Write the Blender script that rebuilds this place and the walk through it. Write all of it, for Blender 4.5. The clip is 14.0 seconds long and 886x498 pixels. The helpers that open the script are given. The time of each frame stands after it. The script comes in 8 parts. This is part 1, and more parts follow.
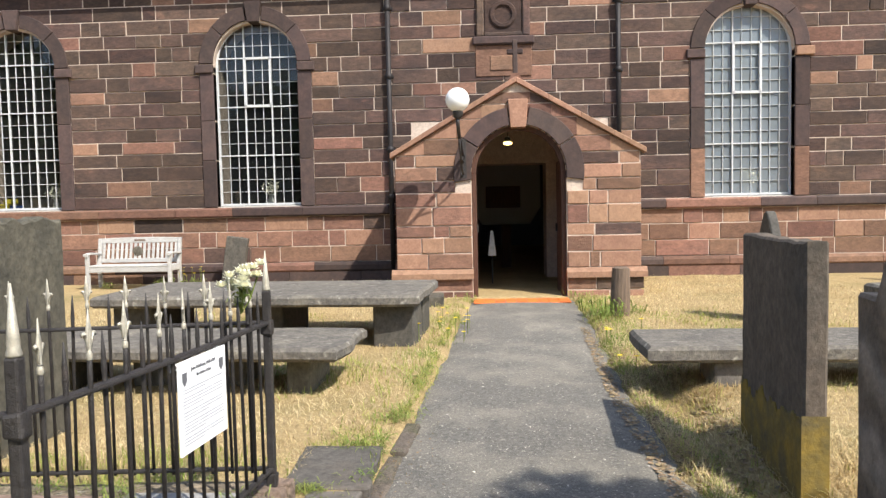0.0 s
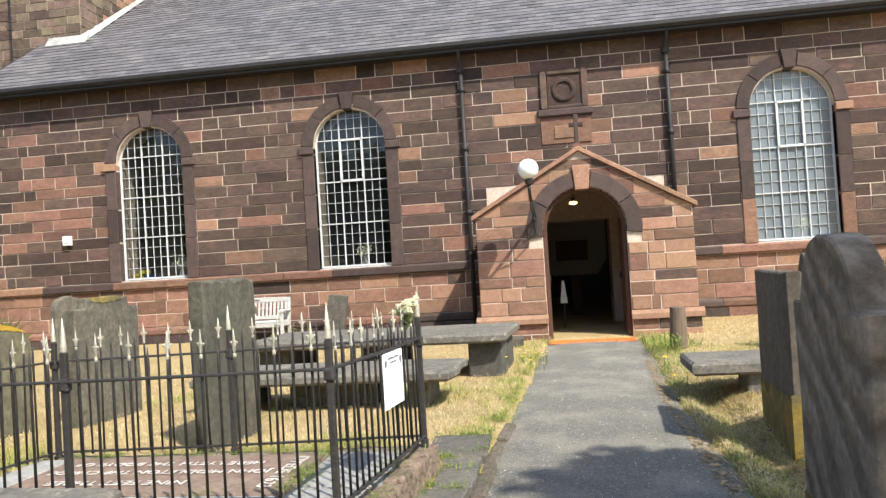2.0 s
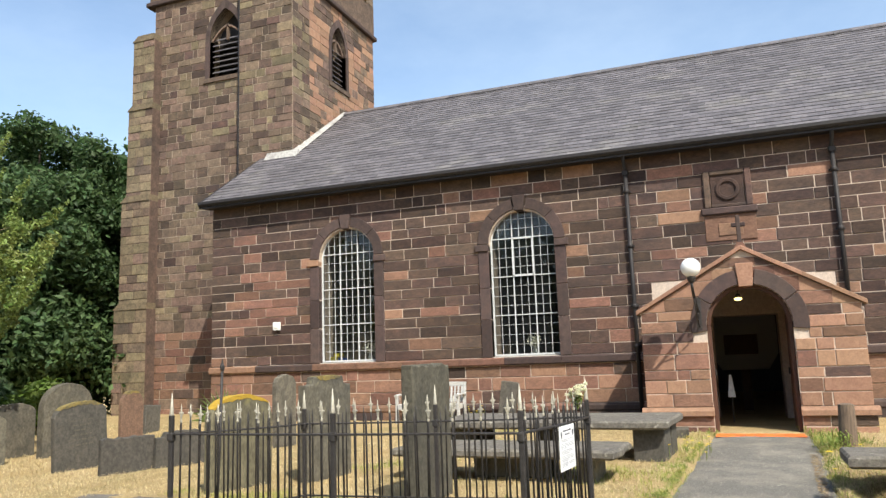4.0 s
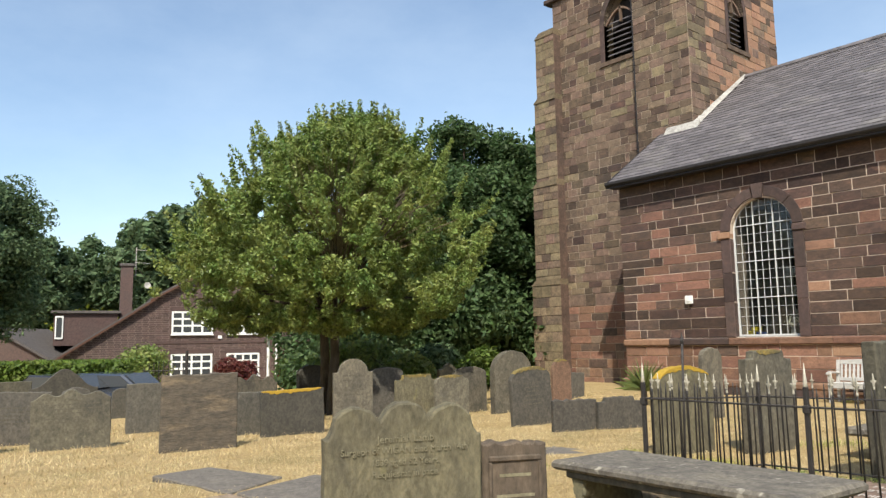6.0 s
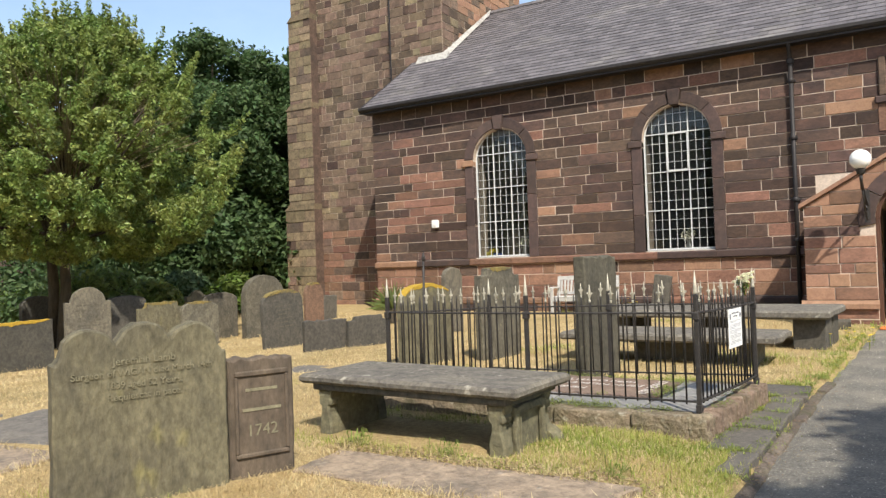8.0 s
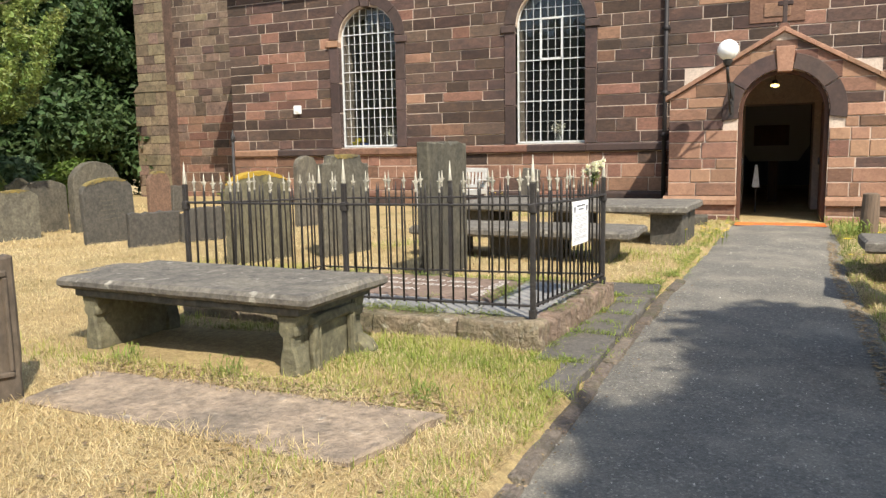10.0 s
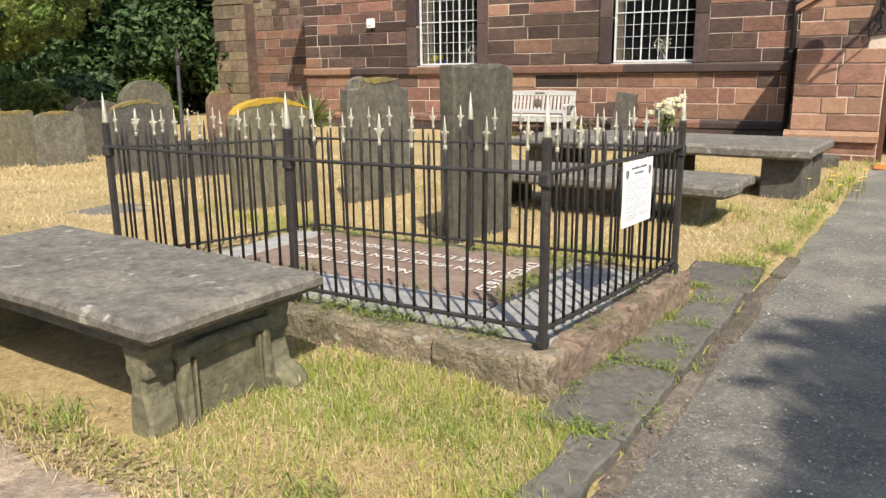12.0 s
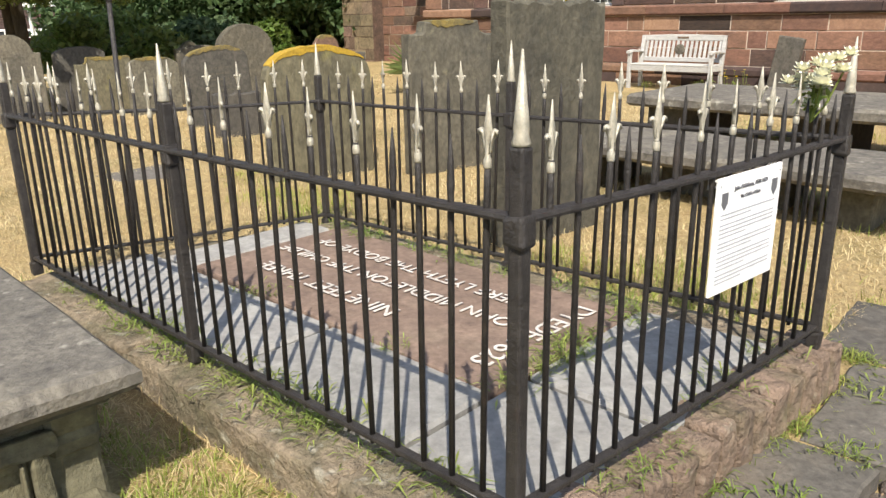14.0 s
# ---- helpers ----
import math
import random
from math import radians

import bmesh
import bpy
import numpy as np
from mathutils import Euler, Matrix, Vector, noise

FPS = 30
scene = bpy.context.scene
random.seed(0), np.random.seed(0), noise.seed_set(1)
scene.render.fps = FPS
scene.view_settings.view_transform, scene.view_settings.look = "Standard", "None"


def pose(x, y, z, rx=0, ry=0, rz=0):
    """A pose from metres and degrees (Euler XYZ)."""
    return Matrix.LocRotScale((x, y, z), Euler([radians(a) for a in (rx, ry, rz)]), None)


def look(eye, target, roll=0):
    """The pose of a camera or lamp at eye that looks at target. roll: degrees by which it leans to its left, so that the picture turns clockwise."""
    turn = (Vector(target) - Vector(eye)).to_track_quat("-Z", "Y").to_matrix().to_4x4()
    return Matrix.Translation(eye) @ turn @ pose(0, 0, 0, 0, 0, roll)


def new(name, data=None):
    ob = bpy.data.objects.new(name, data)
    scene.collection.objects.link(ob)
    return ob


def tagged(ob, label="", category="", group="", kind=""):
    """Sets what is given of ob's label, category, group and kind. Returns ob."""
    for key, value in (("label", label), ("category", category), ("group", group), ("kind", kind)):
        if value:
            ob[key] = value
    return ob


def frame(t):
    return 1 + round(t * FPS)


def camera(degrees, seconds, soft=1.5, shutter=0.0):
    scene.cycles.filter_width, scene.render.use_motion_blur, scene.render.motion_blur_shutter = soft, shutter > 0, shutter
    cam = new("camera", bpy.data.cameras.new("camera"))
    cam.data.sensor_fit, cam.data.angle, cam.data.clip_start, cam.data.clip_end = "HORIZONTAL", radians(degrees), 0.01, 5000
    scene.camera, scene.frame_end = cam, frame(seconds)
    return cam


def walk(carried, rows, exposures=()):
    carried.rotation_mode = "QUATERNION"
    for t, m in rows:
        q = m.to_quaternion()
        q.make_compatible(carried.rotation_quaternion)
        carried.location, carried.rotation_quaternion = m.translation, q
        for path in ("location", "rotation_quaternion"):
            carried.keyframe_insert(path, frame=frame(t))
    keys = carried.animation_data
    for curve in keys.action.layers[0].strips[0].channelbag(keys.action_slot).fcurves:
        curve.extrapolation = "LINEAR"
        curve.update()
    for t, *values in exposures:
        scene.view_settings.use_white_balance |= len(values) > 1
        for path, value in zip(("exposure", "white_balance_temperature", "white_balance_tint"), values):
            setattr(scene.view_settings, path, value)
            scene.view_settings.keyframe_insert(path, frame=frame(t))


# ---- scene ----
cam = camera(61.5, 14.0, soft=1.4)
PATH = [
    (0, (0.638, 0.825, 1.419), (0.529, 2.818, 1.303), -1.2),
    (0.5, (0.671, 0.435, 1.411), (0.789, 2.43, 1.35), -1.9),
    (1, (0.635, -0.014, 1.423), (0.751, 1.982, 1.379), -2.9),
    (1.5, (0.645, -0.413, 1.408), (0.531, 1.584, 1.413), -3.3),
    (2, (0.603, -0.816, 1.399), (0.316, 1.162, 1.444), -3.5),
    (2.5, (0.66, -1.214, 1.446), (0.129, 0.711, 1.555), -3.4),
    (2.7, (0.691, -1.338, 1.451), (0.114, 0.571, 1.597), -3.0),
    (4.8, (0.836, -2.54, 1.399), (-0.108, -0.815, 1.765), -1.4),
    (5, (0.756, -2.644, 1.444), (-0.324, -1.0, 1.805), -1.2),
    (5.5, (0.751, -2.773, 1.442), (-0.592, -1.323, 1.743), -1.2),
    (6, (0.724, -2.896, 1.44), (-0.797, -1.623, 1.691), -0.9),
    (6.5, (0.708, -3.004, 1.435), (-0.838, -1.748, 1.615), -1.9),
    (7, (0.701, -3.025, 1.414), (-0.787, -1.698, 1.575), -2.2),
    (7.5, (0.748, -3.014, 1.388), (-0.532, -1.479, 1.463), -2.2),
    (8, (0.819, -2.921, 1.377), (-0.227, -1.217, 1.415), -2.0),
    (8.5, (0.886, -2.801, 1.343), (0.025, -0.996, 1.339), -2.9),
    (9, (0.879, -2.612, 1.29), (0.152, -0.755, 1.145), -2.1),
    (9.2, (0.856, -2.491, 1.276), (0.134, -0.632, 1.117), -1.9),
    (11.3, (0.813, -0.8, 1.316), (-0.136, 0.904, 0.876), -0.4),
    (11.5, (0.802, -0.638, 1.331), (-0.18, 1.046, 0.887), -0.8),
    (12, (0.701, -0.171, 1.345), (-0.309, 1.492, 0.883), -0.6),
    (12.5, (0.65, 0.271, 1.338), (-0.411, 1.896, 0.857), -0.9),
    (13, (0.527, 0.645, 1.317), (-0.572, 2.237, 0.808), -0.7),
    (13.5, (0.451, 1.033, 1.303), (-0.764, 2.52, 0.746), -1.4),
    (14, (0.368, 1.363, 1.322), (-0.927, 2.766, 0.726), -0.9),
]
walk(cam, [(t, look(eye, target, roll)) for t, eye, target, roll in PATH],
     exposures=((0.0, 0.83, 6500, 10), (0.5, 0.84, 6500, 10), (1.5, 0.95, 6500, 8), (2.5, 0.98, 6500, 6), (5.0, 0.54, 6750, 7), (7.0, 0.52, 6800, 7), (8.0, 0.62, 6800, 8), (9.0, 0.75, 6850, 8), (11.5, 0.77, 6850, 9), (14.0, 0.74, 6800, 9)))

# ---------------------------------------------------------------- light
SUN_WAY = Vector((0.415, -0.432, 0.68)).normalized()      # towards the sun: south-east, about 49 degrees up
world = bpy.data.worlds.new("sky_world")
scene.world = world
world.use_nodes = True
wn = world.node_tree
sky = wn.nodes.new("ShaderNodeTexSky")
sky.sky_type = 'NISHITA'
sky.sun_disc = False
sky.sun_elevation = math.asin(SUN_WAY.z)
sky.sun_rotation = math.atan2(SUN_WAY.x, SUN_WAY.y)
sky.air_density, sky.dust_density, sky.ozone_density = 1.0, 1.3, 1.4
wco = wn.nodes.new("ShaderNodeTexCoord")
wmap = wn.nodes.new("ShaderNodeMapping")
wmap.inputs["Scale"].default_value = (1.0, 1.0, 2.2)
wn.links.new(wco.outputs["Generated"], wmap.inputs["Vector"])
cl = wn.nodes.new("ShaderNodeTexNoise")
cl.inputs["Scale"].default_value = 1.7
cl.inputs["Detail"].default_value = 7
cl.inputs["Roughness"].default_value = 0.62
wn.links.new(wmap.outputs["Vector"], cl.inputs["Vector"])
clr = wn.nodes.new("ShaderNodeMapRange")
clr.inputs["From Min"].default_value, clr.inputs["From Max"].default_value = 0.36, 0.90
clr.inputs["To Max"].default_value = 0.24
wn.links.new(cl.outputs["Fac"], clr.inputs["Value"])
wmix = wn.nodes.new("ShaderNodeMix")
wmix.data_type = 'RGBA'
wn.links.new(clr.outputs["Result"], wmix.inputs["Factor"])
wn.links.new(sky.outputs["Color"], wmix.inputs[6])
wmix.inputs[7].default_value = (6.2, 7.0, 7.8, 1)
wn.links.new(wmix.outputs[2], wn.nodes["Background"].inputs["Color"])
wn.nodes["Background"].inputs["Strength"].default_value = 0.15

sun_data = bpy.data.lights.new("sun", 'SUN')
sun_data.energy, sun_data.angle, sun_data.color = 4.2, radians(0.55), (1.0, 0.95, 0.865)
sun = new("sun", sun_data)
sun.matrix_world = look(SUN_WAY * 60, (0, 0, 0))


# ---------------------------------------------------------------- materials
def material(name, a, b, scale=8.0, rough=0.85, bump=0.35, stain=None, stain_scale=0.9, stain_cover=0.45,
             vary=0.0, by='object', metal=0.0, fleck=None, fleck_scale=30.0, fleck_cover=0.3, stretch=(1, 1, 1), depth=0.01, spec=0.35, mottle=0.2):
    """Two-tone grain, optional larger stains and small flecks, optional lightness that differs from piece to piece."""
    m = bpy.data.materials.new(name)
    m.use_nodes = True
    nt = m.node_tree
    nd, ln = nt.nodes, nt.links
    bs = nd["Principled BSDF"]
    geo = nd.new("ShaderNodeNewGeometry")
    mp = nd.new("ShaderNodeMapping")
    mp.inputs["Scale"].default_value = stretch
    mp.inputs["Rotation"].default_value = (0.47, 0.61, 0.73)
    ln.new(geo.outputs["Position"], mp.inputs["Vector"])
    rnd = None
    if vary:
        if by == 'object':
            rnd = nd.new("ShaderNodeObjectInfo").outputs["Random"]
        else:
            rnd = geo.outputs["Random Per Island"]

    def noise_node(sc, detail=6, ro=0.6):
        n = nd.new("ShaderNodeTexNoise")
        n.inputs["Scale"].default_value = sc
        n.inputs["Detail"].default_value = detail
        n.inputs["Roughness"].default_value = ro
        ln.new(mp.outputs["Vector"], n.inputs["Vector"])
        return n

    def mix(fac, c1, c2):
        x = nd.new("ShaderNodeMix")
        x.data_type = 'RGBA'
        ln.new(fac, x.inputs["Factor"])
        for sock, c in ((x.inputs[6], c1), (x.inputs[7], c2)):
            if isinstance(c, tuple):
                sock.default_value = (*c, 1)
            else:
                ln.new(c, sock)
        return x.outputs[2]

    def band(value, lo, hi, top=1.0):
        r = nd.new("ShaderNodeMapRange")
        r.inputs["From Min"].default_value, r.inputs["From Max"].default_value = lo, hi
        r.inputs["To Max"].default_value = top
        ln.new(value, r.inputs["Value"])
        return r.outputs["Result"]

    g = noise_node(scale)
    col = mix(band(g.outputs["Fac"], 0.32, 0.68), a, b)
    if stain:
        s = noise_node(stain_scale, 5, 0.65)
        col = mix(band(s.outputs["Fac"], 1 - stain_cover - 0.08, 1 - stain_cover + 0.14, 0.85), col, stain)
    if fleck:
        f = noise_node(fleck_scale, 3, 0.5)
        col = mix(band(f.outputs["Fac"], 1 - fleck_cover, 1 - fleck_cover + 0.10, 0.62), col, fleck)
    if mottle:
        mo = noise_node(scale * 3.1, 5, 0.7)
        mr = nd.new("ShaderNodeMapRange")
        mr.inputs["From Min"].default_value, mr.inputs["From Max"].default_value = 0.3, 0.7
        mr.inputs["To Min"].default_value, mr.inputs["To Max"].default_value = 1 - mottle, 1 + mottle
        ln.new(mo.outputs["Fac"], mr.inputs["Value"])
        mh = nd.new("ShaderNodeHueSaturation")
        ln.new(mr.outputs["Result"], mh.inputs["Value"])
        ln.new(col, mh.inputs["Color"])
        col = mh.outputs["Color"]
    if rnd is not None:
        hs = nd.new("ShaderNodeHueSaturation")
        r = nd.new("ShaderNodeMapRange")
        r.inputs["To Min"].default_value, r.inputs["To Max"].default_value = 1 - vary, 1 + vary
        ln.new(rnd, r.inputs["Value"])
        ln.new(r.outputs["Result"], hs.inputs["Value"])
        r2 = nd.new("ShaderNodeMapRange")
        mul = nd.new("ShaderNodeMath")
        mul.operation = 'MULTIPLY'
        mul.inputs[1].default_value = 7.31
        fr = nd.new("ShaderNodeMath")
        fr.operation = 'FRACT'
        ln.new(rnd, mul.inputs[0])
        ln.new(mul.outputs[0], fr.inputs[0])
        ln.new(fr.outputs[0], r2.inputs["Value"])
        r2.inputs["To Min"].default_value, r2.inputs["To Max"].default_value = 0.5 - vary * 0.035, 0.5 + vary * 0.035
        ln.new(r2.outputs["Result"], hs.inputs["Hue"])
        ln.new(col, hs.inputs["Color"])
        col = hs.outputs["Color"]
    ln.new(col, bs.inputs["Base Color"])
    bs.inputs["Roughness"].default_value = rough
    bs.inputs["Metallic"].default_value = metal
    bs.inputs["Specular IOR Level"].default_value = spec
    if bump:
        bp = nd.new("ShaderNodeBump")
        bp.inputs["Strength"].default_value = bump
        bp.inputs["Distance"].default_value = depth
        fine = noise_node(scale * 3.3, 5, 0.7)
        ad = nd.new("ShaderNodeMath")
        ad.operation = 'ADD'
        ln.new(g.outputs["Fac"], ad.inputs[0])
        ln.new(fine.outputs["Fac"], ad.inputs[1])
        ln.new(ad.outputs[0], bp.inputs["Height"])
        ln.new(bp.outputs["Normal"], bs.inputs["Normal"])
    return m


def emitter(name, colour, strength):
    m = bpy.data.materials.new(name)
    m.use_nodes = True
    b = m.node_tree.nodes["Principled BSDF"]
    b.inputs["Base Color"].default_value = (*colour, 1)
    b.inputs["Emission Color"].default_value = (*colour, 1)
    b.inputs["Emission Strength"].default_value = strength
    return m


def plain(name, c, rough=0.6, metal=0.0, trans=0.0, spec=0.5, coat=0.0):
    m = bpy.data.materials.new(name)
    m.use_nodes = True
    b = m.node_tree.nodes["Principled BSDF"]
    b.inputs["Base Color"].default_value = (*c, 1)
    b.inputs["Roughness"].default_value = rough
    b.inputs["Metallic"].default_value = metal
    b.inputs["Transmission Weight"].default_value = trans
    b.inputs["Specular IOR Level"].default_value = spec
    b.inputs["Coat Weight"].default_value = coat
    return m


M_EARTH = material("dry_earth_turf", (0.46, 0.345, 0.165), (0.29, 0.205, 0.10), 22, 0.95, 0.8, stain=(0.20, 0.165, 0.065), stain_scale=0.9, stain_cover=0.42, fleck=(0.55, 0.44, 0.24), fleck_scale=60, fleck_cover=0.35, depth=0.02, mottle=0.3)
M_ASPHALT = material("worn_grey_tarmac", (0.208, 0.193, 0.167), (0.130, 0.122, 0.107), 34, 0.9, 1.0, stain=(0.290, 0.262, 0.212), stain_scale=1.7, stain_cover=0.46, fleck=(0.40, 0.365, 0.30), fleck_scale=55, fleck_cover=0.42, depth=0.014, mottle=0.34)
M_SIDE = material("dark_worn_flagstone", (0.128, 0.115, 0.098), (0.080, 0.073, 0.064), 11, 0.85, 0.6, stain=(0.15, 0.125, 0.098), stain_scale=3.2, stain_cover=0.42, fleck=(0.20, 0.185, 0.16), fleck_scale=40, fleck_cover=0.34, vary=0.12, mottle=0.3)
M_KERB = material("kerb_stone", (0.215, 0.172, 0.138), (0.140, 0.115, 0.095), 14, 0.92, 1.0, stain=(0.12, 0.118, 0.06), stain_scale=4.5, stain_cover=0.42, fleck=(0.24, 0.21, 0.17), fleck_scale=30, fleck_cover=0.35, vary=0.2, depth=0.03, mottle=0.35)
M_TWMORTAR = material("tower_mortar", (0.42, 0.34, 0.26), (0.29, 0.23, 0.175), 10, 0.95, 0.4, stain=(0.11, 0.085, 0.065), stain_scale=0.9, stain_cover=0.45)
# Lighter than the stone: light caught on the letters' cut edges is coloured in.
M_CARVED = material("worn_lettering_lit_edges", (0.225, 0.205, 0.135), (0.15, 0.135, 0.09), 20, 0.95, 0.2)
M_GRAVE_BRN = material("brown_weathered_gravestone", (0.125, 0.096, 0.070), (0.078, 0.061, 0.047), 9, 0.93, 0.6, stain=(0.07, 0.06, 0.045), stain_scale=2.2, stain_cover=0.42, stretch=(1, 1, 0.5), mottle=0.3)
M_MORTAR = material("lime_mortar", (0.60, 0.49, 0.40), (0.46, 0.365, 0.295), 12, 0.95, 0.4, stain=(0.22, 0.165, 0.135), stain_scale=1.3, stain_cover=0.34)
M_ST_DARK = material("weathered_dark_red_sandstone", (0.102, 0.063, 0.048), (0.060, 0.040, 0.033), 6, 0.92, 1.0, stain=(0.034, 0.027, 0.026), stain_scale=0.9, stain_cover=0.42, fleck=(0.155, 0.088, 0.062), fleck_scale=4, fleck_cover=0.36, vary=0.42, by='object', mottle=0.32, stretch=(0.7, 0.7, 1.6))
M_ST_DARK_J = material("weathered_dark_red_sandstone_far", (0.102, 0.063, 0.048), (0.060, 0.040, 0.033), 6, 0.92, 1.0, stain=(0.034, 0.027, 0.026), stain_scale=0.9, stain_cover=0.42, fleck=(0.155, 0.088, 0.062), fleck_scale=4, fleck_cover=0.36, vary=0.42, by='island', mottle=0.32, stretch=(0.7, 0.7, 1.6))
M_ST_MID = material("red_sandstone", (0.238, 0.128, 0.087), (0.156, 0.086, 0.060), 7, 0.92, 0.9, stain=(0.105, 0.066, 0.052), stain_scale=1.2, stain_cover=0.38, vary=0.30, by='object', mottle=0.28, stretch=(0.8, 0.8, 1.4))
M_ST_MID_J = material("red_sandstone_far", (0.238, 0.128, 0.087), (0.156, 0.086, 0.060), 7, 0.92, 0.9, stain=(0.105, 0.066, 0.052), stain_scale=1.2, stain_cover=0.38, vary=0.30, by='island', mottle=0.28, stretch=(0.8, 0.8, 1.4))
M_ST_PALE = material("pale_pink_sandstone", (0.325, 0.188, 0.122), (0.245, 0.138, 0.090), 9, 0.92, 0.5, stain=(0.20, 0.122, 0.090), stain_scale=1.8, stain_cover=0.32, vary=0.18, by='object')
M_ST_PALE_J = material("pale_pink_sandstone_far", (0.325, 0.188, 0.122), (0.245, 0.138, 0.090), 9, 0.92, 0.5, stain=(0.20, 0.122, 0.090), stain_scale=1.8, stain_cover=0.32, vary=0.18, by='island')
M_TW_J = material("tower_sandstone", (0.172, 0.116, 0.083), (0.094, 0.066, 0.050), 5, 0.93, 1.0, stain=(0.055, 0.043, 0.037), stain_scale=0.75, stain_cover=0.42, mottle=0.34, vary=0.44, by='island')
M_TWY_J = material("tower_buff_sandstone", (0.215, 0.162, 0.100), (0.130, 0.100, 0.066), 5, 0.93, 1.0, stain=(0.085, 0.076, 0.050), stain_scale=0.8, stain_cover=0.40, mottle=0.32, vary=0.32, by='island')
M_TRIM = material("dark_dressed_sandstone", (0.085, 0.056, 0.048), (0.055, 0.040, 0.037), 6, 0.92, 0.45, stain=(0.16, 0.095, 0.07), stain_scale=1.6, stain_cover=0.3, vary=0.3)
M_SLATE = material("grey_purple_roof_slate", (0.134, 0.122, 0.127), (0.090, 0.083, 0.090), 5, 0.66, 0.6, stain=(0.185, 0.172, 0.155), stain_scale=0.7, stain_cover=0.38, fleck=(0.165, 0.155, 0.152), fleck_scale=9, fleck_cover=0.34, mottle=0.3, vary=0.24, by='object')
M_SLATE_J = material("grey_purple_roof_slate_far", (0.134, 0.122, 0.127), (0.090, 0.083, 0.090), 5, 0.66, 0.6, stain=(0.185, 0.172, 0.155), stain_scale=0.7, stain_cover=0.38, fleck=(0.165, 0.155, 0.152), fleck_scale=9, fleck_cover=0.34, mottle=0.3, vary=0.24, by='island')
M_LEAD = material("pale_lead_and_mortar_flashing", (0.44, 0.42, 0.39), (0.27, 0.26, 0.24), 9, 0.8, 0.6, stain=(0.17, 0.155, 0.145), stain_scale=2.2, stain_cover=0.42, mottle=0.3)
M_BARS = material("weathered_white_glazing_bars", (0.62, 0.63, 0.63), (0.48, 0.49, 0.49), 18, 0.55, 0.1)
M_IRON_PIPE = material("dark_cast_iron", (0.030, 0.026, 0.026), (0.018, 0.016, 0.017), 12, 0.6, 0.2)
M_WHITE = material("white_window_paint", (0.80, 0.80, 0.78), (0.68, 0.68, 0.66), 18, 0.5, 0.1)


def glazing(name, tint, haze, rough):
    """Clear glass with mirror gloss; haze mixes in pale diffuse colour for sky glare."""
    m = bpy.data.materials.new(name)
    m.use_nodes = True
    nt = m.node_tree
    nt.nodes.remove(nt.nodes["Principled BSDF"])
    tr = nt.nodes.new("ShaderNodeBsdfTransparent")
    tr.inputs["Color"].default_value = (*tint, 1)
    df = nt.nodes.new("ShaderNodeBsdfDiffuse")
    df.inputs["Color"].default_value = (0.40, 0.46, 0.50, 1)
    a = nt.nodes.new("ShaderNodeMixShader")
    a.inputs[0].default_value = haze
    nt.links.new(tr.outputs[0], a.inputs[1])
    nt.links.new(df.outputs[0], a.inputs[2])
    gl = nt.nodes.new("ShaderNodeBsdfGlossy")
    gl.inputs["Roughness"].default_value = rough
    fr = nt.nodes.new("ShaderNodeFresnel")
    fr.inputs["IOR"].default_value = 1.6
    b = nt.nodes.new("ShaderNodeMixShader")
    nt.links.new(fr.outputs[0], b.inputs[0])
    nt.links.new(a.outputs[0], b.inputs[1])
    nt.links.new(gl.outputs[0], b.inputs[2])
    nt.links.new(b.outputs[0], nt.nodes["Material Output"].inputs["Surface"])
    return m


M_GLASS = glazing("window_glass", (0.45, 0.48, 0.48), 0.015, 0.02)
# Sky glare on the eastern panes is put into this pale share.
M_GLASS_HAZE = glazing("glass_with_sky_glare_tone", (0.7, 0.75, 0.78), 0.42, 0.12)
# Pale plaster inside; the room's dimness is put into this dark colour.
M_DARKROOM = plain("plaster_toned_for_dim_room", (0.10, 0.096, 0.09), 0.9)
M_WOOD_DARK = material("dark_oak", (0.10, 0.045, 0.028), (0.06, 0.028, 0.018), 6, 0.6, 0.3, stretch=(8, 8, 1))
M_TILE = material("orange_quarry_tile", (0.72, 0.19, 0.045), (0.60, 0.15, 0.035), 14, 0.6, 0.2, vary=0.12)
M_GRAVE = material("grey_green_weathered_gravestone", (0.140, 0.124, 0.092), (0.082, 0.075, 0.058), 8, 0.93, 1.0, stain=(0.060, 0.056, 0.048), stain_scale=1.7, stain_cover=0.42, fleck=(0.22, 0.20, 0.13), fleck_scale=9, fleck_cover=0.33, vary=0.28, stretch=(1, 1, 0.85), mottle=0.36)
M_GRAVE_DK = material("dark_slate_gravestone", (0.092, 0.083, 0.068), (0.060, 0.056, 0.048), 8, 0.85, 0.5, stain=(0.11, 0.105, 0.08), stain_scale=1.6, stain_cover=0.32, vary=0.28, stretch=(1, 1, 0.85), mottle=0.36)
M_GRAVE_RED = material("red_sandstone_gravestone", (0.19, 0.115, 0.078), (0.12, 0.074, 0.054), 9, 0.93, 0.6, stain=(0.13, 0.10, 0.06), stain_scale=1.8, stain_cover=0.35, vary=0.15, mottle=0.3)
M_GRAVE_MOSS = material("olive_moss_streaked_gravestone", (0.162, 0.143, 0.090), (0.105, 0.094, 0.062), 9, 0.94, 0.9, stain=(0.070, 0.063, 0.048), stain_scale=1.5, stain_cover=0.44, fleck=(0.245, 0.215, 0.080), fleck_scale=4, fleck_cover=0.36, stretch=(1.1, 1.1, 0.6), mottle=0.36)
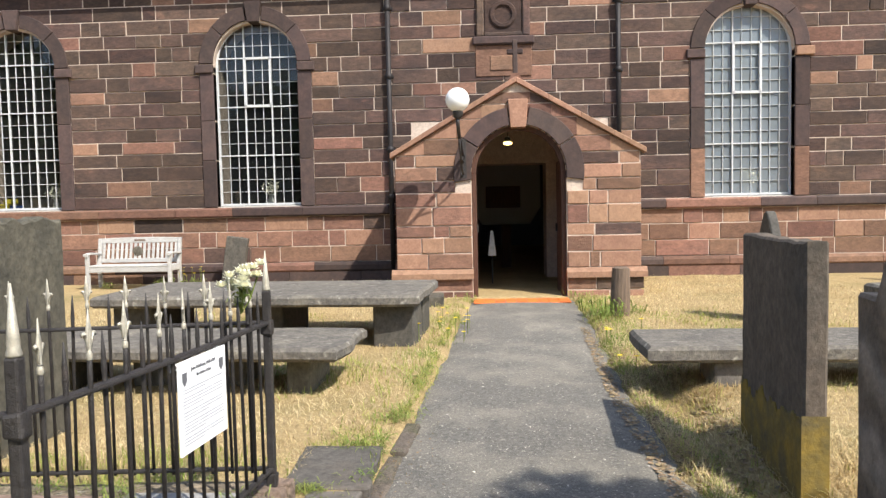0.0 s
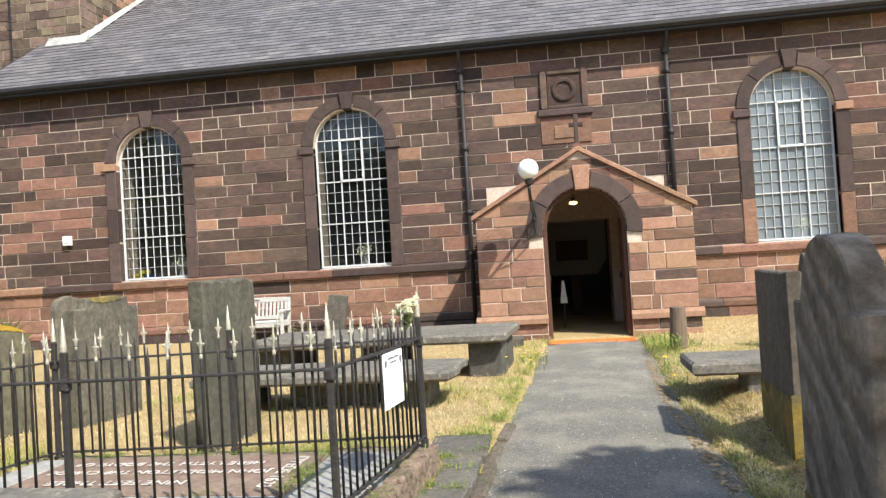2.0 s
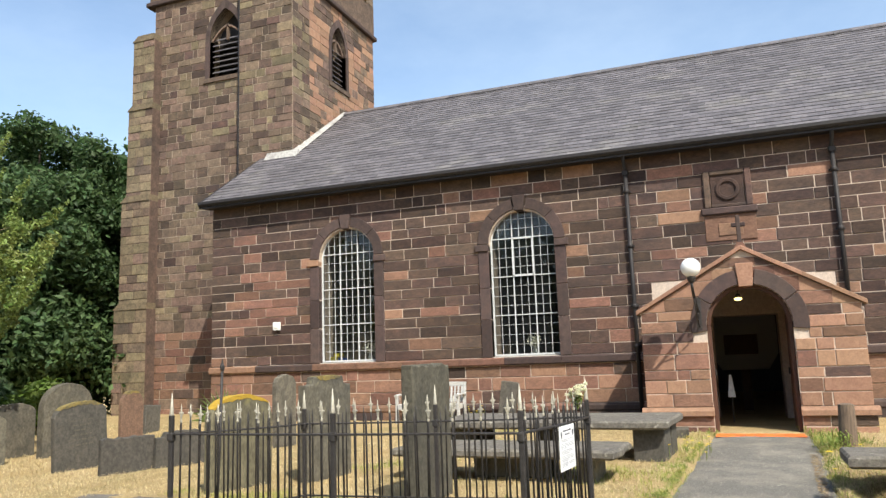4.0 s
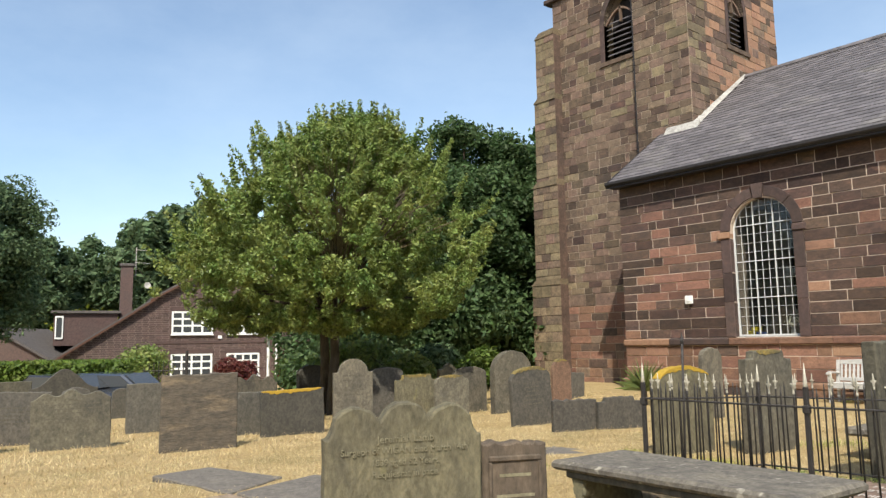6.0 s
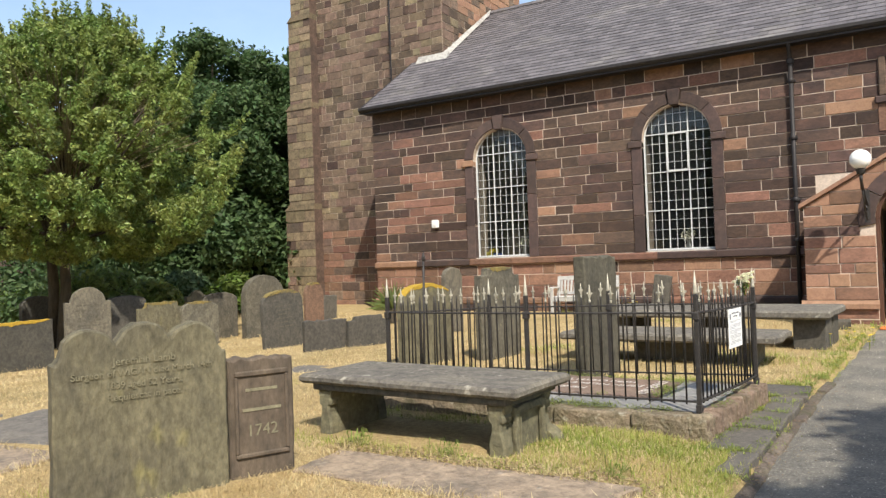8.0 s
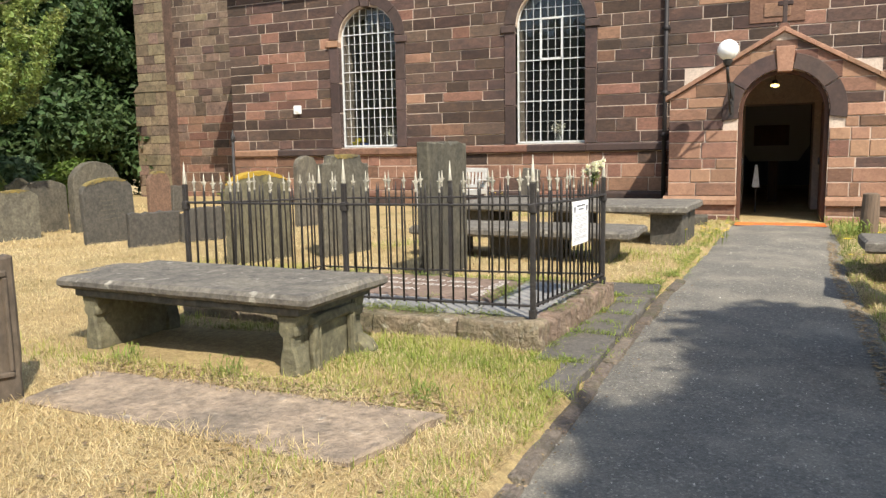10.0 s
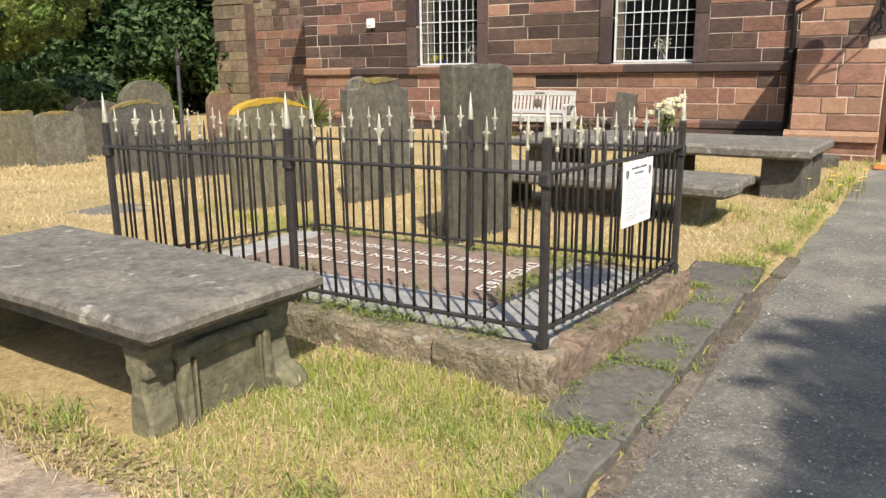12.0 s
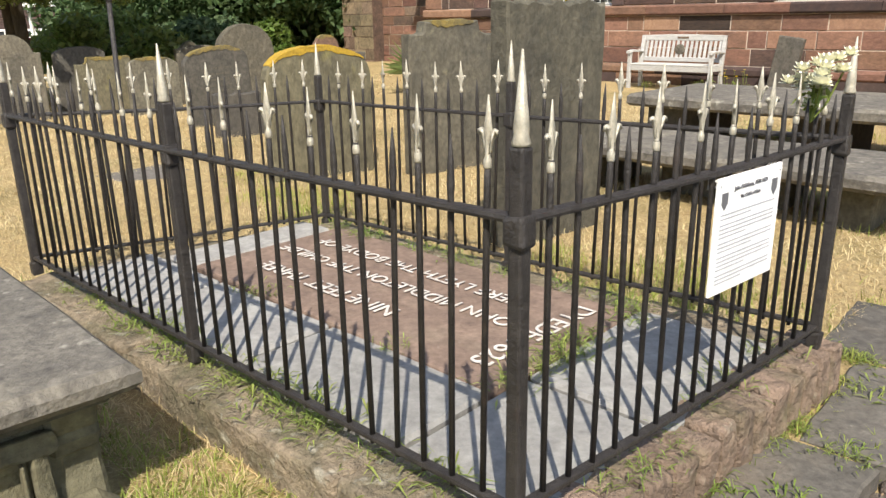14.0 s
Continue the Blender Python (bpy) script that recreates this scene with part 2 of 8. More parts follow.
M_STRATA = material("banded_brown_gravestone", (0.275, 0.212, 0.158), (0.170, 0.138, 0.108), 6, 0.92, 0.8, stain=(0.082, 0.080, 0.062), stain_scale=2.2, stain_cover=0.40, mottle=0.3)
M_BROWNSTONE = material("dark_brown_gravestone", (0.140, 0.108, 0.080), (0.088, 0.070, 0.054), 9, 0.92, 0.7, stain=(0.070, 0.062, 0.050), stain_scale=2.0, stain_cover=0.42, stretch=(1, 1, 0.8), mottle=0.34)
M_ALGAE = material("orange_algae", (0.26, 0.170, 0.030), (0.135, 0.105, 0.040), 9, 0.97, 0.5, stain=(0.088, 0.078, 0.050), stain_scale=5, stain_cover=0.46)


def add_bands(m):
    """Swirling darker beds across the stone."""
    nt = m.node_tree
    bs = nt.nodes["Principled BSDF"]
    geo = nt.nodes.new("ShaderNodeNewGeometry")
    mp = nt.nodes.new("ShaderNodeMapping")
    mp.inputs["Rotation"].default_value = (radians(52), 0, 0)
    nt.links.new(geo.outputs["Position"], mp.inputs["Vector"])
    wv = nt.nodes.new("ShaderNodeTexWave")
    wv.bands_direction = 'Y'
    wv.inputs["Scale"].default_value = 1.4
    wv.inputs["Distortion"].default_value = 15.0
    wv.inputs["Detail"].default_value = 4.0
    wv.inputs["Detail Scale"].default_value = 0.75
    nt.links.new(mp.outputs["Vector"], wv.inputs["Vector"])
    mx = nt.nodes.new("ShaderNodeMix")
    mx.data_type, mx.blend_type = 'RGBA', 'MULTIPLY'
    ramp = nt.nodes.new("ShaderNodeMapRange")
    ramp.inputs["From Min"].default_value, ramp.inputs["From Max"].default_value = 0.15, 0.75
    ramp.inputs["To Min"].default_value, ramp.inputs["To Max"].default_value = 0.72, 0.0
    nt.links.new(wv.outputs["Fac"], ramp.inputs["Value"])
    nt.links.new(ramp.outputs["Result"], mx.inputs["Factor"])
    nt.links.new(bs.inputs["Base Color"].links[0].from_socket, mx.inputs[6])
    mx.inputs[7].default_value = (0.50, 0.46, 0.42, 1)
    nt.links.new(mx.outputs[2], bs.inputs["Base Color"])
    ridge = nt.nodes.new("ShaderNodeBump")
    ridge.inputs["Strength"].default_value = 0.55
    ridge.inputs["Distance"].default_value = 0.03
    nt.links.new(wv.outputs["Fac"], ridge.inputs["Height"])
    nt.links.new(bs.inputs["Normal"].links[0].from_socket, ridge.inputs["Normal"])
    nt.links.new(ridge.outputs["Normal"], bs.inputs["Normal"])


add_bands(M_STRATA)
M_SLAB = material("flat_grey_ledger_stone", (0.170, 0.152, 0.130), (0.105, 0.094, 0.084), 9, 0.9, 0.7, stain=(0.235, 0.205, 0.16), stain_scale=2.4, stain_cover=0.38, fleck=(0.33, 0.31, 0.27), fleck_scale=30, fleck_cover=0.32, mottle=0.28)
M_SLAB_RED = material("worn_pink_ledger_stone", (0.360, 0.275, 0.196), (0.225, 0.174, 0.130), 6, 0.92, 1.0, stain=(0.145, 0.122, 0.098), stain_scale=2.2, stain_cover=0.46, fleck=(0.44, 0.40, 0.33), fleck_scale=9, fleck_cover=0.34, mottle=0.36, depth=0.025)
M_TABLETOP = material("lichened_grey_table_slab", (0.172, 0.154, 0.128), (0.096, 0.087, 0.076), 10, 0.9, 1.0, stain=(0.225, 0.200, 0.155), stain_scale=2.3, stain_cover=0.40, fleck=(0.42, 0.395, 0.33), fleck_scale=13, fleck_cover=0.37, mottle=0.38)
M_INSCRIBED = material("shallow_worn_inscription", (0.115, 0.105, 0.080), (0.075, 0.068, 0.054), 20, 0.95, 0.3)
M_LICHEN_OLD = material("dull_ochre_lichen", (0.27, 0.195, 0.055), (0.14, 0.115, 0.050), 22, 0.97, 0.9, stain=(0.09, 0.082, 0.058), stain_scale=6, stain_cover=0.46)
M_LICHEN = material("yellow_lichen", (0.46, 0.29, 0.03), (0.30, 0.20, 0.035), 30, 0.97, 0.8)
M_IRON = material("black_painted_iron", (0.044, 0.039, 0.036), (0.025, 0.022, 0.021), 30, 0.45, 0.5, stain=(0.085, 0.058, 0.044), stain_scale=9, stain_cover=0.30)
M_SPEAR = material("silver_gilt_paint", (0.52, 0.48, 0.39), (0.38, 0.35, 0.28), 40, 0.45, 0.3, stain=(0.24, 0.14, 0.08), stain_scale=14, stain_cover=0.32, metal=0.3)
M_BENCH = material("silver_weathered_teak", (0.50, 0.49, 0.47), (0.37, 0.36, 0.34), 10, 0.85, 0.3, stretch=(1, 6, 6), vary=0.1)
M_PAPER = material("laminated_white_paper", (0.84, 0.84, 0.83), (0.80, 0.80, 0.80), 5, 0.35, 0.0)
M_PRINT = plain("pale_grey_print", (0.40, 0.40, 0.42), 0.6)
M_INK = plain("grey_ink", (0.12, 0.12, 0.13), 0.6)
M_LETTER = material("white_painted_letters", (0.66, 0.62, 0.57), (0.42, 0.37, 0.33), 22, 0.9, 0.3)
M_BARK = material("grey_brown_bark", (0.10, 0.08, 0.055), (0.055, 0.045, 0.033), 14, 0.95, 0.9, stretch=(1, 1, 0.3), depth=0.03)
M_POSTWOOD = material("old_timber_post", (0.19, 0.135, 0.095), (0.11, 0.08, 0.06), 9, 0.9, 0.6, stretch=(4, 4, 0.4))


def foliage(name, a, b, gloss=0.45, vary=0.45):
    m = material(name, a, b, 1.3, gloss, 0.0, vary=vary, by='island', mottle=0.0)
    m.node_tree.nodes["Principled BSDF"].inputs["Subsurface Weight"].default_value = 0.0
    nt = m.node_tree
    bs = nt.nodes["Principled BSDF"]
    tr = nt.nodes.new("ShaderNodeBsdfTranslucent")
    src = bs.inputs["Base Color"].links[0].from_socket
    nt.links.new(src, tr.inputs["Color"])
    mx = nt.nodes.new("ShaderNodeMixShader")
    mx.inputs[0].default_value = 0.42
    out = nt.nodes["Material Output"]
    nt.links.new(bs.outputs[0], mx.inputs[1])
    nt.links.new(tr.outputs[0], mx.inputs[2])
    nt.links.new(mx.outputs[0], out.inputs["Surface"])
    return m


M_LEAF = foliage("holly_leaves", (0.142, 0.228, 0.060), (0.280, 0.315, 0.095), 0.42, 0.42)
M_LEAF_DK = foliage("dark_oak_leaves", (0.050, 0.094, 0.034), (0.085, 0.135, 0.048), 0.6)
M_LEAF_FAR = foliage("wood_leaves", (0.078, 0.132, 0.064), (0.125, 0.178, 0.082), 0.7)
M_LEAF_YEL = foliage("yellow_green_leaves", (0.22, 0.24, 0.02), (0.16, 0.20, 0.02), 0.6)
M_HEDGE = foliage("privet_hedge_leaves", (0.075, 0.13, 0.02), (0.12, 0.17, 0.03), 0.6)
M_MAPLE = foliage("red_maple_leaves", (0.09, 0.022, 0.02), (0.14, 0.04, 0.03), 0.6)
M_STRAW = foliage("dry_grass", (0.72, 0.60, 0.36), (0.47, 0.355, 0.18), 0.85, 0.28)
M_GREEN = foliage("green_grass", (0.235, 0.31, 0.058), (0.45, 0.44, 0.13), 0.85, 0.3)
M_WEED = foliage("weed_leaves", (0.17, 0.235, 0.05), (0.28, 0.31, 0.085), 0.8)


# ---------------------------------------------------------------- mesh helpers
def link(name, bm, mat, parent=None, label="", smooth=False):
    me = bpy.data.meshes.new(name)
    bm.to_mesh(me)
    bm.free()
    me.materials.append(mat)
    if smooth:
        for p in me.polygons:
            p.use_smooth = True
    ob = new(name, me)
    if parent:
        ob.parent = parent
    if label:
        ob["label"] = label
    return ob


def part(name, bm, mat, parent, label="", smooth=False):
    return link(name, bm, mat, parent, label, smooth)


def add_box(bm, x0, x1, y0, y1, z0, z1, m=None):
    v = [bm.verts.new((x, y, z)) for z in (z0, z1) for y in (y0, y1) for x in (x0, x1)]
    if m is not None:
        for q in v:
            q.co = m @ q.co
    for f in ((0, 2, 3, 1), (4, 5, 7, 6), (0, 1, 5, 4), (2, 6, 7, 3), (0, 4, 6, 2), (1, 3, 7, 5)):
        bm.faces.new([v[i] for i in f])
    return v


def box(x0, x1, y0, y1, z0, z1, bevel=0.0, seg=1, m=None):
    bm = bmesh.new()
    add_box(bm, x0, x1, y0, y1, z0, z1, m)
    if bevel:
        bmesh.ops.bevel(bm, geom=bm.edges[:], offset=bevel, segments=seg, affect='EDGES', profile=0.5)
    return bm


def prism(outline, d0, d1, axis='y', bevel=0.0):
    """Outline of (u, v) pairs extruded from d0 to d1; axis y: u is x and v is z; axis x: u is y and v is z; axis z: u, v are x, y."""
    bm = bmesh.new()

    def at(u, v, d):
        return (u, d, v) if axis == 'y' else (d, u, v) if axis == 'x' else (u, v, d)
    lo = [bm.verts.new(at(u, v, d0)) for u, v in outline]
    hi = [bm.verts.new(at(u, v, d1)) for u, v in outline]
    bm.faces.new(lo)
    bm.faces.new(hi[::-1])
    n = len(outline)
    for i in range(n):
        j = (i + 1) % n
        bm.faces.new((lo[j], lo[i], hi[i], hi[j]))
    bmesh.ops.recalc_face_normals(bm, faces=bm.faces[:])
    if bevel:
        caps = [f for f in bm.faces if len(f.verts) == n]
        ed = {e for f in caps for e in f.edges}
        bmesh.ops.bevel(bm, geom=list(ed), offset=bevel, segments=1, affect='EDGES')
    return bm


def lathe(profile, n=12, m=None):
    bm = bmesh.new()
    rings = []
    for r, z in profile:
        ring = []
        for i in range(n):
            a = 2 * math.pi * i / n
            v = Vector((r * math.cos(a), r * math.sin(a), z))
            ring.append(bm.verts.new(m @ v if m is not None else v))
        rings.append(ring)
    for a, b in zip(rings, rings[1:]):
        for i in range(n):
            j = (i + 1) % n
            bm.faces.new((a[i], a[j], b[j], b[i]))
    bm.faces.new(rings[0][::-1])
    bm.faces.new(rings[-1])
    return bm


def tube(pts, radius, n=8, taper=None):
    """A round bar along a line of points."""
    bm = bmesh.new()
    pts = [Vector(p) for p in pts]
    rings = []
    for i, p in enumerate(pts):
        d = (pts[min(i + 1, len(pts) - 1)] - pts[max(i - 1, 0)]).normalized()
        q = d.to_track_quat('Z', 'Y')
        r = radius * (1 if taper is None else 1 + (taper - 1) * i / (len(pts) - 1))
        rings.append([bm.verts.new(p + q @ Vector((r * math.cos(2 * math.pi * k / n), r * math.sin(2 * math.pi * k / n), 0))) for k in range(n)])
    for a, b in zip(rings, rings[1:]):
        for k in range(n):
            j = (k + 1) % n
            bm.faces.new((a[k], a[j], b[j], b[k]))
    bm.faces.new(rings[0][::-1])
    bm.faces.new(rings[-1])
    return bm


def merge(*bms):
    out = bms[0]
    for b in bms[1:]:
        me = bpy.data.meshes.new("tmp")
        b.to_mesh(me)
        out.from_mesh(me)
        b.free()
        bpy.data.meshes.remove(me)
    return out


def roughen(bm, amount, scale=3.0, seed=0.0):
    for v in bm.verts:
        n = noise.noise_vector(v.co * scale + Vector((seed, seed * 0.7, seed * 1.3)))
        v.co += n * amount
    return bm


def empty(name, m, label, category, group="", kind=""):
    ob = new(name)
    ob.empty_display_size = 0.2
    ob.matrix_basis = m
    return tagged(ob, label, category, group, kind)


def soup(name, verts, faces, mat, parent=None, smooth=False):
    me = bpy.data.meshes.new(name)
    me.from_pydata(verts, [], faces)
    me.materials.append(mat)
    me.update()
    ob = new(name, me)
    if parent:
        ob.parent = parent
    return ob


# ---------------------------------------------------------------- ground
def smooth_step(a, b, x):
    t = min(1, max(0, (x - a) / (b - a)))
    return t * t * (3 - 2 * t)


def path_left(y):
    return float(np.interp(y, (-12, 0.5, 2.4, 4.4, 5.6, 10.0, 11.5), (0.0, 0.05, 0.09, 0.14, 0.22, 0.42, 0.50)))


def path_right(y):
    return float(np.interp(y, (-12, 2.2, 3.5, 6.1, 9.0, 11.5), (1.50, 1.54, 1.57, 1.60, 1.78, 1.86)))


def ground_z(x, y):
    z = 0.09 + float(np.interp(-x, (6.5, 13, 20, 23, 27, 60), (0, -0.24, -0.36, -0.50, -1.0, -1.04))) * (1 - smooth_step(10, 13, y) * (1 - smooth_step(19, 24, -x)))
    inside = smooth_step(path_left(y) - 0.12, path_left(y) + 0.02, x) * (1 - smooth_step(path_right(y) - 0.02, path_right(y) + 0.16, x)) * (1 - smooth_step(11.3, 11.6, y))
    z -= 0.115 * inside
    # the turf round the tomb lies a little higher
    z += 0.04 * smooth_step(0.35, 0.75, -x) * (1 - smooth_step(4.2, 6.0, -x)) * smooth_step(-3.0, -1.5, y) * (1 - smooth_step(4.2, 5.5, y))
    # a worn hollow beside the path
    z -= 0.15 * math.exp(-((x - 1.93) / 0.17) ** 2) * smooth_step(2.0, 4.2, y) * (1 - smooth_step(6.2, 7.6, y))
    return z


def ground_mesh():
    def axis(lo, hi, step, far):
        core = list(np.arange(lo, hi + 1e-6, step))
        out, d = [], step
        p = hi
        while p < far:
            d *= 1.35
            p += d
            out.append(min(p, far))
        inn, d = [], step
        p = lo
        while p > -far:
            d *= 1.35
            p -= d
            inn.append(max(p, -far))
        return inn[::-1] + core + out
    xs, ys = axis(-9.0, 5.0, 0.14, 900), axis(-4.0, 14.2, 0.14, 900)
    verts, faces = [], []
    for y in ys:
        for x in xs:
            z = ground_z(x, y)
            near = -12 < x < 8 and -6 < y < 15
            if near:
                z += 0.018 * noise.noise(Vector((x * 1.7, y * 1.7, 0))) + 0.010 * noise.noise(Vector((x * 6, y * 6, 3)))
            verts.append((x, y, z))
    n = len(xs)
    for j in range(len(ys) - 1):
        for i in range(n - 1):
            a = j * n + i
            faces.append((a, a + 1, a + n + 1, a + n))
    ob = soup("ground", verts, faces, M_EARTH)
    for p in ob.data.polygons:
        p.use_smooth = True
    return tagged(ob, "sun-dried straw-coloured churchyard turf with green patches", "ground", kind="structure")


ground_mesh()


def path_mesh():
    verts, faces = [], []
    ys = list(np.arange(-12, 11.6, 0.1))
    for y in ys:
        l, r = path_left(y), path_right(y)
        for k in range(9):
            f = k / 8
            x = l - 0.05 + (r - l + 0.10) * f
            wob = (0.07 if k == 8 else 0.035) * (noise.noise(Vector((0.0, y * 2.3, 7 + (k == 8)))) + 0.6 * noise.noise(Vector((0.0, y * 7.1, 3 + (k == 8))))) if k in (0, 8) else 0
            z = 0.045 + 0.022 * math.sin(math.pi * f) + 0.006 * noise.noise(Vector((x * 3, y * 3, 1)))
            verts.append((x + wob, y, z - (0.012 if k in (0, 8) else 0)))
    for j in range(len(ys) - 1):
        for k in range(8):
            a = j * 9 + k
            faces.append((a, a + 1, a + 10, a + 9))
    ob = soup("path", verts, faces, M_ASPHALT)
    for p in ob.data.polygons:
        p.use_smooth = True
    return tagged(ob, "worn grey tarmac path leading to the church porch", "path", kind="structure")


path_mesh()


# ---------------------------------------------------------------- church: nave
FRONT = 14.3          # face of the south wall
NAVE_W, NAVE_E, NAVE_N, EAVE, RIDGE_Y, RIDGE_Z = -12.0, 14.0, 25.66, 5.72, 19.98, 9.98
WINDOWS = (-7.95, -3.445, 5.345, 9.60)
WIN_HALF, SILL, SPRING = 0.775, 1.47, 4.03
SURROUND = 0.25
PORCH_X0, PORCH_X1, PORCH_Y, PORCH_EAVE, PORCH_APEX, PORCH_MID = -0.62, 2.88, 11.5, 2.13, 3.13, 1.13
DOOR_X, DOOR_HALF, DOOR_SPRING = 1.155, 0.675, 1.875


def arc(cx, cz, r, n=20, a0=0.0, a1=math.pi):
    return [(cx + r * math.cos(a0 + (a1 - a0) * i / n), cz + r * math.sin(a0 + (a1 - a0) * i / n)) for i in range(n + 1)]


wall_south = empty("wall_south", Matrix(), "red sandstone south wall of the church with round-headed windows", "wall", kind="structure")


def wall_core():
    bms = []
    y0, y1 = FRONT + 0.012, FRONT + 0.72
    x = NAVE_W + 0.012
    for c in WINDOWS:
        bms.append(box(x, c - WIN_HALF, y0, y1, -0.6, EAVE))
        bms.append(box(c - WIN_HALF, c + WIN_HALF, y0, y1, -0.6, SILL))
        bms.append(prism([(c - WIN_HALF, EAVE)] + arc(c, SPRING, WIN_HALF)[::-1] + [(c + WIN_HALF, EAVE)], y0, y1))
        x = c + WIN_HALF
        if c == WINDOWS[1]:
            bms.append(box(x, DOOR_X - 0.62, y0, y1, -0.6, EAVE))
            bms.append(box(DOOR_X - 0.62, DOOR_X + 0.62, y0, y1, 2.15, EAVE))
            x = DOOR_X + 0.62
    bms.append(box(x, NAVE_E, y0, y1, -0.6, EAVE))
    return merge(*bms)


part("masonry_core", wall_core(), M_MORTAR, wall_south, "pale lime mortar joints")

BLOCKS = {}


def block_mesh(l, h, mat, proud=0.010, cham=0.008):
    key = (round(l, 2), round(h, 3), mat.name, proud)
    if key not in BLOCKS:
        me = bpy.data.meshes.new("stone")
        vs, fs = block_geometry(0, 0, key[0], key[1], proud, cham)
        me.from_pydata(vs, [], fs)
        me.materials.append(mat)
        BLOCKS[key] = me
    return BLOCKS[key]


def block_geometry(x, z, l, h, proud, cham, y=0.0, base=0):
    v = [(x, y, z), (x + l, y, z), (x + l, y, z + h), (x, y, z + h)]
    v += [(x, y - proud * 0.6, z), (x + l, y - proud * 0.6, z), (x + l, y - proud * 0.6, z + h), (x, y - proud * 0.6, z + h)]
    c = cham
    v += [(x + c, y - proud, z + c), (x + l - c, y - proud, z + c), (x + l - c, y - proud, z + h - c), (x + c, y - proud, z + h - c)]
    f = []
    for a in (0, 4):
        for i in range(4):
            j = (i + 1) % 4
            f.append((base + a + i, base + a + j, base + a + 4 + j, base + a + 4 + i))
    f.append((base + 8, base + 9, base + 10, base + 11))
    return v, f


class Masonry:
    """Coursed stones on a wall: those of one stretch as pieces of their own, the others joined by stone colour."""

    def __init__(self, parent, place, single=None, limit=300):
        self.parent, self.place, self.single, self.limit = parent, place, single, limit
        self.joined, self.made = {}, 0

    def stone(self, x, z, l, h, mat, matj, proud=0.010, cham=0.008):
        if self.single and self.made < self.limit and self.single(x, z):
            ob = new("stone", block_mesh(l, h, mat, proud))
            ob.matrix_basis = self.place @ Matrix.Translation((x, 0, z))
            ob.parent = self.parent
            self.made += 1
        else:
            v, f = self.joined.setdefault(matj, ([], []))
            vs, fs = block_geometry(x, z, l, h, proud, cham, base=len(v))
            v.extend(vs)
            f.extend(fs)

    def finish(self, name="stonework"):
        for matj, (v, f) in self.joined.items():
            ob = soup(name, v, f, matj, self.parent)
            ob.matrix_basis = self.place
            ob["kind"] = "stuff"


def free_spans(x0, x1, gaps):
    spans, x = [], x0
    for a, b in sorted(gaps):
        if b <= x or a >= x1:
            continue
        if a > x:
            spans.append((x, a))
        x = max(x, b)
    if x < x1:
        spans.append((x, x1))
    return spans


def lay(masonry, courses, x0, x1, gaps, choose, rng, lmin=0.38, lmax=1.05, joint=0.018):
    """courses: (z, height) rows; gaps(z0, z1) gives the stretches without stones."""
    for z, h in courses:
        for a, b in free_spans(x0, x1, gaps(z, z + h)):
            x = a
            while b - x > 0.05:
                l = rng.uniform(lmin, lmax)
                if rng.random() < 0.18:
                    l *= 0.5
                if b - (x + l) < 0.24:
                    l = b - x
                if l > lmax * 1.35:
                    l *= 0.5
                mat, matj = choose(x + l / 2, z + h / 2, rng)
                l2 = round(l - joint, 2)
                if l2 > 0.03:
                    masonry.stone(x + joint / 2, z + joint / 2, l2, round(h - joint, 3), mat, matj, proud=rng.choice((0.006, 0.010, 0.016, 0.021)))
                x += l


def rows(z0, z1, sizes, rng):
    out, z = [], z0
    while z1 - z > 0.02:
        h = rng.choice(sizes)
        if z1 - z - h < min(sizes) * 0.7:
            h = z1 - z
        out.append((z, h))
        z += h
    return out


DARK, MID, PALE = (M_ST_DARK, M_ST_DARK_J), (M_ST_MID, M_ST_MID_J), (M_ST_PALE, M_ST_PALE_J)


def nave_stone(x, z, rng):
    r = rng.random()
    if z < 1.3:
        return MID if r < 0.74 else PALE if r < 0.93 else DARK
    warm = 0.11 + 0.13 * smooth_step(2.6, 5.0, x) * smooth_step(0.2, 1.0, 1 - abs(z - 2.3) / 2.6)
    if -11.5 < x < -8.9 and 2.4 < z < 3.8:
        warm = 0.55
    return PALE if r < warm * 0.14 else MID if r < warm else DARK


def nave_gaps(z0, z1):
    zm = (z0 + z1) / 2
    out = []
    for c in WINDOWS:
        if z1 > SILL and z0 < SPRING + 0.05:
            out.append((c - WIN_HALF - SURROUND, c + WIN_HALF + SURROUND))
        elif z0 >= SPRING and z0 < SPRING + WIN_HALF + SURROUND:
            # stones run in behind the arch ring, never past its inner edge
            r = WIN_HALF + SURROUND - 0.03
            d0, d1 = z0 - SPRING - 0.04, z1 - SPRING - 0.04
            w = max(math.sqrt(max(0.0, r * r - d1 * d1)), math.sqrt(max(0.0, (WIN_HALF + 0.02) ** 2 - d0 * d0)))
            if w > 0.03:
                out.append((c - w, c + w))
    if z0 < 2.9:
        out.append((PORCH_X0, PORCH_X1))
    if z0 > 3.66 and z1 < 5.24:
        out.append((0.60, 1.50))
    return out


rng = random.Random(11)
nave = Masonry(wall_south, Matrix.Translation((0, FRONT + 0.012, 0)), lambda x, z: -5.9 < x < 4.3)
lay(nave, rows(0.44, 1.28, (0.26, 0.29), rng), NAVE_W, NAVE_E, nave_gaps, nave_stone, rng, 0.45, 0.95)
lay(nave, rows(SILL, EAVE, (0.235, 0.26, 0.275, 0.22), rng), NAVE_W, NAVE_E, nave_gaps, nave_stone, rng)
nave.finish()


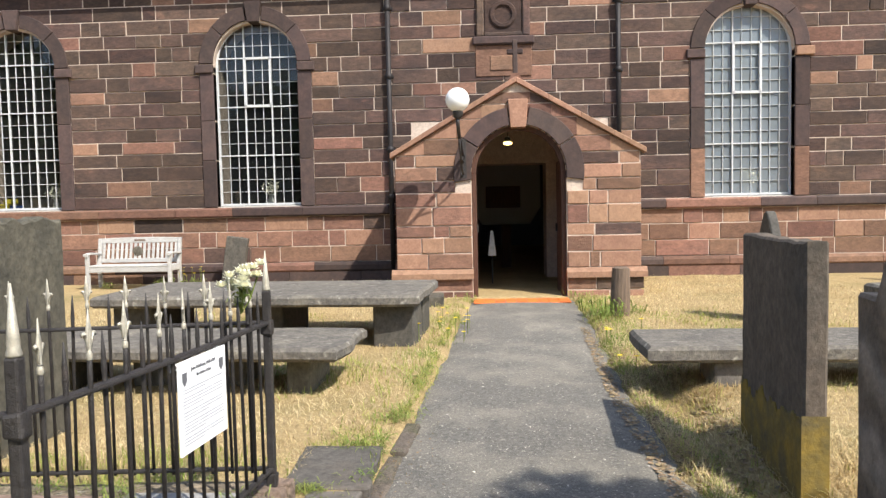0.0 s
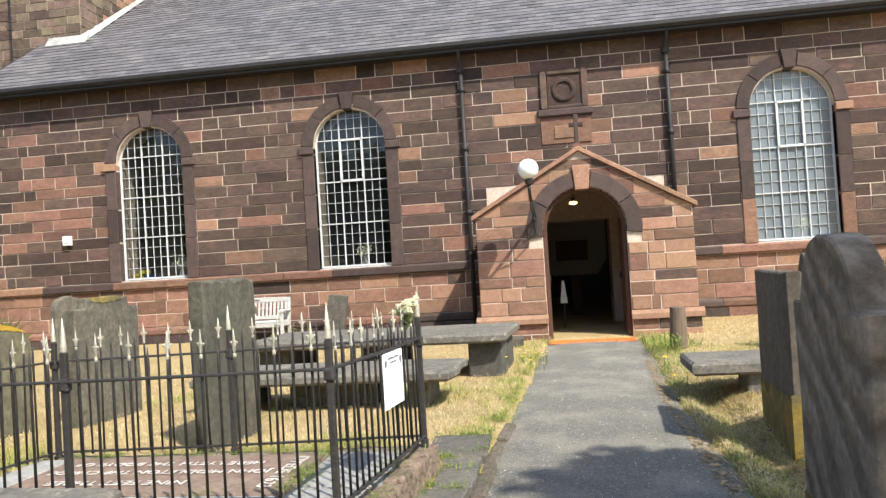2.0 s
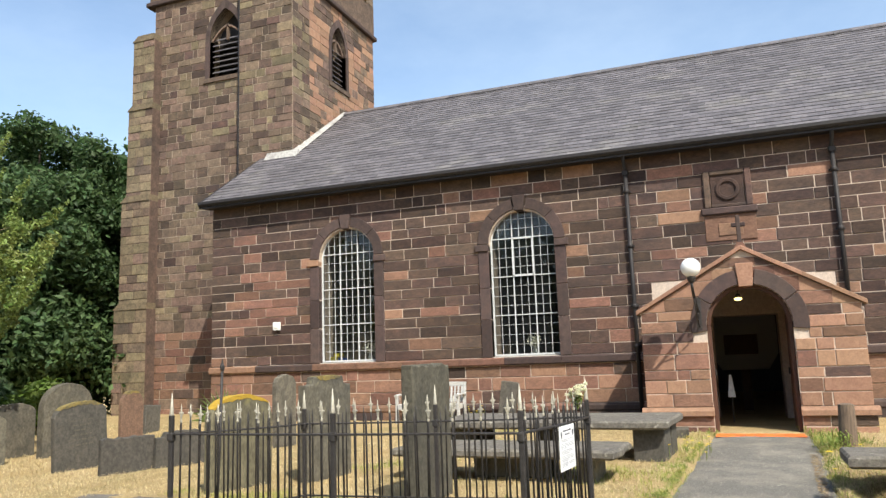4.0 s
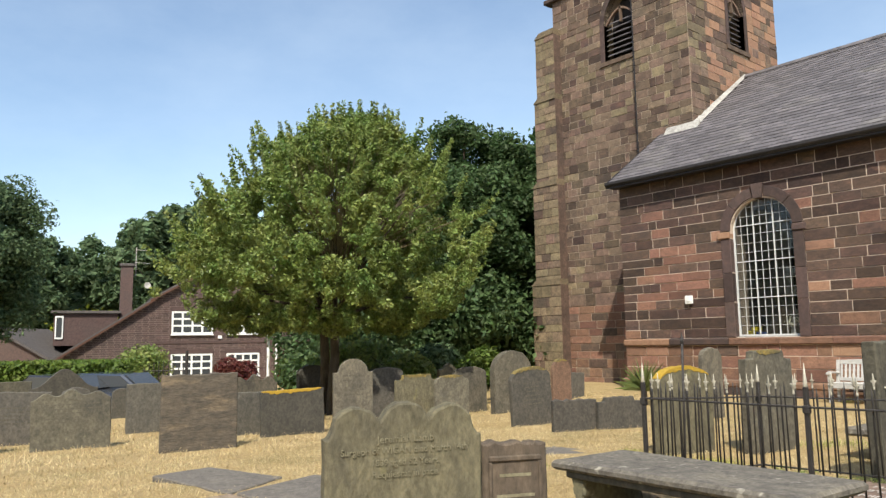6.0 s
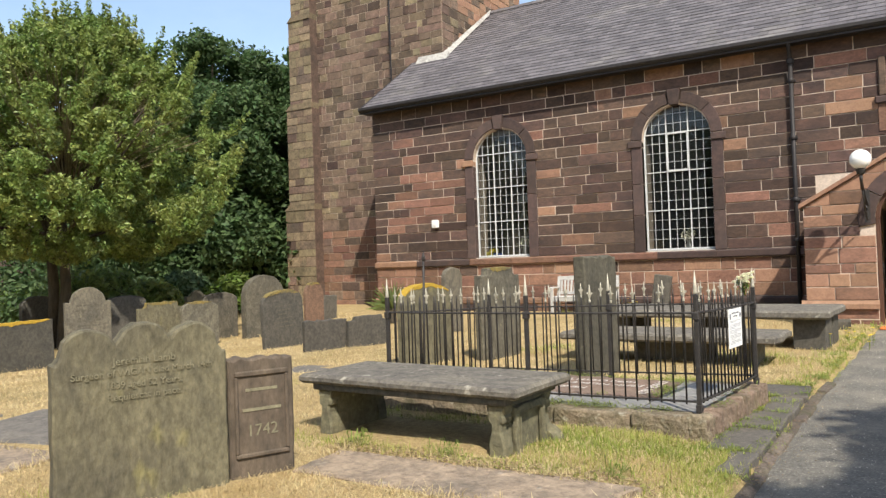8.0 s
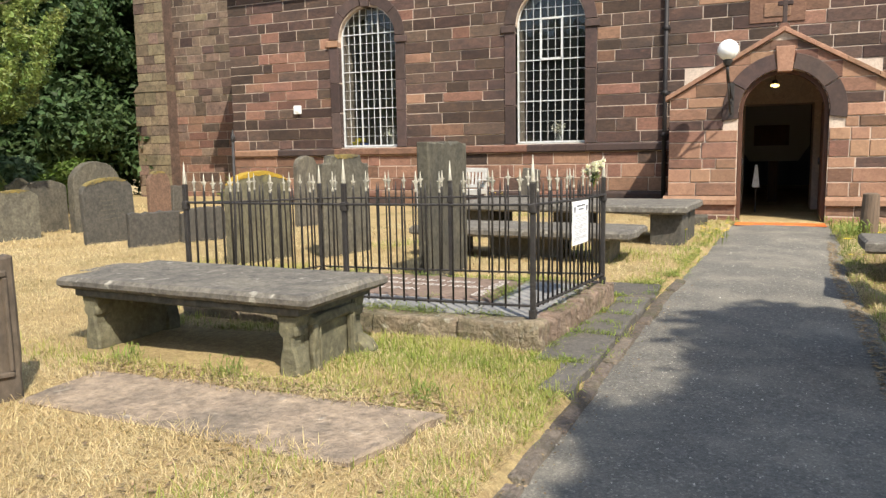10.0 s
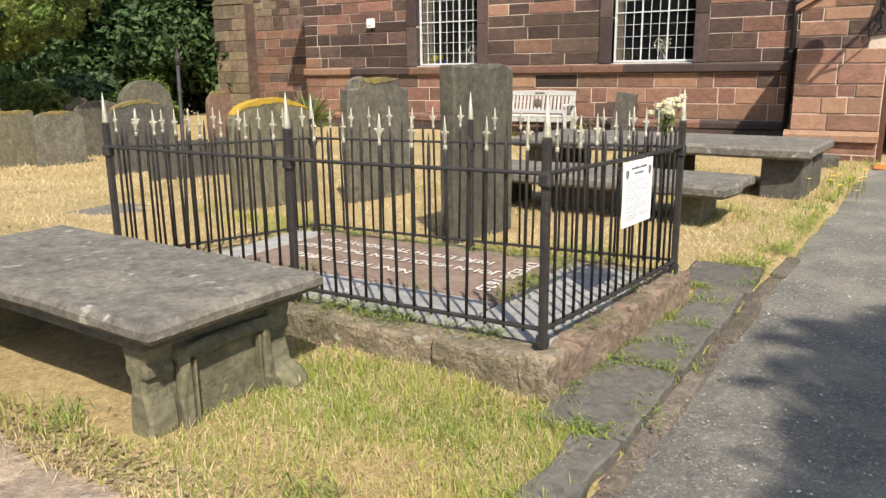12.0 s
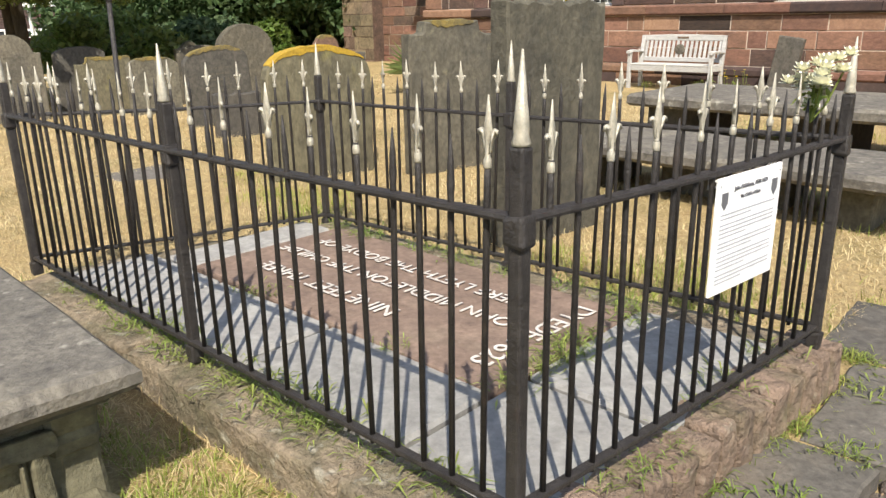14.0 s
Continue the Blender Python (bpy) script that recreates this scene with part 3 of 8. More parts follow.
def long_course(name, z0, z1, y0, y1, spans, mats, label, slope=0.03):
    """A moulded band of stones."""
    rg = random.Random(name)
    for a, b in spans:
        x = a
        while x < b - 0.02:
            l = min(rg.uniform(0.9, 1.7), b - x)
            if b - x - l < 0.3:
                l = b - x
            bm = prism([(y1, z0 + 0.03), (y0 + 0.02, z0), (y0, z0 + 0.03), (y0, z1 - slope), (y0 + 0.035, z1), (y1, z1)], x + 0.004, x + l - 0.004, 'x')
            part("band_stone", bm, rg.choice(mats), wall_south)
            x += l


outer = [(NAVE_W - 0.02, PORCH_X0), (PORCH_X1, NAVE_E)]
long_course("string", 1.285, 1.462, FRONT - 0.075, FRONT + 0.02, outer, (M_TRIM, M_TRIM, M_ST_MID, M_ST_PALE), "moulded string course")
long_course("plinth", 0.27, 0.435, FRONT - 0.10, FRONT + 0.02, outer, (M_ST_MID, M_TRIM, M_ST_MID), "moulded plinth course", 0.05)
long_course("footing", -0.25, 0.265, FRONT - 0.085, FRONT + 0.02, outer, (M_TRIM, M_ST_MID, M_TRIM), "lower plinth stones", 0.0)


def wedge(cx, cz, r0, r1, a0, a1, d0, d1, n=4):
    o = [(cx + r0 * math.cos(a0 + (a1 - a0) * i / n), cz + r0 * math.sin(a0 + (a1 - a0) * i / n)) for i in range(n + 1)]
    o += [(cx + r1 * math.cos(a1 + (a0 - a1) * i / n), cz + r1 * math.sin(a1 + (a0 - a1) * i / n)) for i in range(n + 1)]
    return prism(o, d0, d1, 'y', 0.006)


PANES = {}


def church_window(index, c, haze):
    w = empty("window_%d" % index, Matrix.Translation((c, FRONT, 0)), "round-headed leaded window with white glazing bars in a stone surround", "window", "nave windows", "structure")
    rg = random.Random(index * 5)
    h, s = WIN_HALF, SURROUND
    # jambs, imposts, voussoirs, keystone
    for sx in (-1, 1):
        z = SILL
        for k, hh in enumerate((0.86, 0.72, 0.86)):
            a, b = sorted((sx * h, sx * (h + s)))
            part("jamb_stone", box(a, b, -0.028, 0.3, z + 0.004, z + hh - 0.004, 0.008), M_TRIM if rg.random() < (0.85 if sx < 0 or index < 3 else 0.4) else M_ST_MID, w)
            z += hh
        a, b = sorted((sx * (h - 0.0), sx * (h + s + 0.07)))
        part("impost", box(a, b, -0.065, 0.3, z, z + 0.155, 0.012), rg.choice((M_TRIM, M_ST_MID, M_ST_PALE)), w)
    zs = SPRING + 0.04
    key = 0.16
    edges = [0.02, 0.72, math.pi / 2 - key]
    for a0, a1 in zip(edges, edges[1:]):
        part("voussoir", wedge(0, zs, h, h + s, a0, a1 - 0.012, -0.03, 0.3), M_TRIM, w)
        part("voussoir", wedge(0, zs, h, h + s, math.pi - a1 + 0.012, math.pi - a0, -0.03, 0.3), M_TRIM, w)
    part("keystone", prism([(-0.10, zs + h - 0.05), (0.10, zs + h - 0.05), (0.155, zs + h + s + 0.06), (-0.155, zs + h + s + 0.06)], -0.075, 0.3, 'y', 0.01), M_TRIM, w)
    part("sill", prism([(0.32, SILL - 0.01), (-0.03, SILL - 0.045), (-0.03, SILL - 0.015), (0.32, SILL + 0.055)], -h, h, 'x'), M_LEAD, w, "pale painted stone sill")
    # glazing
    y = 0.17
    inner = h - 0.035
    outline = [(h, SILL + 0.03)] + arc(0, zs, h) + [(-h, SILL + 0.03)]
    inn = [(inner, SILL + 0.065)] + arc(0, zs, inner) + [(-inner, SILL + 0.065)]
    bm = bmesh.new()
    fo = [bm.verts.new((u, y - 0.025, v)) for u, v in outline]
    fi = [bm.verts.new((u, y - 0.025, v)) for u, v in inn]
    bo = [bm.verts.new((u, y + 0.03, v)) for u, v in outline]
    bi = [bm.verts.new((u, y + 0.03, v)) for u, v in inn]
    n = len(outline)
    for i in range(n):
        j = (i + 1) % n
        for q in ((fo[i], fo[j], fi[j], fi[i]), (bo[j], bo[i], bi[i], bi[j]), (fi[i], fi[j], bi[j], bi[i]), (fo[j], fo[i], bo[i], bo[j])):
            bm.faces.new(q)
    part("window_frame", bm, M_BARS, w)
    pitch, cols = 0.222, 9
    z_head = SILL + 0.06 + 11 * pitch
    bm = bmesh.new()
    bm.faces.new([bm.verts.new((u, y + 0.012, v)) for u, v in [(inner, z_head)] + arc(0, zs, inner) + [(-inner, z_head)]])
    glass = M_GLASS_HAZE if haze else M_GLASS
    if glass.name not in PANES:
        me = bpy.data.meshes.new("pane")
        a, b = inner / cols, pitch / 2
        me.from_pydata([(-a, 0, -b), (a, 0, -b), (a, 0, b), (-a, 0, b)], [], [(0, 1, 2, 3)])
        me.materials.append(glass)
        PANES[glass.name] = me
    for r in range(11):
        for q in range(cols):
            ob = new("pane", PANES[glass.name])
            ob.parent = w
            ob.visible_shadow = False
            ob.matrix_basis = Matrix.Translation((-inner + inner * (2 * q + 1) / cols, y + 0.012, SILL + 0.06 + pitch * (r + 0.5))) @ Matrix.Rotation(radians(rg.gauss(0, 0.5)), 4, 'X') @ Matrix.Rotation(radians(rg.gauss(0, 0.5)), 4, 'Z')
    pane = part("pane", bm, M_GLASS_HAZE if haze else M_GLASS, w, "hazy reflecting protective glazing" if haze else "dark old glass")
    pane.visible_shadow = False

    def top(x):
        return zs + math.sqrt(max(0.0, inner * inner - x * x))

    def bar(x0, x1, z0, z1, d):
        part("glazing_bar", box(x0, x1, y - d, y + 0.01, z0, z1), M_BARS, w)
    for i in range(1, cols):
        x = -inner + 2 * inner * i / cols
        t = 0.010 if i % 3 == 0 else 0.0036
        bar(x - t, x + t, SILL + 0.06, top(x), 0.03 if i % 3 == 0 else 0.012)
    z, i = SILL + 0.06, 0
    while True:
        z += pitch
        i += 1
        if z > zs + inner - 0.06:
            break
        wdt = inner if z < zs else math.sqrt(max(0.0, inner ** 2 - (z - zs) ** 2))
        t = 0.010 if i % 4 == 0 else 0.0036
        bar(-wdt, wdt, z - t, z + t, 0.028 if i % 4 == 0 else 0.014)
    # opening light
    z0 = SILL + 0.06 + 8 * pitch
    z1 = z0 + 4 * pitch
    x0 = inner / 3
    if index == 2 or index == 3:
        for q in (box(-x0 - 0.01, -x0 + 0.03, y - 0.05, y, z0, z1), box(x0 - 0.03, x0 + 0.01, y - 0.05, y, z0, z1), box(-x0, x0, y - 0.05, y, z0 - 0.01, z0 + 0.035), box(-x0, x0, y - 0.05, y, z1 - 0.03, z1 + 0.01)):
            part("opening_light_rail", q, M_BARS, w)
    return w


for i, c in enumerate(WINDOWS):
    church_window(i + 1, c, i >= 2)


def nave_shell():
    sh = empty("nave_shell", Matrix(), "plastered walls and floor inside the church", "wall", kind="structure")
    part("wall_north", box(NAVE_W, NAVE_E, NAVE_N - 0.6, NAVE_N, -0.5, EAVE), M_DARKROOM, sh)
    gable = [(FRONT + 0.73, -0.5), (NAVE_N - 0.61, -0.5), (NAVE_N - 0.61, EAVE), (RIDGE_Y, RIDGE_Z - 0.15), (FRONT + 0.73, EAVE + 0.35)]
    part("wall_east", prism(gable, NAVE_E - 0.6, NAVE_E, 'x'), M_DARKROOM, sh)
    part("wall_west", prism(gable, NAVE_W + 0.02, NAVE_W + 0.6, 'x'), M_ST_DARK, sh)
    part("nave_floor", box(NAVE_W + 0.6, NAVE_E - 0.6, FRONT + 0.1, NAVE_N - 0.6, 0.0, 0.055), M_SLAB, sh)
    return sh


nave_shell()
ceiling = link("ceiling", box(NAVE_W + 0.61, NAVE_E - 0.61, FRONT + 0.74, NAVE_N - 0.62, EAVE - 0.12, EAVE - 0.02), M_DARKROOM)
tagged(ceiling, "pale plaster ceiling inside the church", "ceiling", kind="structure")


# ---------------------------------------------------------------- nave roof
roof = empty("nave_roof", Matrix(), "long pitched roof of grey-purple slates above dark gutters", "roof", kind="structure")
ROOF_Y0, ROOF_Z0 = 13.93, 5.83
slope_len = math.hypot(RIDGE_Y - ROOF_Y0, RIDGE_Z - ROOF_Z0)
ry, rz = (RIDGE_Y - ROOF_Y0) / slope_len, (RIDGE_Z - ROOF_Z0) / slope_len
part("roof_deck", prism([(ROOF_Y0, ROOF_Z0 - 0.06), (RIDGE_Y, RIDGE_Z - 0.05), (2 * RIDGE_Y - ROOF_Y0, ROOF_Z0 - 0.06), (2 * RIDGE_Y - ROOF_Y0, ROOF_Z0 - 0.16), (RIDGE_Y, RIDGE_Z - 0.18), (ROOF_Y0, ROOF_Z0 - 0.16)], NAVE_W - 0.12, NAVE_E + 0.1, 'x'), M_IRON_PIPE, roof)
part("north_slope", prism([(RIDGE_Y, RIDGE_Z + 0.02), (2 * RIDGE_Y - ROOF_Y0, ROOF_Z0), (2 * RIDGE_Y - ROOF_Y0, ROOF_Z0 - 0.05), (RIDGE_Y, RIDGE_Z - 0.045)], NAVE_W - 0.12, NAVE_E + 0.1, 'x'), M_SLATE_J, roof)


def slates():
    rg = random.Random(3)
    v, f = [], []
    cache = {}
    made = 0
    gauge, sw = 0.235, 0.33
    nrows = int(slope_len / gauge)
    slope_m = Matrix(((1, 0, 0, 0), (0, ry, -rz, 0), (0, rz, ry, 0), (0, 0, 0, 1)))
    for r in range(nrows):
        s0 = r * gauge
        x = NAVE_W - 0.12 - (0.5 * sw if r % 2 else 0)
        while x < NAVE_E + 0.1:
            if not (x < -11.03 and s0 > 3.7):
                lift = rg.uniform(0, 0.006)
                length = min(gauge * 1.35, slope_len - s0)
                x0 = max(x + 0.003, NAVE_W - 0.12)
                x1 = min(x + sw - 0.003, NAVE_E + 0.1)
                pts = [(x0, s0, 0.016 + lift), (x1, s0, 0.016 + lift), (x1, s0 + length, 0.001), (x0, s0 + length, 0.001),
                       (x0, s0, 0.004), (x1, s0, 0.004)]
                if r < 7 and -9 < x < 4.5 and made < 290 and x1 - x0 > sw * 0.9:
                    if "s" not in cache:
                        me = bpy.data.meshes.new("slate")
                        w2, l2 = sw - 0.006, gauge * 1.35
                        me.from_pydata([(0, 0, 0.018), (w2, 0, 0.018), (w2, l2, 0.001), (0, l2, 0.001), (0, 0, 0.004), (w2, 0, 0.004)], [], [(0, 1, 2, 3), (4, 5, 1, 0)])
                        me.materials.append(M_SLATE)
                        cache["s"] = me
                    ob = new("slate", cache["s"])
                    ob.parent = roof
                    ob.matrix_basis = Matrix.Translation((0, ROOF_Y0, ROOF_Z0)) @ slope_m @ Matrix.Translation((x0, s0, lift))
                    made += 1
                else:
                    b = len(v)
                    for px, ps, ph in pts:
                        v.append((px, ROOF_Y0 + ps * ry - ph * rz, ROOF_Z0 + ps * rz + ph * ry))
                    f.append((b, b + 1, b + 2, b + 3))
                    f.append((b + 4, b + 5, b + 1, b))
            x += sw
    ob = soup("slate_courses", v, f, M_SLATE_J, roof)
    ob["kind"] = "stuff"


slates()
x = NAVE_W + 0.9
while x < NAVE_E:
    part("ridge_tile", prism([(-0.16, -0.07), (0, 0.05), (0.16, -0.07), (0.16, -0.04), (0, 0.085), (-0.16, -0.04)], x, x + 0.44, 'x'), M_SLATE, roof).location = (0, RIDGE_Y, RIDGE_Z)
    x += 0.45
part("verge", prism([(ROOF_Y0 - 0.02, ROOF_Z0 - 0.16), (ROOF_Y0 - 0.02, ROOF_Z0 + 0.02), (17.0, ROOF_Z0 + 0.02 + (17.0 - ROOF_Y0) * rz / ry), (17.0, ROOF_Z0 - 0.16 + (17.0 - ROOF_Y0) * rz / ry)], NAVE_W - 0.15, NAVE_W - 0.115, 'x'), M_IRON_PIPE, roof)
part("gutter", prism([(-0.10, 0.0), (-0.10, -0.07), (-0.06, -0.125), (0.02, -0.125), (0.05, -0.07), (0.05, 0.0), (0.035, 0.0), (0.03, -0.06), (0.01, -0.105), (-0.05, -0.105), (-0.085, -0.06), (-0.085, 0.0)], NAVE_W - 0.15, NAVE_E, 'x'), M_IRON_PIPE, roof, "black cast-iron gutter").location = (0, ROOF_Y0 + 0.02, ROOF_Z0 + 0.02)
part("soffit_board", box(NAVE_W - 0.1, NAVE_E, 14.0, FRONT, EAVE - 0.03, EAVE + 0.02), M_IRON_PIPE, roof)


def rainwater_pipe(x, z0, label):
    p = empty("rainwater_pipe", Matrix.Translation((x, FRONT - 0.075, 0)), label, "drainpipe", "nave rainwater pipes")
    part("pipe_shaft", tube([(0, 0, z0), (0, 0, 5.35)], 0.045, 12), M_IRON_PIPE, p, smooth=True)
    part("swan_neck", tube([(0, 0, 5.33), (0, -0.03, 5.45), (0, -0.22, 5.60), (0, -0.26, 5.74)], 0.04, 10), M_IRON_PIPE, p, smooth=True)
    part("pipe_head", box(-0.07, 0.07, -0.06, 0.07, 5.30, 5.42, 0.02), M_IRON_PIPE, p)
    for z in (4.95, 3.75, 2.45, 1.6):
        if z > z0 + 0.1:
            part("collar", lathe([(0.045, z - 0.05), (0.062, z - 0.045), (0.062, z + 0.045), (0.045, z + 0.05)], 12), M_IRON_PIPE, p, smooth=True)
            part("bracket", box(-0.09, 0.09, 0.03, 0.075, z - 0.02, z + 0.02), M_IRON_PIPE, p)
    return p


rainwater_pipe(-1.0, 0.1, "dark cast-iron rainwater pipe beside the porch")
rainwater_pipe(3.06, 2.1, "dark cast-iron rainwater pipe above the porch roof")

# carved tablet over the porch
tab = empty("wall_tablet", Matrix.Translation((1.05, FRONT, 0)), "square carved sandstone tablet set in the wall above the porch", "tablet")
part("tablet_panel", box(-0.33, 0.33, -0.025, 0.05, 4.46, 5.10, 0.01), M_ST_DARK, tab)
for q in (box(-0.475, -0.34, -0.06, 0.06, 4.40, 5.20, 0.02), box(0.34, 0.475, -0.06, 0.06, 4.40, 5.20, 0.02), box(-0.34, 0.34, -0.06, 0.06, 5.09, 5.20, 0.02), box(-0.34, 0.34, -0.06, 0.06, 4.40, 4.47, 0.015)):
    part("tablet_frame", q, M_ST_DARK, tab)
part("tablet_sill", box(-0.55, 0.55, -0.09, 0.06, 4.25, 4.40, 0.025), M_TRIM, tab)
part("carved_wreath", lathe([(0.22, 0), (0.245, 0.02), (0.22, 0.04), (0.17, 0.04), (0.15, 0.02), (0.15, 0.0)], 20, Matrix.Translation((0, -0.02, 4.78)) @ Matrix.Rotation(radians(90), 4, 'X')), M_ST_DARK, tab)
part("apron_panel", box(-0.50, 0.50, -0.026, 0.05, 3.70, 4.25, 0.01), M_ST_MID, tab)
part("apron_boss", box(-0.24, 0.24, -0.045, 0.0, 3.80, 4.06, 0.012), M_ST_MID, tab)

# small fittings on the wall
sb = empty("alarm_box", Matrix.Translation((-9.93, FRONT - 0.02, 2.45)), "small white plastic box on the church wall", "alarm box")
part("box_case", box(-0.10, 0.10, -0.08, 0.0, -0.105, 0.105, 0.015, 2), M_WHITE, sb)
part("box_front", box(-0.055, 0.055, -0.095, -0.078, -0.05, 0.055, 0.006), M_WHITE, sb)


# ---------------------------------------------------------------- porch
porch = empty("porch", Matrix(), "small gabled sandstone porch with a round-arched open doorway", "porch", kind="structure")


def gable_z(x):
    return PORCH_APEX - abs(x - PORCH_MID) * (PORCH_APEX - PORCH_EAVE) / (PORCH_MID - PORCH_X0)


door_arc = arc(DOOR_X, DOOR_SPRING, DOOR_HALF)
front_outline = [(PORCH_X0 + 0.012, -0.3), (PORCH_X0 + 0.012, PORCH_EAVE), (PORCH_MID, PORCH_APEX), (PORCH_X1 - 0.012, PORCH_EAVE), (PORCH_X1 - 0.012, -0.3),
                 (DOOR_X + DOOR_HALF, -0.3)] + door_arc + [(DOOR_X - DOOR_HALF, -0.3)]
part("porch_core", prism(front_outline, PORCH_Y + 0.012, PORCH_Y + 0.45), M_MORTAR, porch)
part("side_wall", box(PORCH_X0 + 0.012, PORCH_X0 + 0.42, PORCH_Y + 0.45, FRONT, -0.3, PORCH_EAVE - 0.02), M_ST_MID, porch)
part("side_wall", box(PORCH_X1 - 0.42, PORCH_X1 - 0.012, PORCH_Y + 0.45, FRONT, -0.3, PORCH_EAVE - 0.02), M_ST_MID, porch)
for sx in (-1, 1):
    xe = PORCH_X0 - 0.06 if sx < 0 else PORCH_X1 + 0.06
    ze = gable_z(xe)
    part("porch_roof", prism([(xe, ze), (PORCH_MID, PORCH_APEX), (PORCH_MID, PORCH_APEX + 0.06), (xe, ze + 0.06)], PORCH_Y + 0.1, FRONT + 0.02), M_SLATE_J, porch)
    n = 4
    for k in range(n):
        xa, xb = xe + (PORCH_MID - xe) * k / n, xe + (PORCH_MID - xe) * (k + 1) / n
        part("coping_stone", prism([(xa, gable_z(xa) + 0.005), (xb, gable_z(xb) + 0.005), (xb, gable_z(xb) + 0.085), (xa, gable_z(xa) + 0.085)], PORCH_Y - 0.06, PORCH_Y + 0.26, 'y', 0.008), M_ST_PALE, porch)


def porch_gaps(z0, z1):
    out = []
    if z0 < DOOR_SPRING:
        out.append((DOOR_X - DOOR_HALF, DOOR_X + DOOR_HALF))
    if z1 > DOOR_SPRING - 0.12:
        r = DOOR_HALF + 0.22
        d0, d1 = max(0.0, z0 - DOOR_SPRING), max(0.0, z1 - DOOR_SPRING)
        w = max(math.sqrt(max(0.0, r * r - d1 * d1)), math.sqrt(max(0.0, (DOOR_HALF + 0.02) ** 2 - d0 * d0)))
        if w > 0.03:
            out.append((DOOR_X - w, DOOR_X + w))
    lim = (PORCH_APEX - z1) / (PORCH_APEX - PORCH_EAVE) * (PORCH_MID - PORCH_X0)
    if z1 > PORCH_EAVE:
        out += [(PORCH_X0 - 1, PORCH_MID - max(lim, 0)), (PORCH_MID + max(lim, 0), PORCH_X1 + 1)]
    return out


def porch_stone(x, z, rng):
    r = rng.random()
    if x < 0.5 and z > 0.9:
        return DARK if r < 0.22 else MID if r < 0.62 else PALE
    return PALE if r < 0.62 else MID if r < 0.93 else DARK


rng = random.Random(5)
pm = Masonry(porch, Matrix.Translation((0, PORCH_Y + 0.012, 0)), lambda x, z: True)
lay(pm, rows(0.50, PORCH_APEX - 0.12, (0.17, 0.2, 0.23, 0.27), rng), PORCH_X0, PORCH_X1, porch_gaps, porch_stone, rng, 0.26, 0.62)
lay(pm, rows(0.0, 0.36, (0.18,), rng), PORCH_X0 - 0.03, PORCH_X1 + 0.03, porch_gaps, porch_stone, rng, 0.3, 0.6)
pm.finish()
# cut stones that fit each course to the rake of the gable
rng = random.Random(15)
for z, h in rows(0.50, PORCH_APEX - 0.12, (0.17, 0.2, 0.23, 0.27), random.Random(5)):
    if z + h > PORCH_EAVE:
        za = max(z, PORCH_EAVE)
        rake = (PORCH_MID - PORCH_X0) / (PORCH_APEX - PORCH_EAVE)
        hi, lo = (PORCH_APEX - z - h) * rake, (PORCH_APEX - za) * rake
        for sx in (-1, 1):
            tri = [(PORCH_MID + sx * (hi - 0.01), za + 0.008), (PORCH_MID + sx * (lo - 0.02), za + 0.008), (PORCH_MID + sx * (hi - 0.01), z + h - 0.008)]
            part("stone", prism(tri, PORCH_Y + 0.001, PORCH_Y + 0.02), porch_stone(PORCH_MID + sx * lo, z, rng)[0], porch)
for a, b in ((PORCH_X0 - 0.07, DOOR_X - DOOR_HALF + 0.01), (DOOR_X + DOOR_HALF - 0.01, PORCH_X1 + 0.07)):
    part("porch_plinth_stone", prism([(PORCH_Y + 0.1, 0.36), (PORCH_Y - 0.06, 0.36), (PORCH_Y - 0.06, 0.44), (PORCH_Y, 0.50), (PORCH_Y + 0.1, 0.50)], a, b, 'x'), M_ST_PALE, porch)
for k in range(2):
    a0, a1 = (-0.14, 0.55) if k == 0 else (0.56, math.pi / 2 - 0.17)
    for f in (0, 1):
        b0, b1 = (a0, a1) if f else (math.pi - a1, math.pi - a0)
        part("arch_stone", wedge(DOOR_X, DOOR_SPRING, DOOR_HALF, DOOR_HALF + 0.25, b0 + 0.006, b1 - 0.006, PORCH_Y - 0.03, PORCH_Y + 0.3, 6), M_TRIM, porch)
part("keystone", prism([(DOOR_X - 0.11, 2.50), (DOOR_X + 0.11, 2.50), (DOOR_X + 0.145, 2.90), (DOOR_X - 0.145, 2.90)], PORCH_Y - 0.055, PORCH_Y + 0.3, 'y', 0.01), M_ST_PALE, porch)
cross = empty("stone_cross", Matrix.Translation((PORCH_MID, PORCH_Y + 0.1, PORCH_APEX + 0.06)), "small weathered stone cross on the porch gable", "cross")
part("cross_base", prism([(-0.14, -0.10), (0.14, -0.10), (0.05, 0.08), (-0.05, 0.08)], -0.08, 0.08), M_ST_MID, cross)
part("cross_shaft", box(-0.035, 0.035, -0.035, 0.035, 0.05, 0.56, 0.01), M_TRIM, cross)
part("cross_arm", box(-0.115, 0.115, -0.032, 0.032, 0.36, 0.43, 0.01), M_TRIM, cross)

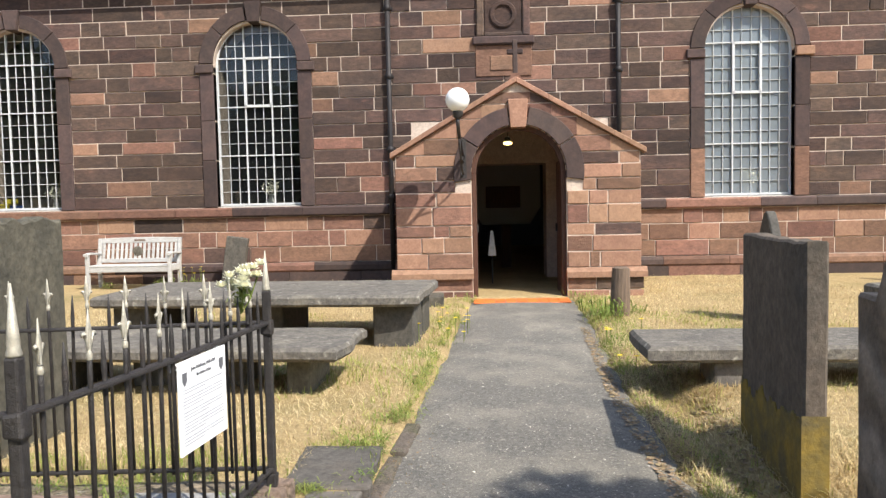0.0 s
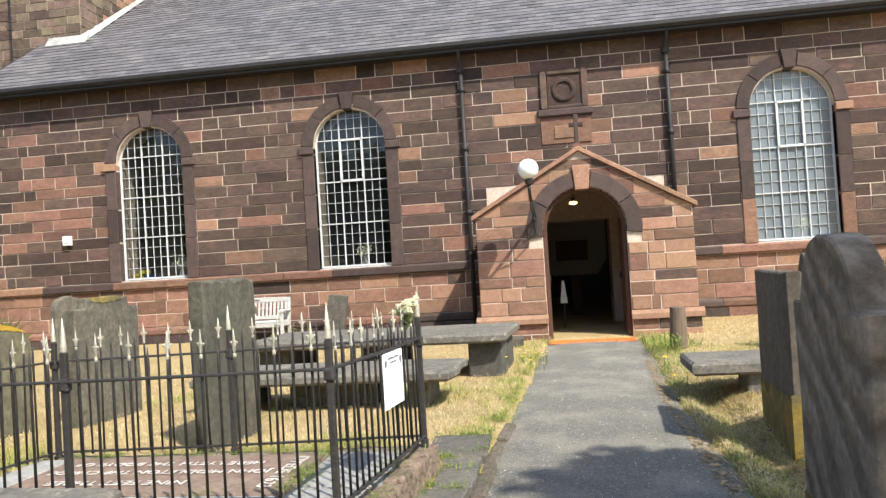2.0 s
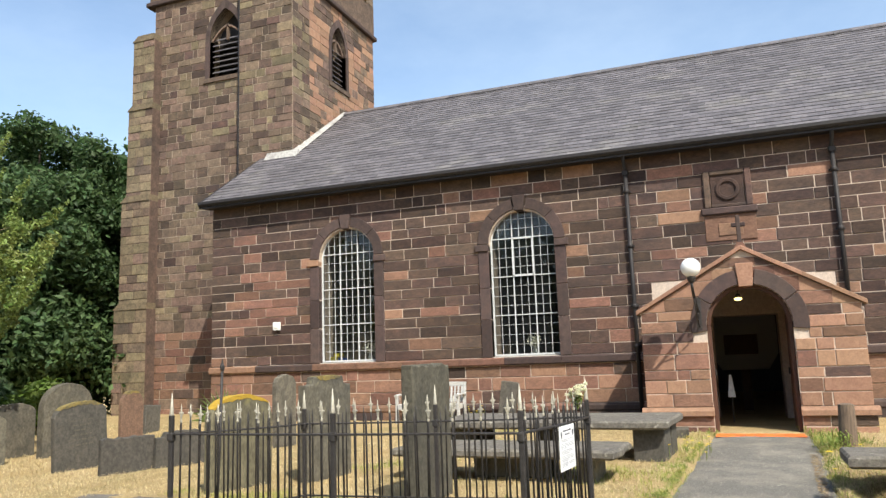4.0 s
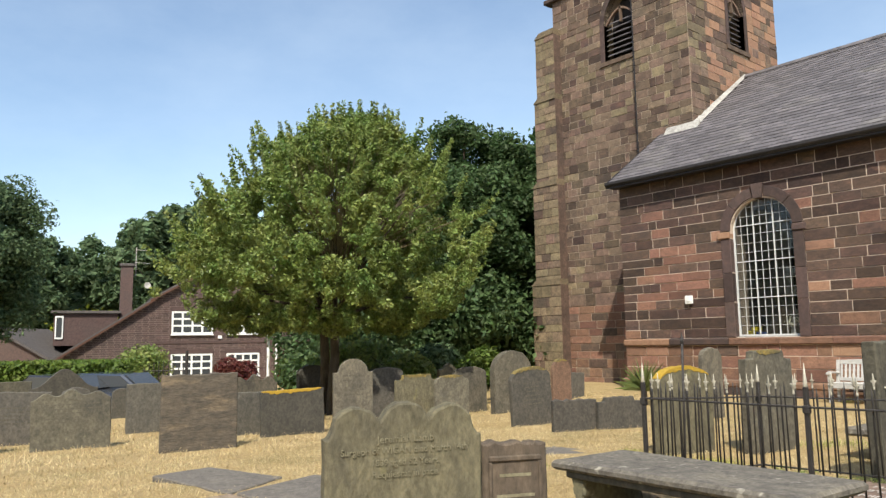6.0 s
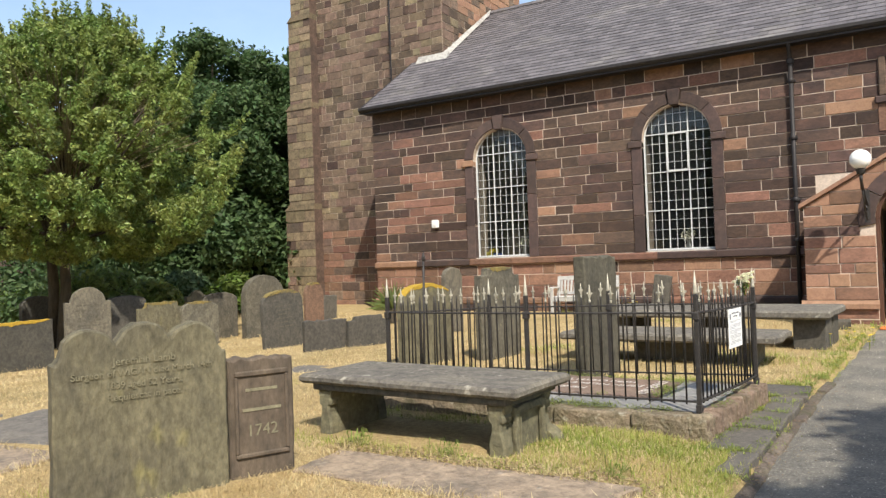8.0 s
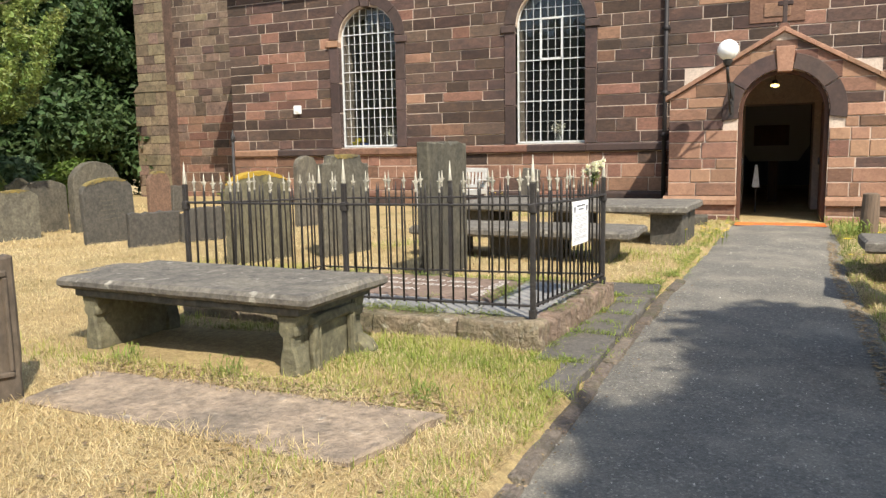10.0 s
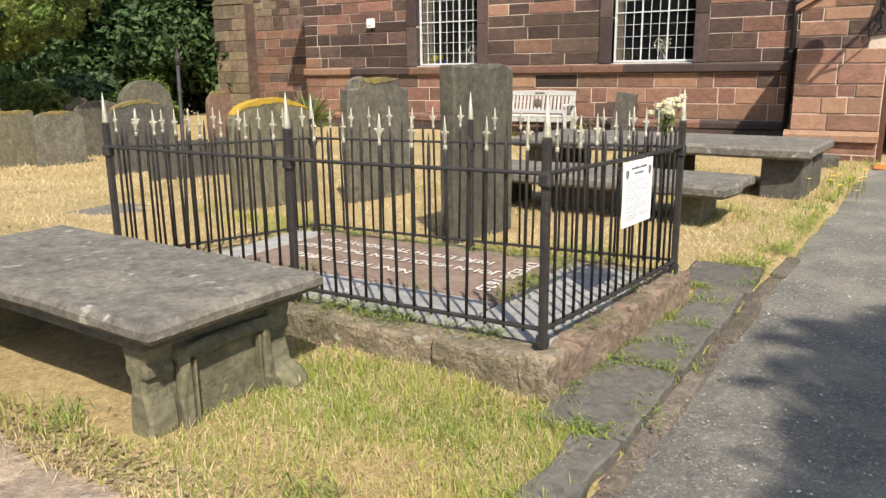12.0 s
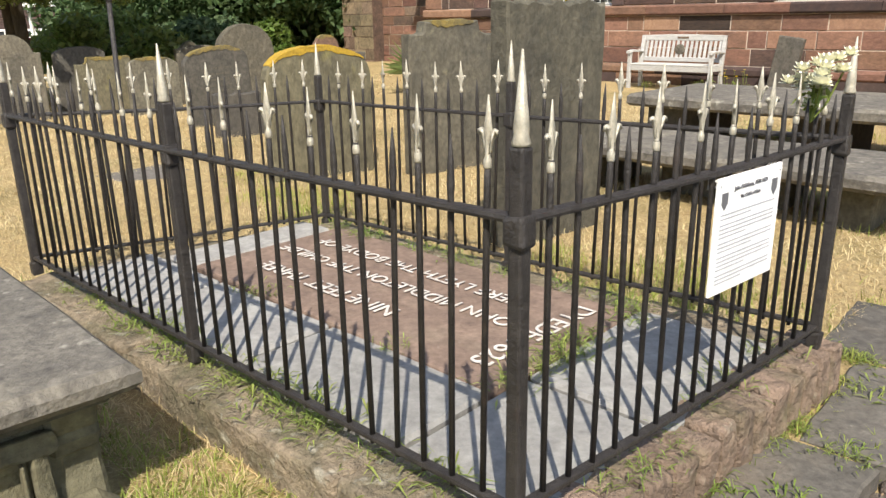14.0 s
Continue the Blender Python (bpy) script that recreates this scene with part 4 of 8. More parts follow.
# doorway and the inside of the porch
pf = empty("porch_floor", Matrix(), "bright orange quarry tile floor of the porch", "floor", kind="structure")
part("tile_bed", box(PORCH_X0 + 0.43, PORCH_X1 - 0.43, PORCH_Y + 0.45, FRONT + 0.05, -0.05, 0.058), M_MORTAR, pf)
part("threshold_bed", box(DOOR_X - DOOR_HALF, DOOR_X + DOOR_HALF, PORCH_Y - 0.30, PORCH_Y + 0.45, -0.05, 0.052), M_MORTAR, pf)
tile_me = bpy.data.meshes.new("tile")
tv, tf = block_geometry(0, 0, 0.146, 0.146, 0.012, 0.003)
tile_me.from_pydata(tv, [], tf)
tile_me.materials.append(M_TILE)
for i in range(9):
    for j in range(22):
        ob = new("tile", tile_me)
        ob.parent = pf
        ob.matrix_basis = Matrix.Translation((DOOR_X - DOOR_HALF + 0.008 + i * 0.15, PORCH_Y - 0.28 + j * 0.15, 0.056)) @ Matrix.Rotation(radians(-90), 4, 'X') @ Matrix.Translation((0, 0, -0.146))

door_frame = empty("door_1", Matrix(), "dark oak door frame with the doors folded open", "door", kind="structure")
for sx in (-1, 1):
    a, b = sorted((DOOR_X + sx * (DOOR_HALF - 0.001), DOOR_X + sx * (DOOR_HALF - 0.07)))
    part("door_post", box(a, b, PORCH_Y + 0.10, PORCH_Y + 0.22, 0.06, DOOR_SPRING, 0.01), M_WOOD_DARK, door_frame)
    a, b = sorted((DOOR_X + sx * (DOOR_HALF - 0.01), DOOR_X + sx * (DOOR_HALF - 0.06)))
    leaf = part("door_leaf", box(a, b, PORCH_Y + 0.23, PORCH_Y + 0.9, 0.08, 2.05, 0.01), M_WOOD_DARK, door_frame, "dark oak door leaf folded back")
    part("door_handle", box(DOOR_X + sx * (DOOR_HALF - 0.075) - 0.015, DOOR_X + sx * (DOOR_HALF - 0.075) + 0.015, PORCH_Y + 0.75, PORCH_Y + 0.79, 1.0, 1.12), M_IRON, leaf)
part("arch_frame", wedge(DOOR_X, DOOR_SPRING, DOOR_HALF - 0.07, DOOR_HALF - 0.002, 0.0, math.pi, PORCH_Y + 0.10, PORCH_Y + 0.22, 20), M_WOOD_DARK, door_frame)
pl = empty("porch_lamp", Matrix.Translation((1.03, PORCH_Y + 0.75, 2.38)), "small lit yellow ceiling lamp inside the porch", "lamp")
part("lamp_rose", lathe([(0.03, 0.06), (0.05, 0.03), (0.05, 0.0), (0.02, -0.01)], 12), M_IRON, pl)
part("lamp_shade", lathe([(0.02, -0.005), (0.07, -0.02), (0.065, -0.05), (0.02, -0.065)], 14), emitter("yellow_lamp_glow", (1.0, 0.72, 0.25), 2.5), pl)
part("lamp_cord", tube([(0, 0, 0.05), (0, 0, 0.62)], 0.006, 6), M_IRON, pl)
nb = empty("notice_board", Matrix.Translation((DOOR_X - 0.05, NAVE_N - 0.62, 0)), "dark framed board on the plaster wall inside", "notice board")
part("board_face", box(-0.75, 0.65, -0.04, 0.0, 1.35, 2.2, 0.01), M_WOOD_DARK, nb)
# Added panel stands in for the inner wall, its dimness put into the colour.
pn = empty("inner_wall_stand_in", Matrix.Translation((1.12, FRONT + 2.2, 0)), "pale plaster panel with a dark board seen inside the church", "panel")
part("panel_face", prism([(-0.50, 1.0), (0.50, 1.0), (0.72, 1.35), (0.72, 2.2), (0.45, 2.6), (-0.45, 2.6), (-0.72, 2.2), (-0.72, 1.35)], 0.0, 0.08, 'y', 0.01), plain("chalky_plaster_toned_dim", (0.34, 0.33, 0.31), 0.9), pn)
part("panel_board", box(-0.42, 0.30, -0.03, 0.0, 1.35, 1.8, 0.008), M_WOOD_DARK, pn)
part("panel_post", box(-0.1, 0.1, 0.02, 0.08, 0.055, 1.02), M_WOOD_DARK, pn)
st = empty("leaflet_stand", Matrix.Translation((0.78, PORCH_Y + 1.9, 0.06)), "slim stand with a folded white leaflet inside the porch", "stand")
part("stand_post", tube([(0, 0, 0), (0, 0, 0.75)], 0.014, 8), M_IRON, st)
part("stand_foot", lathe([(0.12, 0.0), (0.12, 0.012), (0.02, 0.025)], 14), M_IRON, st)
part("leaflet", prism([(-0.07, 0.50), (0.07, 0.50), (0.02, 0.92), (-0.02, 0.92)], -0.02, 0.02), M_PAPER, st)

# globe lamp on its bracket
gl = empty("globe_lamp", Matrix.Translation((0.30, PORCH_Y, 0)), "white glass globe lamp on a black iron bracket at the porch", "lamp")
part("globe", lathe([(0.158 * math.sin(math.pi * i / 16) + 0.0005, 2.795 - 0.158 * math.cos(math.pi * i / 16)) for i in range(17)], 24, Matrix.Translation((0.03, -0.86, 0))), plain("opal_glass", (0.86, 0.85, 0.82), 0.25), gl, smooth=True)
part("globe_collar", lathe([(0.035, 2.55), (0.055, 2.57), (0.075, 2.63), (0.06, 2.65)], 14, Matrix.Translation((0.03, -0.86, 0))), M_IRON, gl)
part("bracket_stem", tube([(0.03, -0.86, 2.57), (0.03, -0.86, 2.48), (0.035, -0.80, 2.40), (0.045, -0.55, 2.28), (0.06, -0.25, 2.16), (0.07, -0.02, 2.10)], 0.024, 10), M_IRON, gl, smooth=True)
part("bracket_plate", box(0.02, 0.12, -0.035, -0.005, 1.80, 2.36, 0.01), M_IRON, gl)
part("bracket_brace", tube([(0.07, -0.03, 1.86), (0.06, -0.22, 1.90), (0.05, -0.46, 2.06), (0.04, -0.66, 2.31)], 0.013, 8), M_IRON, gl, smooth=True)
part("bracket_scroll", tube([(0.07, -0.03, 2.02)] + [(0.068, -0.16 - 0.07 * math.cos(k * 0.5), 2.03 + 0.07 * math.sin(k * 0.5)) for k in range(12)], 0.010, 6), M_IRON, gl, smooth=True)


# ---------------------------------------------------------------- tower
TX0, TX1, TY0, TY1, T_STRING, T_TOP = -16.5, -11.03, 16.9, 22.5, 13.75, 15.05
tower = empty("tower", Matrix(), "square sandstone church tower with battlements and louvred belfry windows", "tower", kind="structure")
BELF_S, BELF_E = -13.63, 19.75


def pointed(c, z0, zs, hw, n=8):
    """Outline of a pointed opening."""
    r = hw * 2.0
    out = [(c + hw, z0), (c + hw, zs)]
    a1 = math.acos((r - hw) / r)
    out += [(c + hw - r + r * math.cos(a1 * i / n), zs + r * math.sin(a1 * i / n)) for i in range(1, n + 1)]
    out += [(c - hw + r - r * math.cos(a1 * i / n), zs + r * math.sin(a1 * i / n)) for i in range(n - 1, 0, -1)]
    out += [(c - hw, zs), (c - hw, z0)]
    return out


def tower_face(axis, lo, hi, face, depth, c, hw, z0, zs):
    o = pointed(c, z0, zs, hw)
    bms = [prism([(lo, -0.6), (hi, -0.6), (hi, z0), (lo, z0)], face, face + depth, axis)]
    top = T_STRING
    apex = max(o, key=lambda p: p[1])
    ia = o.index(apex)
    bms.append(prism([(hi, z0), (hi, top), (c, top)] + o[:ia + 1][::-1], face, face + depth, axis))
    bms.append(prism([(lo, z0), (lo, top), (c, top)] + o[ia:], face, face + depth, axis))
    return merge(*bms)


part("south_core", tower_face('y', TX0, TX1, TY0 + 0.012, 0.8, BELF_S, 0.60, 10.75, 12.05), M_TWMORTAR, tower)
part("east_core", tower_face('x', TY0 + 0.82, TY1, TX1 - 0.012, -0.8, BELF_E, 0.52, 10.9, 12.2), M_TWMORTAR, tower)
part("west_core", box(TX0, TX0 + 0.8, TY0 + 0.82, TY1, -0.6, T_STRING), M_TW_J, tower)
part("north_core", box(TX0 + 0.81, TX1 - 0.83, TY1 - 0.8, TY1, -0.6, T_STRING), M_TW_J, tower)
part("tower_roof", box(TX0 + 0.1, TX1 - 0.1, TY0 + 0.1, TY1 - 0.1, T_STRING - 0.1, T_STRING + 0.1), M_SLATE, tower)


def tower_gaps(c, hw, z0, zs):
    def gaps(a, b):
        if b < z0 or a > zs + hw * 1.73:
            return []
        if a < zs:
            return [(c - hw - 0.16, c + hw + 0.16)]
        d = (a - zs) / (hw * 1.73)
        w = (hw + 0.16) * math.sqrt(max(0.0, 1 - d * d))
        return [(c - w, c + w)] if w > 0.05 else []
    return gaps


def tower_stone(x, z, rng):
    return (M_TWY_J, M_TWY_J) if rng.random() < 0.10 + 0.16 * (z > 9 and z < 11) else (M_ST_DARK_J, M_ST_DARK_J) if rng.random() < 0.1 else (M_TW_J, M_TW_J)


rng = random.Random(8)
tm = Masonry(tower, Matrix.Translation((0, TY0 + 0.012, 0)))
lay(tm, rows(0.0, 3.0, (0.25, 0.30), rng), TX0, -11.9, lambda a, b: [], lambda x, z, r: (M_ST_MID_J, M_ST_MID_J) if r.random() < 0.6 else (M_TW_J, M_TW_J), rng, 0.45, 0.85)
lay(tm, rows(3.0, T_STRING, (0.21, 0.25, 0.29), rng), TX0, -12.95, tower_gaps(BELF_S, 0.60, 10.75, 12.05), tower_stone, rng, 0.26, 0.66)
tm.finish()
# projecting south-east stair turret
part("turret_core", box(-12.93, TX1 + 0.05, TY0 - 0.2, TY0 + 0.8, 6.0, T_STRING), M_TWMORTAR, tower)
tm = Masonry(tower, Matrix.Translation((0, TY0 - 0.2, 0)))
lay(tm, rows(6.0, T_STRING, (0.22, 0.26, 0.30), rng), -12.93, TX1 + 0.05, lambda a, b: [], tower_stone, rng, 0.26, 0.66)
tm.finish()
tm = Masonry(tower, Matrix.Translation((TX1 + 0.05, 0, 0)) @ Matrix.Rotation(radians(90), 4, 'Z'))
lay(tm, rows(6.0, T_STRING, (0.22, 0.26, 0.30), rng), TY0 - 0.2, TY0 + 0.8, lambda a, b: [], tower_stone, rng, 0.3, 0.6)
tm.finish()
tm = Masonry(tower, Matrix.Translation((TX1 - 0.012, 0, 0)) @ Matrix.Rotation(radians(90), 4, 'Z'))
lay(tm, rows(6.5, T_STRING, (0.22, 0.26, 0.30), rng), TY0 + 0.8, TY1, tower_gaps(BELF_E, 0.52, 10.9, 12.2), lambda x, z, r: (M_ST_PALE_J, M_ST_PALE_J) if r.random() < 0.55 else (M_TW_J, M_TW_J), rng, 0.35, 0.8)
tm.finish()
part("turret_edge", box(-12.975, -12.93, TY0 - 0.21, TY0 + 0.2, 6.6, T_STRING + 0.3), M_IRON_PIPE, tower, "dark lightning conductor strip")


def belfry(axis, face, sgn, c, hw, z0, zs):
    """Louvres, surround and simple tracery of a pointed opening."""
    def pr(outline, a, b, bev=0.0):
        return prism(outline, face + sgn * a, face + sgn * b, axis, bev)
    o = pointed(c, z0, zs, hw)
    o2 = pointed(c, z0, zs, hw + 0.17)
    for k in range(len(o) - 1):
        part("surround_stone", pr([o[k], o[k + 1], o2[k + 1], o2[k]], -0.02, 0.25), M_TRIM, tower)
    part("belfry_sill", pr([(c - hw - 0.2, z0 - 0.14), (c + hw + 0.2, z0 - 0.14), (c + hw + 0.2, z0), (c - hw - 0.2, z0)], -0.06, 0.3), M_TW_J, tower)
    z = z0 + 0.05
    while z < zs + 0.05:
        bm = bmesh.new()
        for a, b, dz in ((0.16, 0.34, 0.12),):
            v = []
            for u in (c - hw, c + hw):
                for d, zz in ((a, z), (a, z + 0.025), (b, z + dz + 0.025), (b, z + dz)):
                    dd = face + sgn * d
                    v.append(bm.verts.new((u, dd, zz) if axis == 'y' else (dd, u, zz)))
            for q in ((0, 1, 2, 3), (7, 6, 5, 4), (0, 4, 5, 1), (1, 5, 6, 2), (2, 6, 7, 3), (3, 7, 4, 0)):
                bm.faces.new([v[i] for i in q])
        part("louvre", bm, M_SLATE, tower)
        z += 0.185
    part("mullion_bar", pr([(c - 0.035, zs), (c + 0.035, zs), (c + 0.035, zs + hw * 0.9), (c - 0.035, zs + hw * 0.9)], 0.10, 0.2), M_TW_J, tower)
    for s in (-1, 1):
        pts = [(c + s * hw * (1 - f) * 0.98, zs + hw * 0.75 * math.sin(f * math.pi / 2)) for f in (0, 0.25, 0.5, 0.75, 1)]
        out = pts + [(u, v + 0.07) for u, v in pts[::-1]]
        part("tracery", pr(out, 0.10, 0.2), M_TW_J, tower)
    # Added near-black sheet stands in for the unlit bell chamber behind the louvres.
    part("belfry_back", pr([(c - hw, z0), (c + hw, z0), (c + hw, zs + hw * 1.7), (c - hw, zs + hw * 1.7)], 0.5, 0.55), M_IRON_PIPE, tower)


belfry('y', TY0, 1, BELF_S, 0.60, 10.75, 12.05)
belfry('x', TX1, -1, BELF_E, 0.52, 10.9, 12.2)

# parapet and battlements
def parapet(axis, lo, hi, face, sgn):
    part("parapet_string", prism([(lo - 0.12, T_STRING - 0.05), (hi + 0.12, T_STRING - 0.05), (hi + 0.12, T_STRING + 0.12), (lo - 0.12, T_STRING + 0.12)], face - sgn * 0.13, face + sgn * 0.3, axis, 0.03), M_TRIM, tower)
    part("parapet_wall", prism([(lo, T_STRING + 0.12), (hi, T_STRING + 0.12), (hi, T_TOP), (lo, T_TOP)], face - sgn * 0.05, face + sgn * 0.3, axis), M_TW_J, tower)
    n = 5
    pitch = (hi - lo) / (n - 0.45)
    for k in range(n):
        a = lo + k * pitch
        part("merlon", prism([(a, T_TOP), (a + pitch * 0.55, T_TOP), (a + pitch * 0.55, T_TOP + 0.75), (a, T_TOP + 0.75)], face - sgn * 0.05, face + sgn * 0.3, axis, 0.02), M_TW_J, tower)
        part("merlon_cap", prism([(a - 0.04, T_TOP + 0.75), (a + pitch * 0.55 + 0.04, T_TOP + 0.75), (a + pitch * 0.55 + 0.04, T_TOP + 0.87), (a - 0.04, T_TOP + 0.87)], face - sgn * 0.1, face + sgn * 0.35, axis, 0.02), M_TRIM, tower)
        if k < n - 1:
            b = a + pitch * 0.55
            part("crenel_sill", prism([(b, T_TOP), (a + pitch, T_TOP), (a + pitch, T_TOP + 0.09), (b, T_TOP + 0.09)], face - sgn * 0.1, face + sgn * 0.35, axis, 0.015), M_TWY_J, tower)


parapet('y', TX0 - 0.2, TX1 + 0.06, TY0, 1)
parapet('x', TY0 + 0.35, TY1, TX1, -1)
parapet('x', TY0 + 0.35, TY1, TX0, 1)
parapet('y', TX0 + 0.35, TX1 - 0.35, TY1, -1)

# stepped south-west buttress in buff stone
for z0, z1, w in ((-0.5, 3.4, 1.02), (3.4, 6.9, 0.86), (6.9, 10.0, 0.70), (10.0, 12.4, 0.58)):
    part("buttress_core", box(TX0 - w + 0.012, TX0 + 0.3, TY0 - 0.25 - w * 0.15, TY0 + 0.9, z0, z1), M_TW_J, tower)
    part("buttress_slope", prism([(TX0 - w - 0.03, z1 - 0.02), (TX0 + 0.301, z1 - 0.02), (TX0 + 0.301, z1 + 0.18), (TX0 - w + 0.2, z1 + 0.18)], TY0 - 0.29 - w * 0.15, TY0 + 0.9), M_TWY_J, tower)
    tm = Masonry(tower, Matrix.Translation((0, TY0 - 0.25 - w * 0.15, 0)))
    lay(tm, rows(z0, z1, (0.26, 0.30, 0.34), rng), TX0 - w, TX0 + 0.3, lambda a, b: [], lambda x, z, r: (M_TWY_J, M_TWY_J) if r.random() < 0.62 else (M_TW_J, M_TW_J), rng, 0.3, 0.6)
    tm.finish()

# pale flashing where the roof meets the tower
flash = bmesh.new()


def roof_height(y):
    return ROOF_Z0 + (y - ROOF_Y0) * rz / ry + 0.03


vs = [flash.verts.new(p) for p in ((TX1 + 0.055, TY0 - 0.2, roof_height(TY0 - 0.2)), (TX1 + 0.055, RIDGE_Y, roof_height(RIDGE_Y)), (TX1 + 0.055, RIDGE_Y, roof_height(RIDGE_Y) + 0.09), (TX1 + 0.055, TY0 - 0.2, roof_height(TY0 - 0.2) + 0.14),
                                    (TX1 + 0.22, TY0 - 0.2, roof_height(TY0 - 0.2)), (TX1 + 0.13, RIDGE_Y, roof_height(RIDGE_Y)))]
flash.faces.new((vs[0], vs[1], vs[2], vs[3]))
flash.faces.new((vs[3], vs[2], vs[5], vs[4]))
part("flashing", flash, M_LEAD, roof)
part("flashing", prism([(TY0 - 0.40, roof_height(TY0 - 0.40)), (TY0 - 0.205, roof_height(TY0 - 0.2)), (TY0 - 0.205, roof_height(TY0 - 0.2) + 0.14)], NAVE_W + 0.12, TX1 + 0.28, 'x'), M_LEAD, roof)


# ---------------------------------------------------------------- gravestones
def top_line(shape, u, rise):
    a = abs(u)
    if shape == 'round':
        return -rise * (1 - math.sqrt(max(0, 1 - u * u)))
    if shape == 'shoulder':
        return -rise * (1 - 0.9 * math.sqrt(1 - (a / 0.74) ** 2)) if a < 0.74 else -rise
    if shape == 'ogee':
        return -rise * (0.5 - 0.5 * math.cos(math.pi * min(1, a * 1.08)))
    if shape == 'triple':
        for c, hw in ((-0.60, 0.30), (0.0, 0.30), (0.60, 0.30)):
            if abs(u - c) < hw:
                return -rise * 0.62 * (1 - math.sqrt(1 - ((u - c) / hw) ** 2)) - (0.0 if c == 0 else rise * 0.08)
        return -rise * (0.70 + 0.30 * smooth_step(0.86, 0.98, a))
    if shape == 'scallop':
        return -rise * (0.5 - 0.5 * math.cos(3 * math.pi * u)) * 0.5 - rise * 0.5 * a
    if shape == 'shouldered':
        return 0.0 if a < 0.62 else -rise * smooth_step(0.62, 0.70, a)
    return 0.0


def headstone(name, x, y, w, h, shape, mat, label, face=0.0, th=0.10, lean=0.0, side=0.0, rise=None, ragged=0.012, lichen=0.0, lines=0, g=None, group="churchyard headstones", seed=None, cap=None):
    """face: which way the front looks, degrees from east."""
    g = ground_z(x, y) if g is None else g
    sd = seed if seed is not None else x * 3.1 + y * 1.7
    rise = w * 0.25 if rise is None else rise
    n = 44
    tops = []
    for i in range(n + 1):
        u = -1 + 2 * i / n
        v = h + top_line(shape, u, rise) + ragged * noise.noise(Vector((u * 4 + sd, sd, 0.3))) + ragged * 0.5 * noise.noise(Vector((u * 13 + sd, sd, 2.3)))
        tops.append((u * w / 2, v))
    side_pts_r = [(w / 2 + 0.006 * noise.noise(Vector((sd, k * 1.7, 9))), h * k / 6 + (tops[-1][1] - h) * k / 6) for k in range(1, 6)]
    side_pts_l = [(-w / 2 + 0.006 * noise.noise(Vector((sd + 4, k * 1.7, 9))), h * k / 6 + (tops[0][1] - h) * k / 6) for k in range(5, 0, -1)]
    outline = [(-w / 2, -0.25), (w / 2, -0.25)] + side_pts_r + tops[::-1] + side_pts_l
    bm = prism(outline, -th / 2, th / 2, 'y', min(0.012, th * 0.15))
    bm.verts.ensure_lookup_table()
    roughen(bm, 0.006, 5.0, sd)
    ob = link(name, bm, mat)
    ob.matrix_basis = Matrix.Translation((x, y, g)) @ Matrix.Rotation(radians(face + 90), 4, 'Z') @ Matrix.Rotation(radians(lean), 4, 'X') @ Matrix.Rotation(radians(side), 4, 'Y')
    tagged(ob, label, "gravestone", group)
    if lichen:
        # a crust along part of the top edge
        k0, k1 = int(n * (0.5 - lichen / 2)), int(n * (0.5 + lichen / 2))
        band = tops[k0:k1 + 1]
        lo = []
        for u, v in band:
            e = min(1, 4 * min(u - band[0][0], band[-1][0] - u) / max(0.01, band[-1][0] - band[0][0]) + 0.15)
            lo.append((u, v - e * (0.035 + 0.05 * abs(noise.noise(Vector((u * 9, sd, 5)))))))
        part("lichen_crust", prism([(u, v + 0.006) for u, v in band] + lo[::-1], -th / 2 - 0.005, th / 2 + 0.005), M_LICHEN if lichen >= 0.9 else M_LICHEN_OLD, ob, "yellow lichen crust")
    rg = random.Random(int(sd * 100))
    for k in range(lines):
        lw = w * rg.uniform(0.30, 0.74)
        z = h * 0.80 - k * h * 0.072 - rise * 0.4
        q = 0.0
        while q < lw:
            wl = rg.uniform(0.04, 0.11)
            part("inscription_bar", box(-lw / 2 + q, min(-lw / 2 + q + wl, lw / 2), -th / 2 - 0.003, -th / 2 + 0.004, z, z + h * 0.022), M_INSCRIBED, ob)
            q += wl + 0.025
    return ob


OLD, DKS = "grey-green weathered sandstone headstone standing in dry grass", "dark slate headstone standing in dry grass"
headstone("headstone", -12.72, -1.05, 0.62, 0.84, 'round', M_GRAVE_RED, "red sandstone headstone with a worn face in dry grass", -6)
headstone("headstone", -13.87, -0.20, 0.98, 0.89, 'flat', M_GRAVE_DK, "wide flat-topped dark headstone in dry grass", -12, lines=5, side=1.5)
headstone("headstone", -12.26, 0.28, 1.14, 0.94, 'scallop', M_GRAVE, "wide headstone with a scalloped top in dry grass", -14, lines=5, side=-1.5, rise=0.16)
headstone("headstone", -19.9, 0.56, 1.25, 0.95, 'flat', M_GRAVE, "pale flat-topped headstone near the hedge", -5)
headstone("headstone", -19.2, 1.77, 1.5, 1.22, 'ogee', M_GRAVE_DK, "large dark headstone with an ogee top near the hedge", -5, rise=0.45)
headstone("headstone", -18.5, 2.95, 0.55, 0.72, 'round', M_GRAVE_DK, "small dark headstone near the hedge", -8)
headstone("headstone", -14.12, 2.11, 0.86, 0.93, 'flat', M_GRAVE_DK, "flat-topped dark headstone with mossy edge", -8)
headstone("headstone", -10.06, 1.45, 1.08, 1.09, 'flat', material("mottled_flaking_gravestone", (0.125, 0.103, 0.078), (0.066, 0.058, 0.048), 6, 0.94, 1.0, stain=(0.245, 0.185, 0.12), stain_scale=2.0, stain_cover=0.38, stretch=(0.8, 0.8, 2.6), mottle=0.35), "big brown headstone with a flaking mottled face", -10, ragged=0.02)
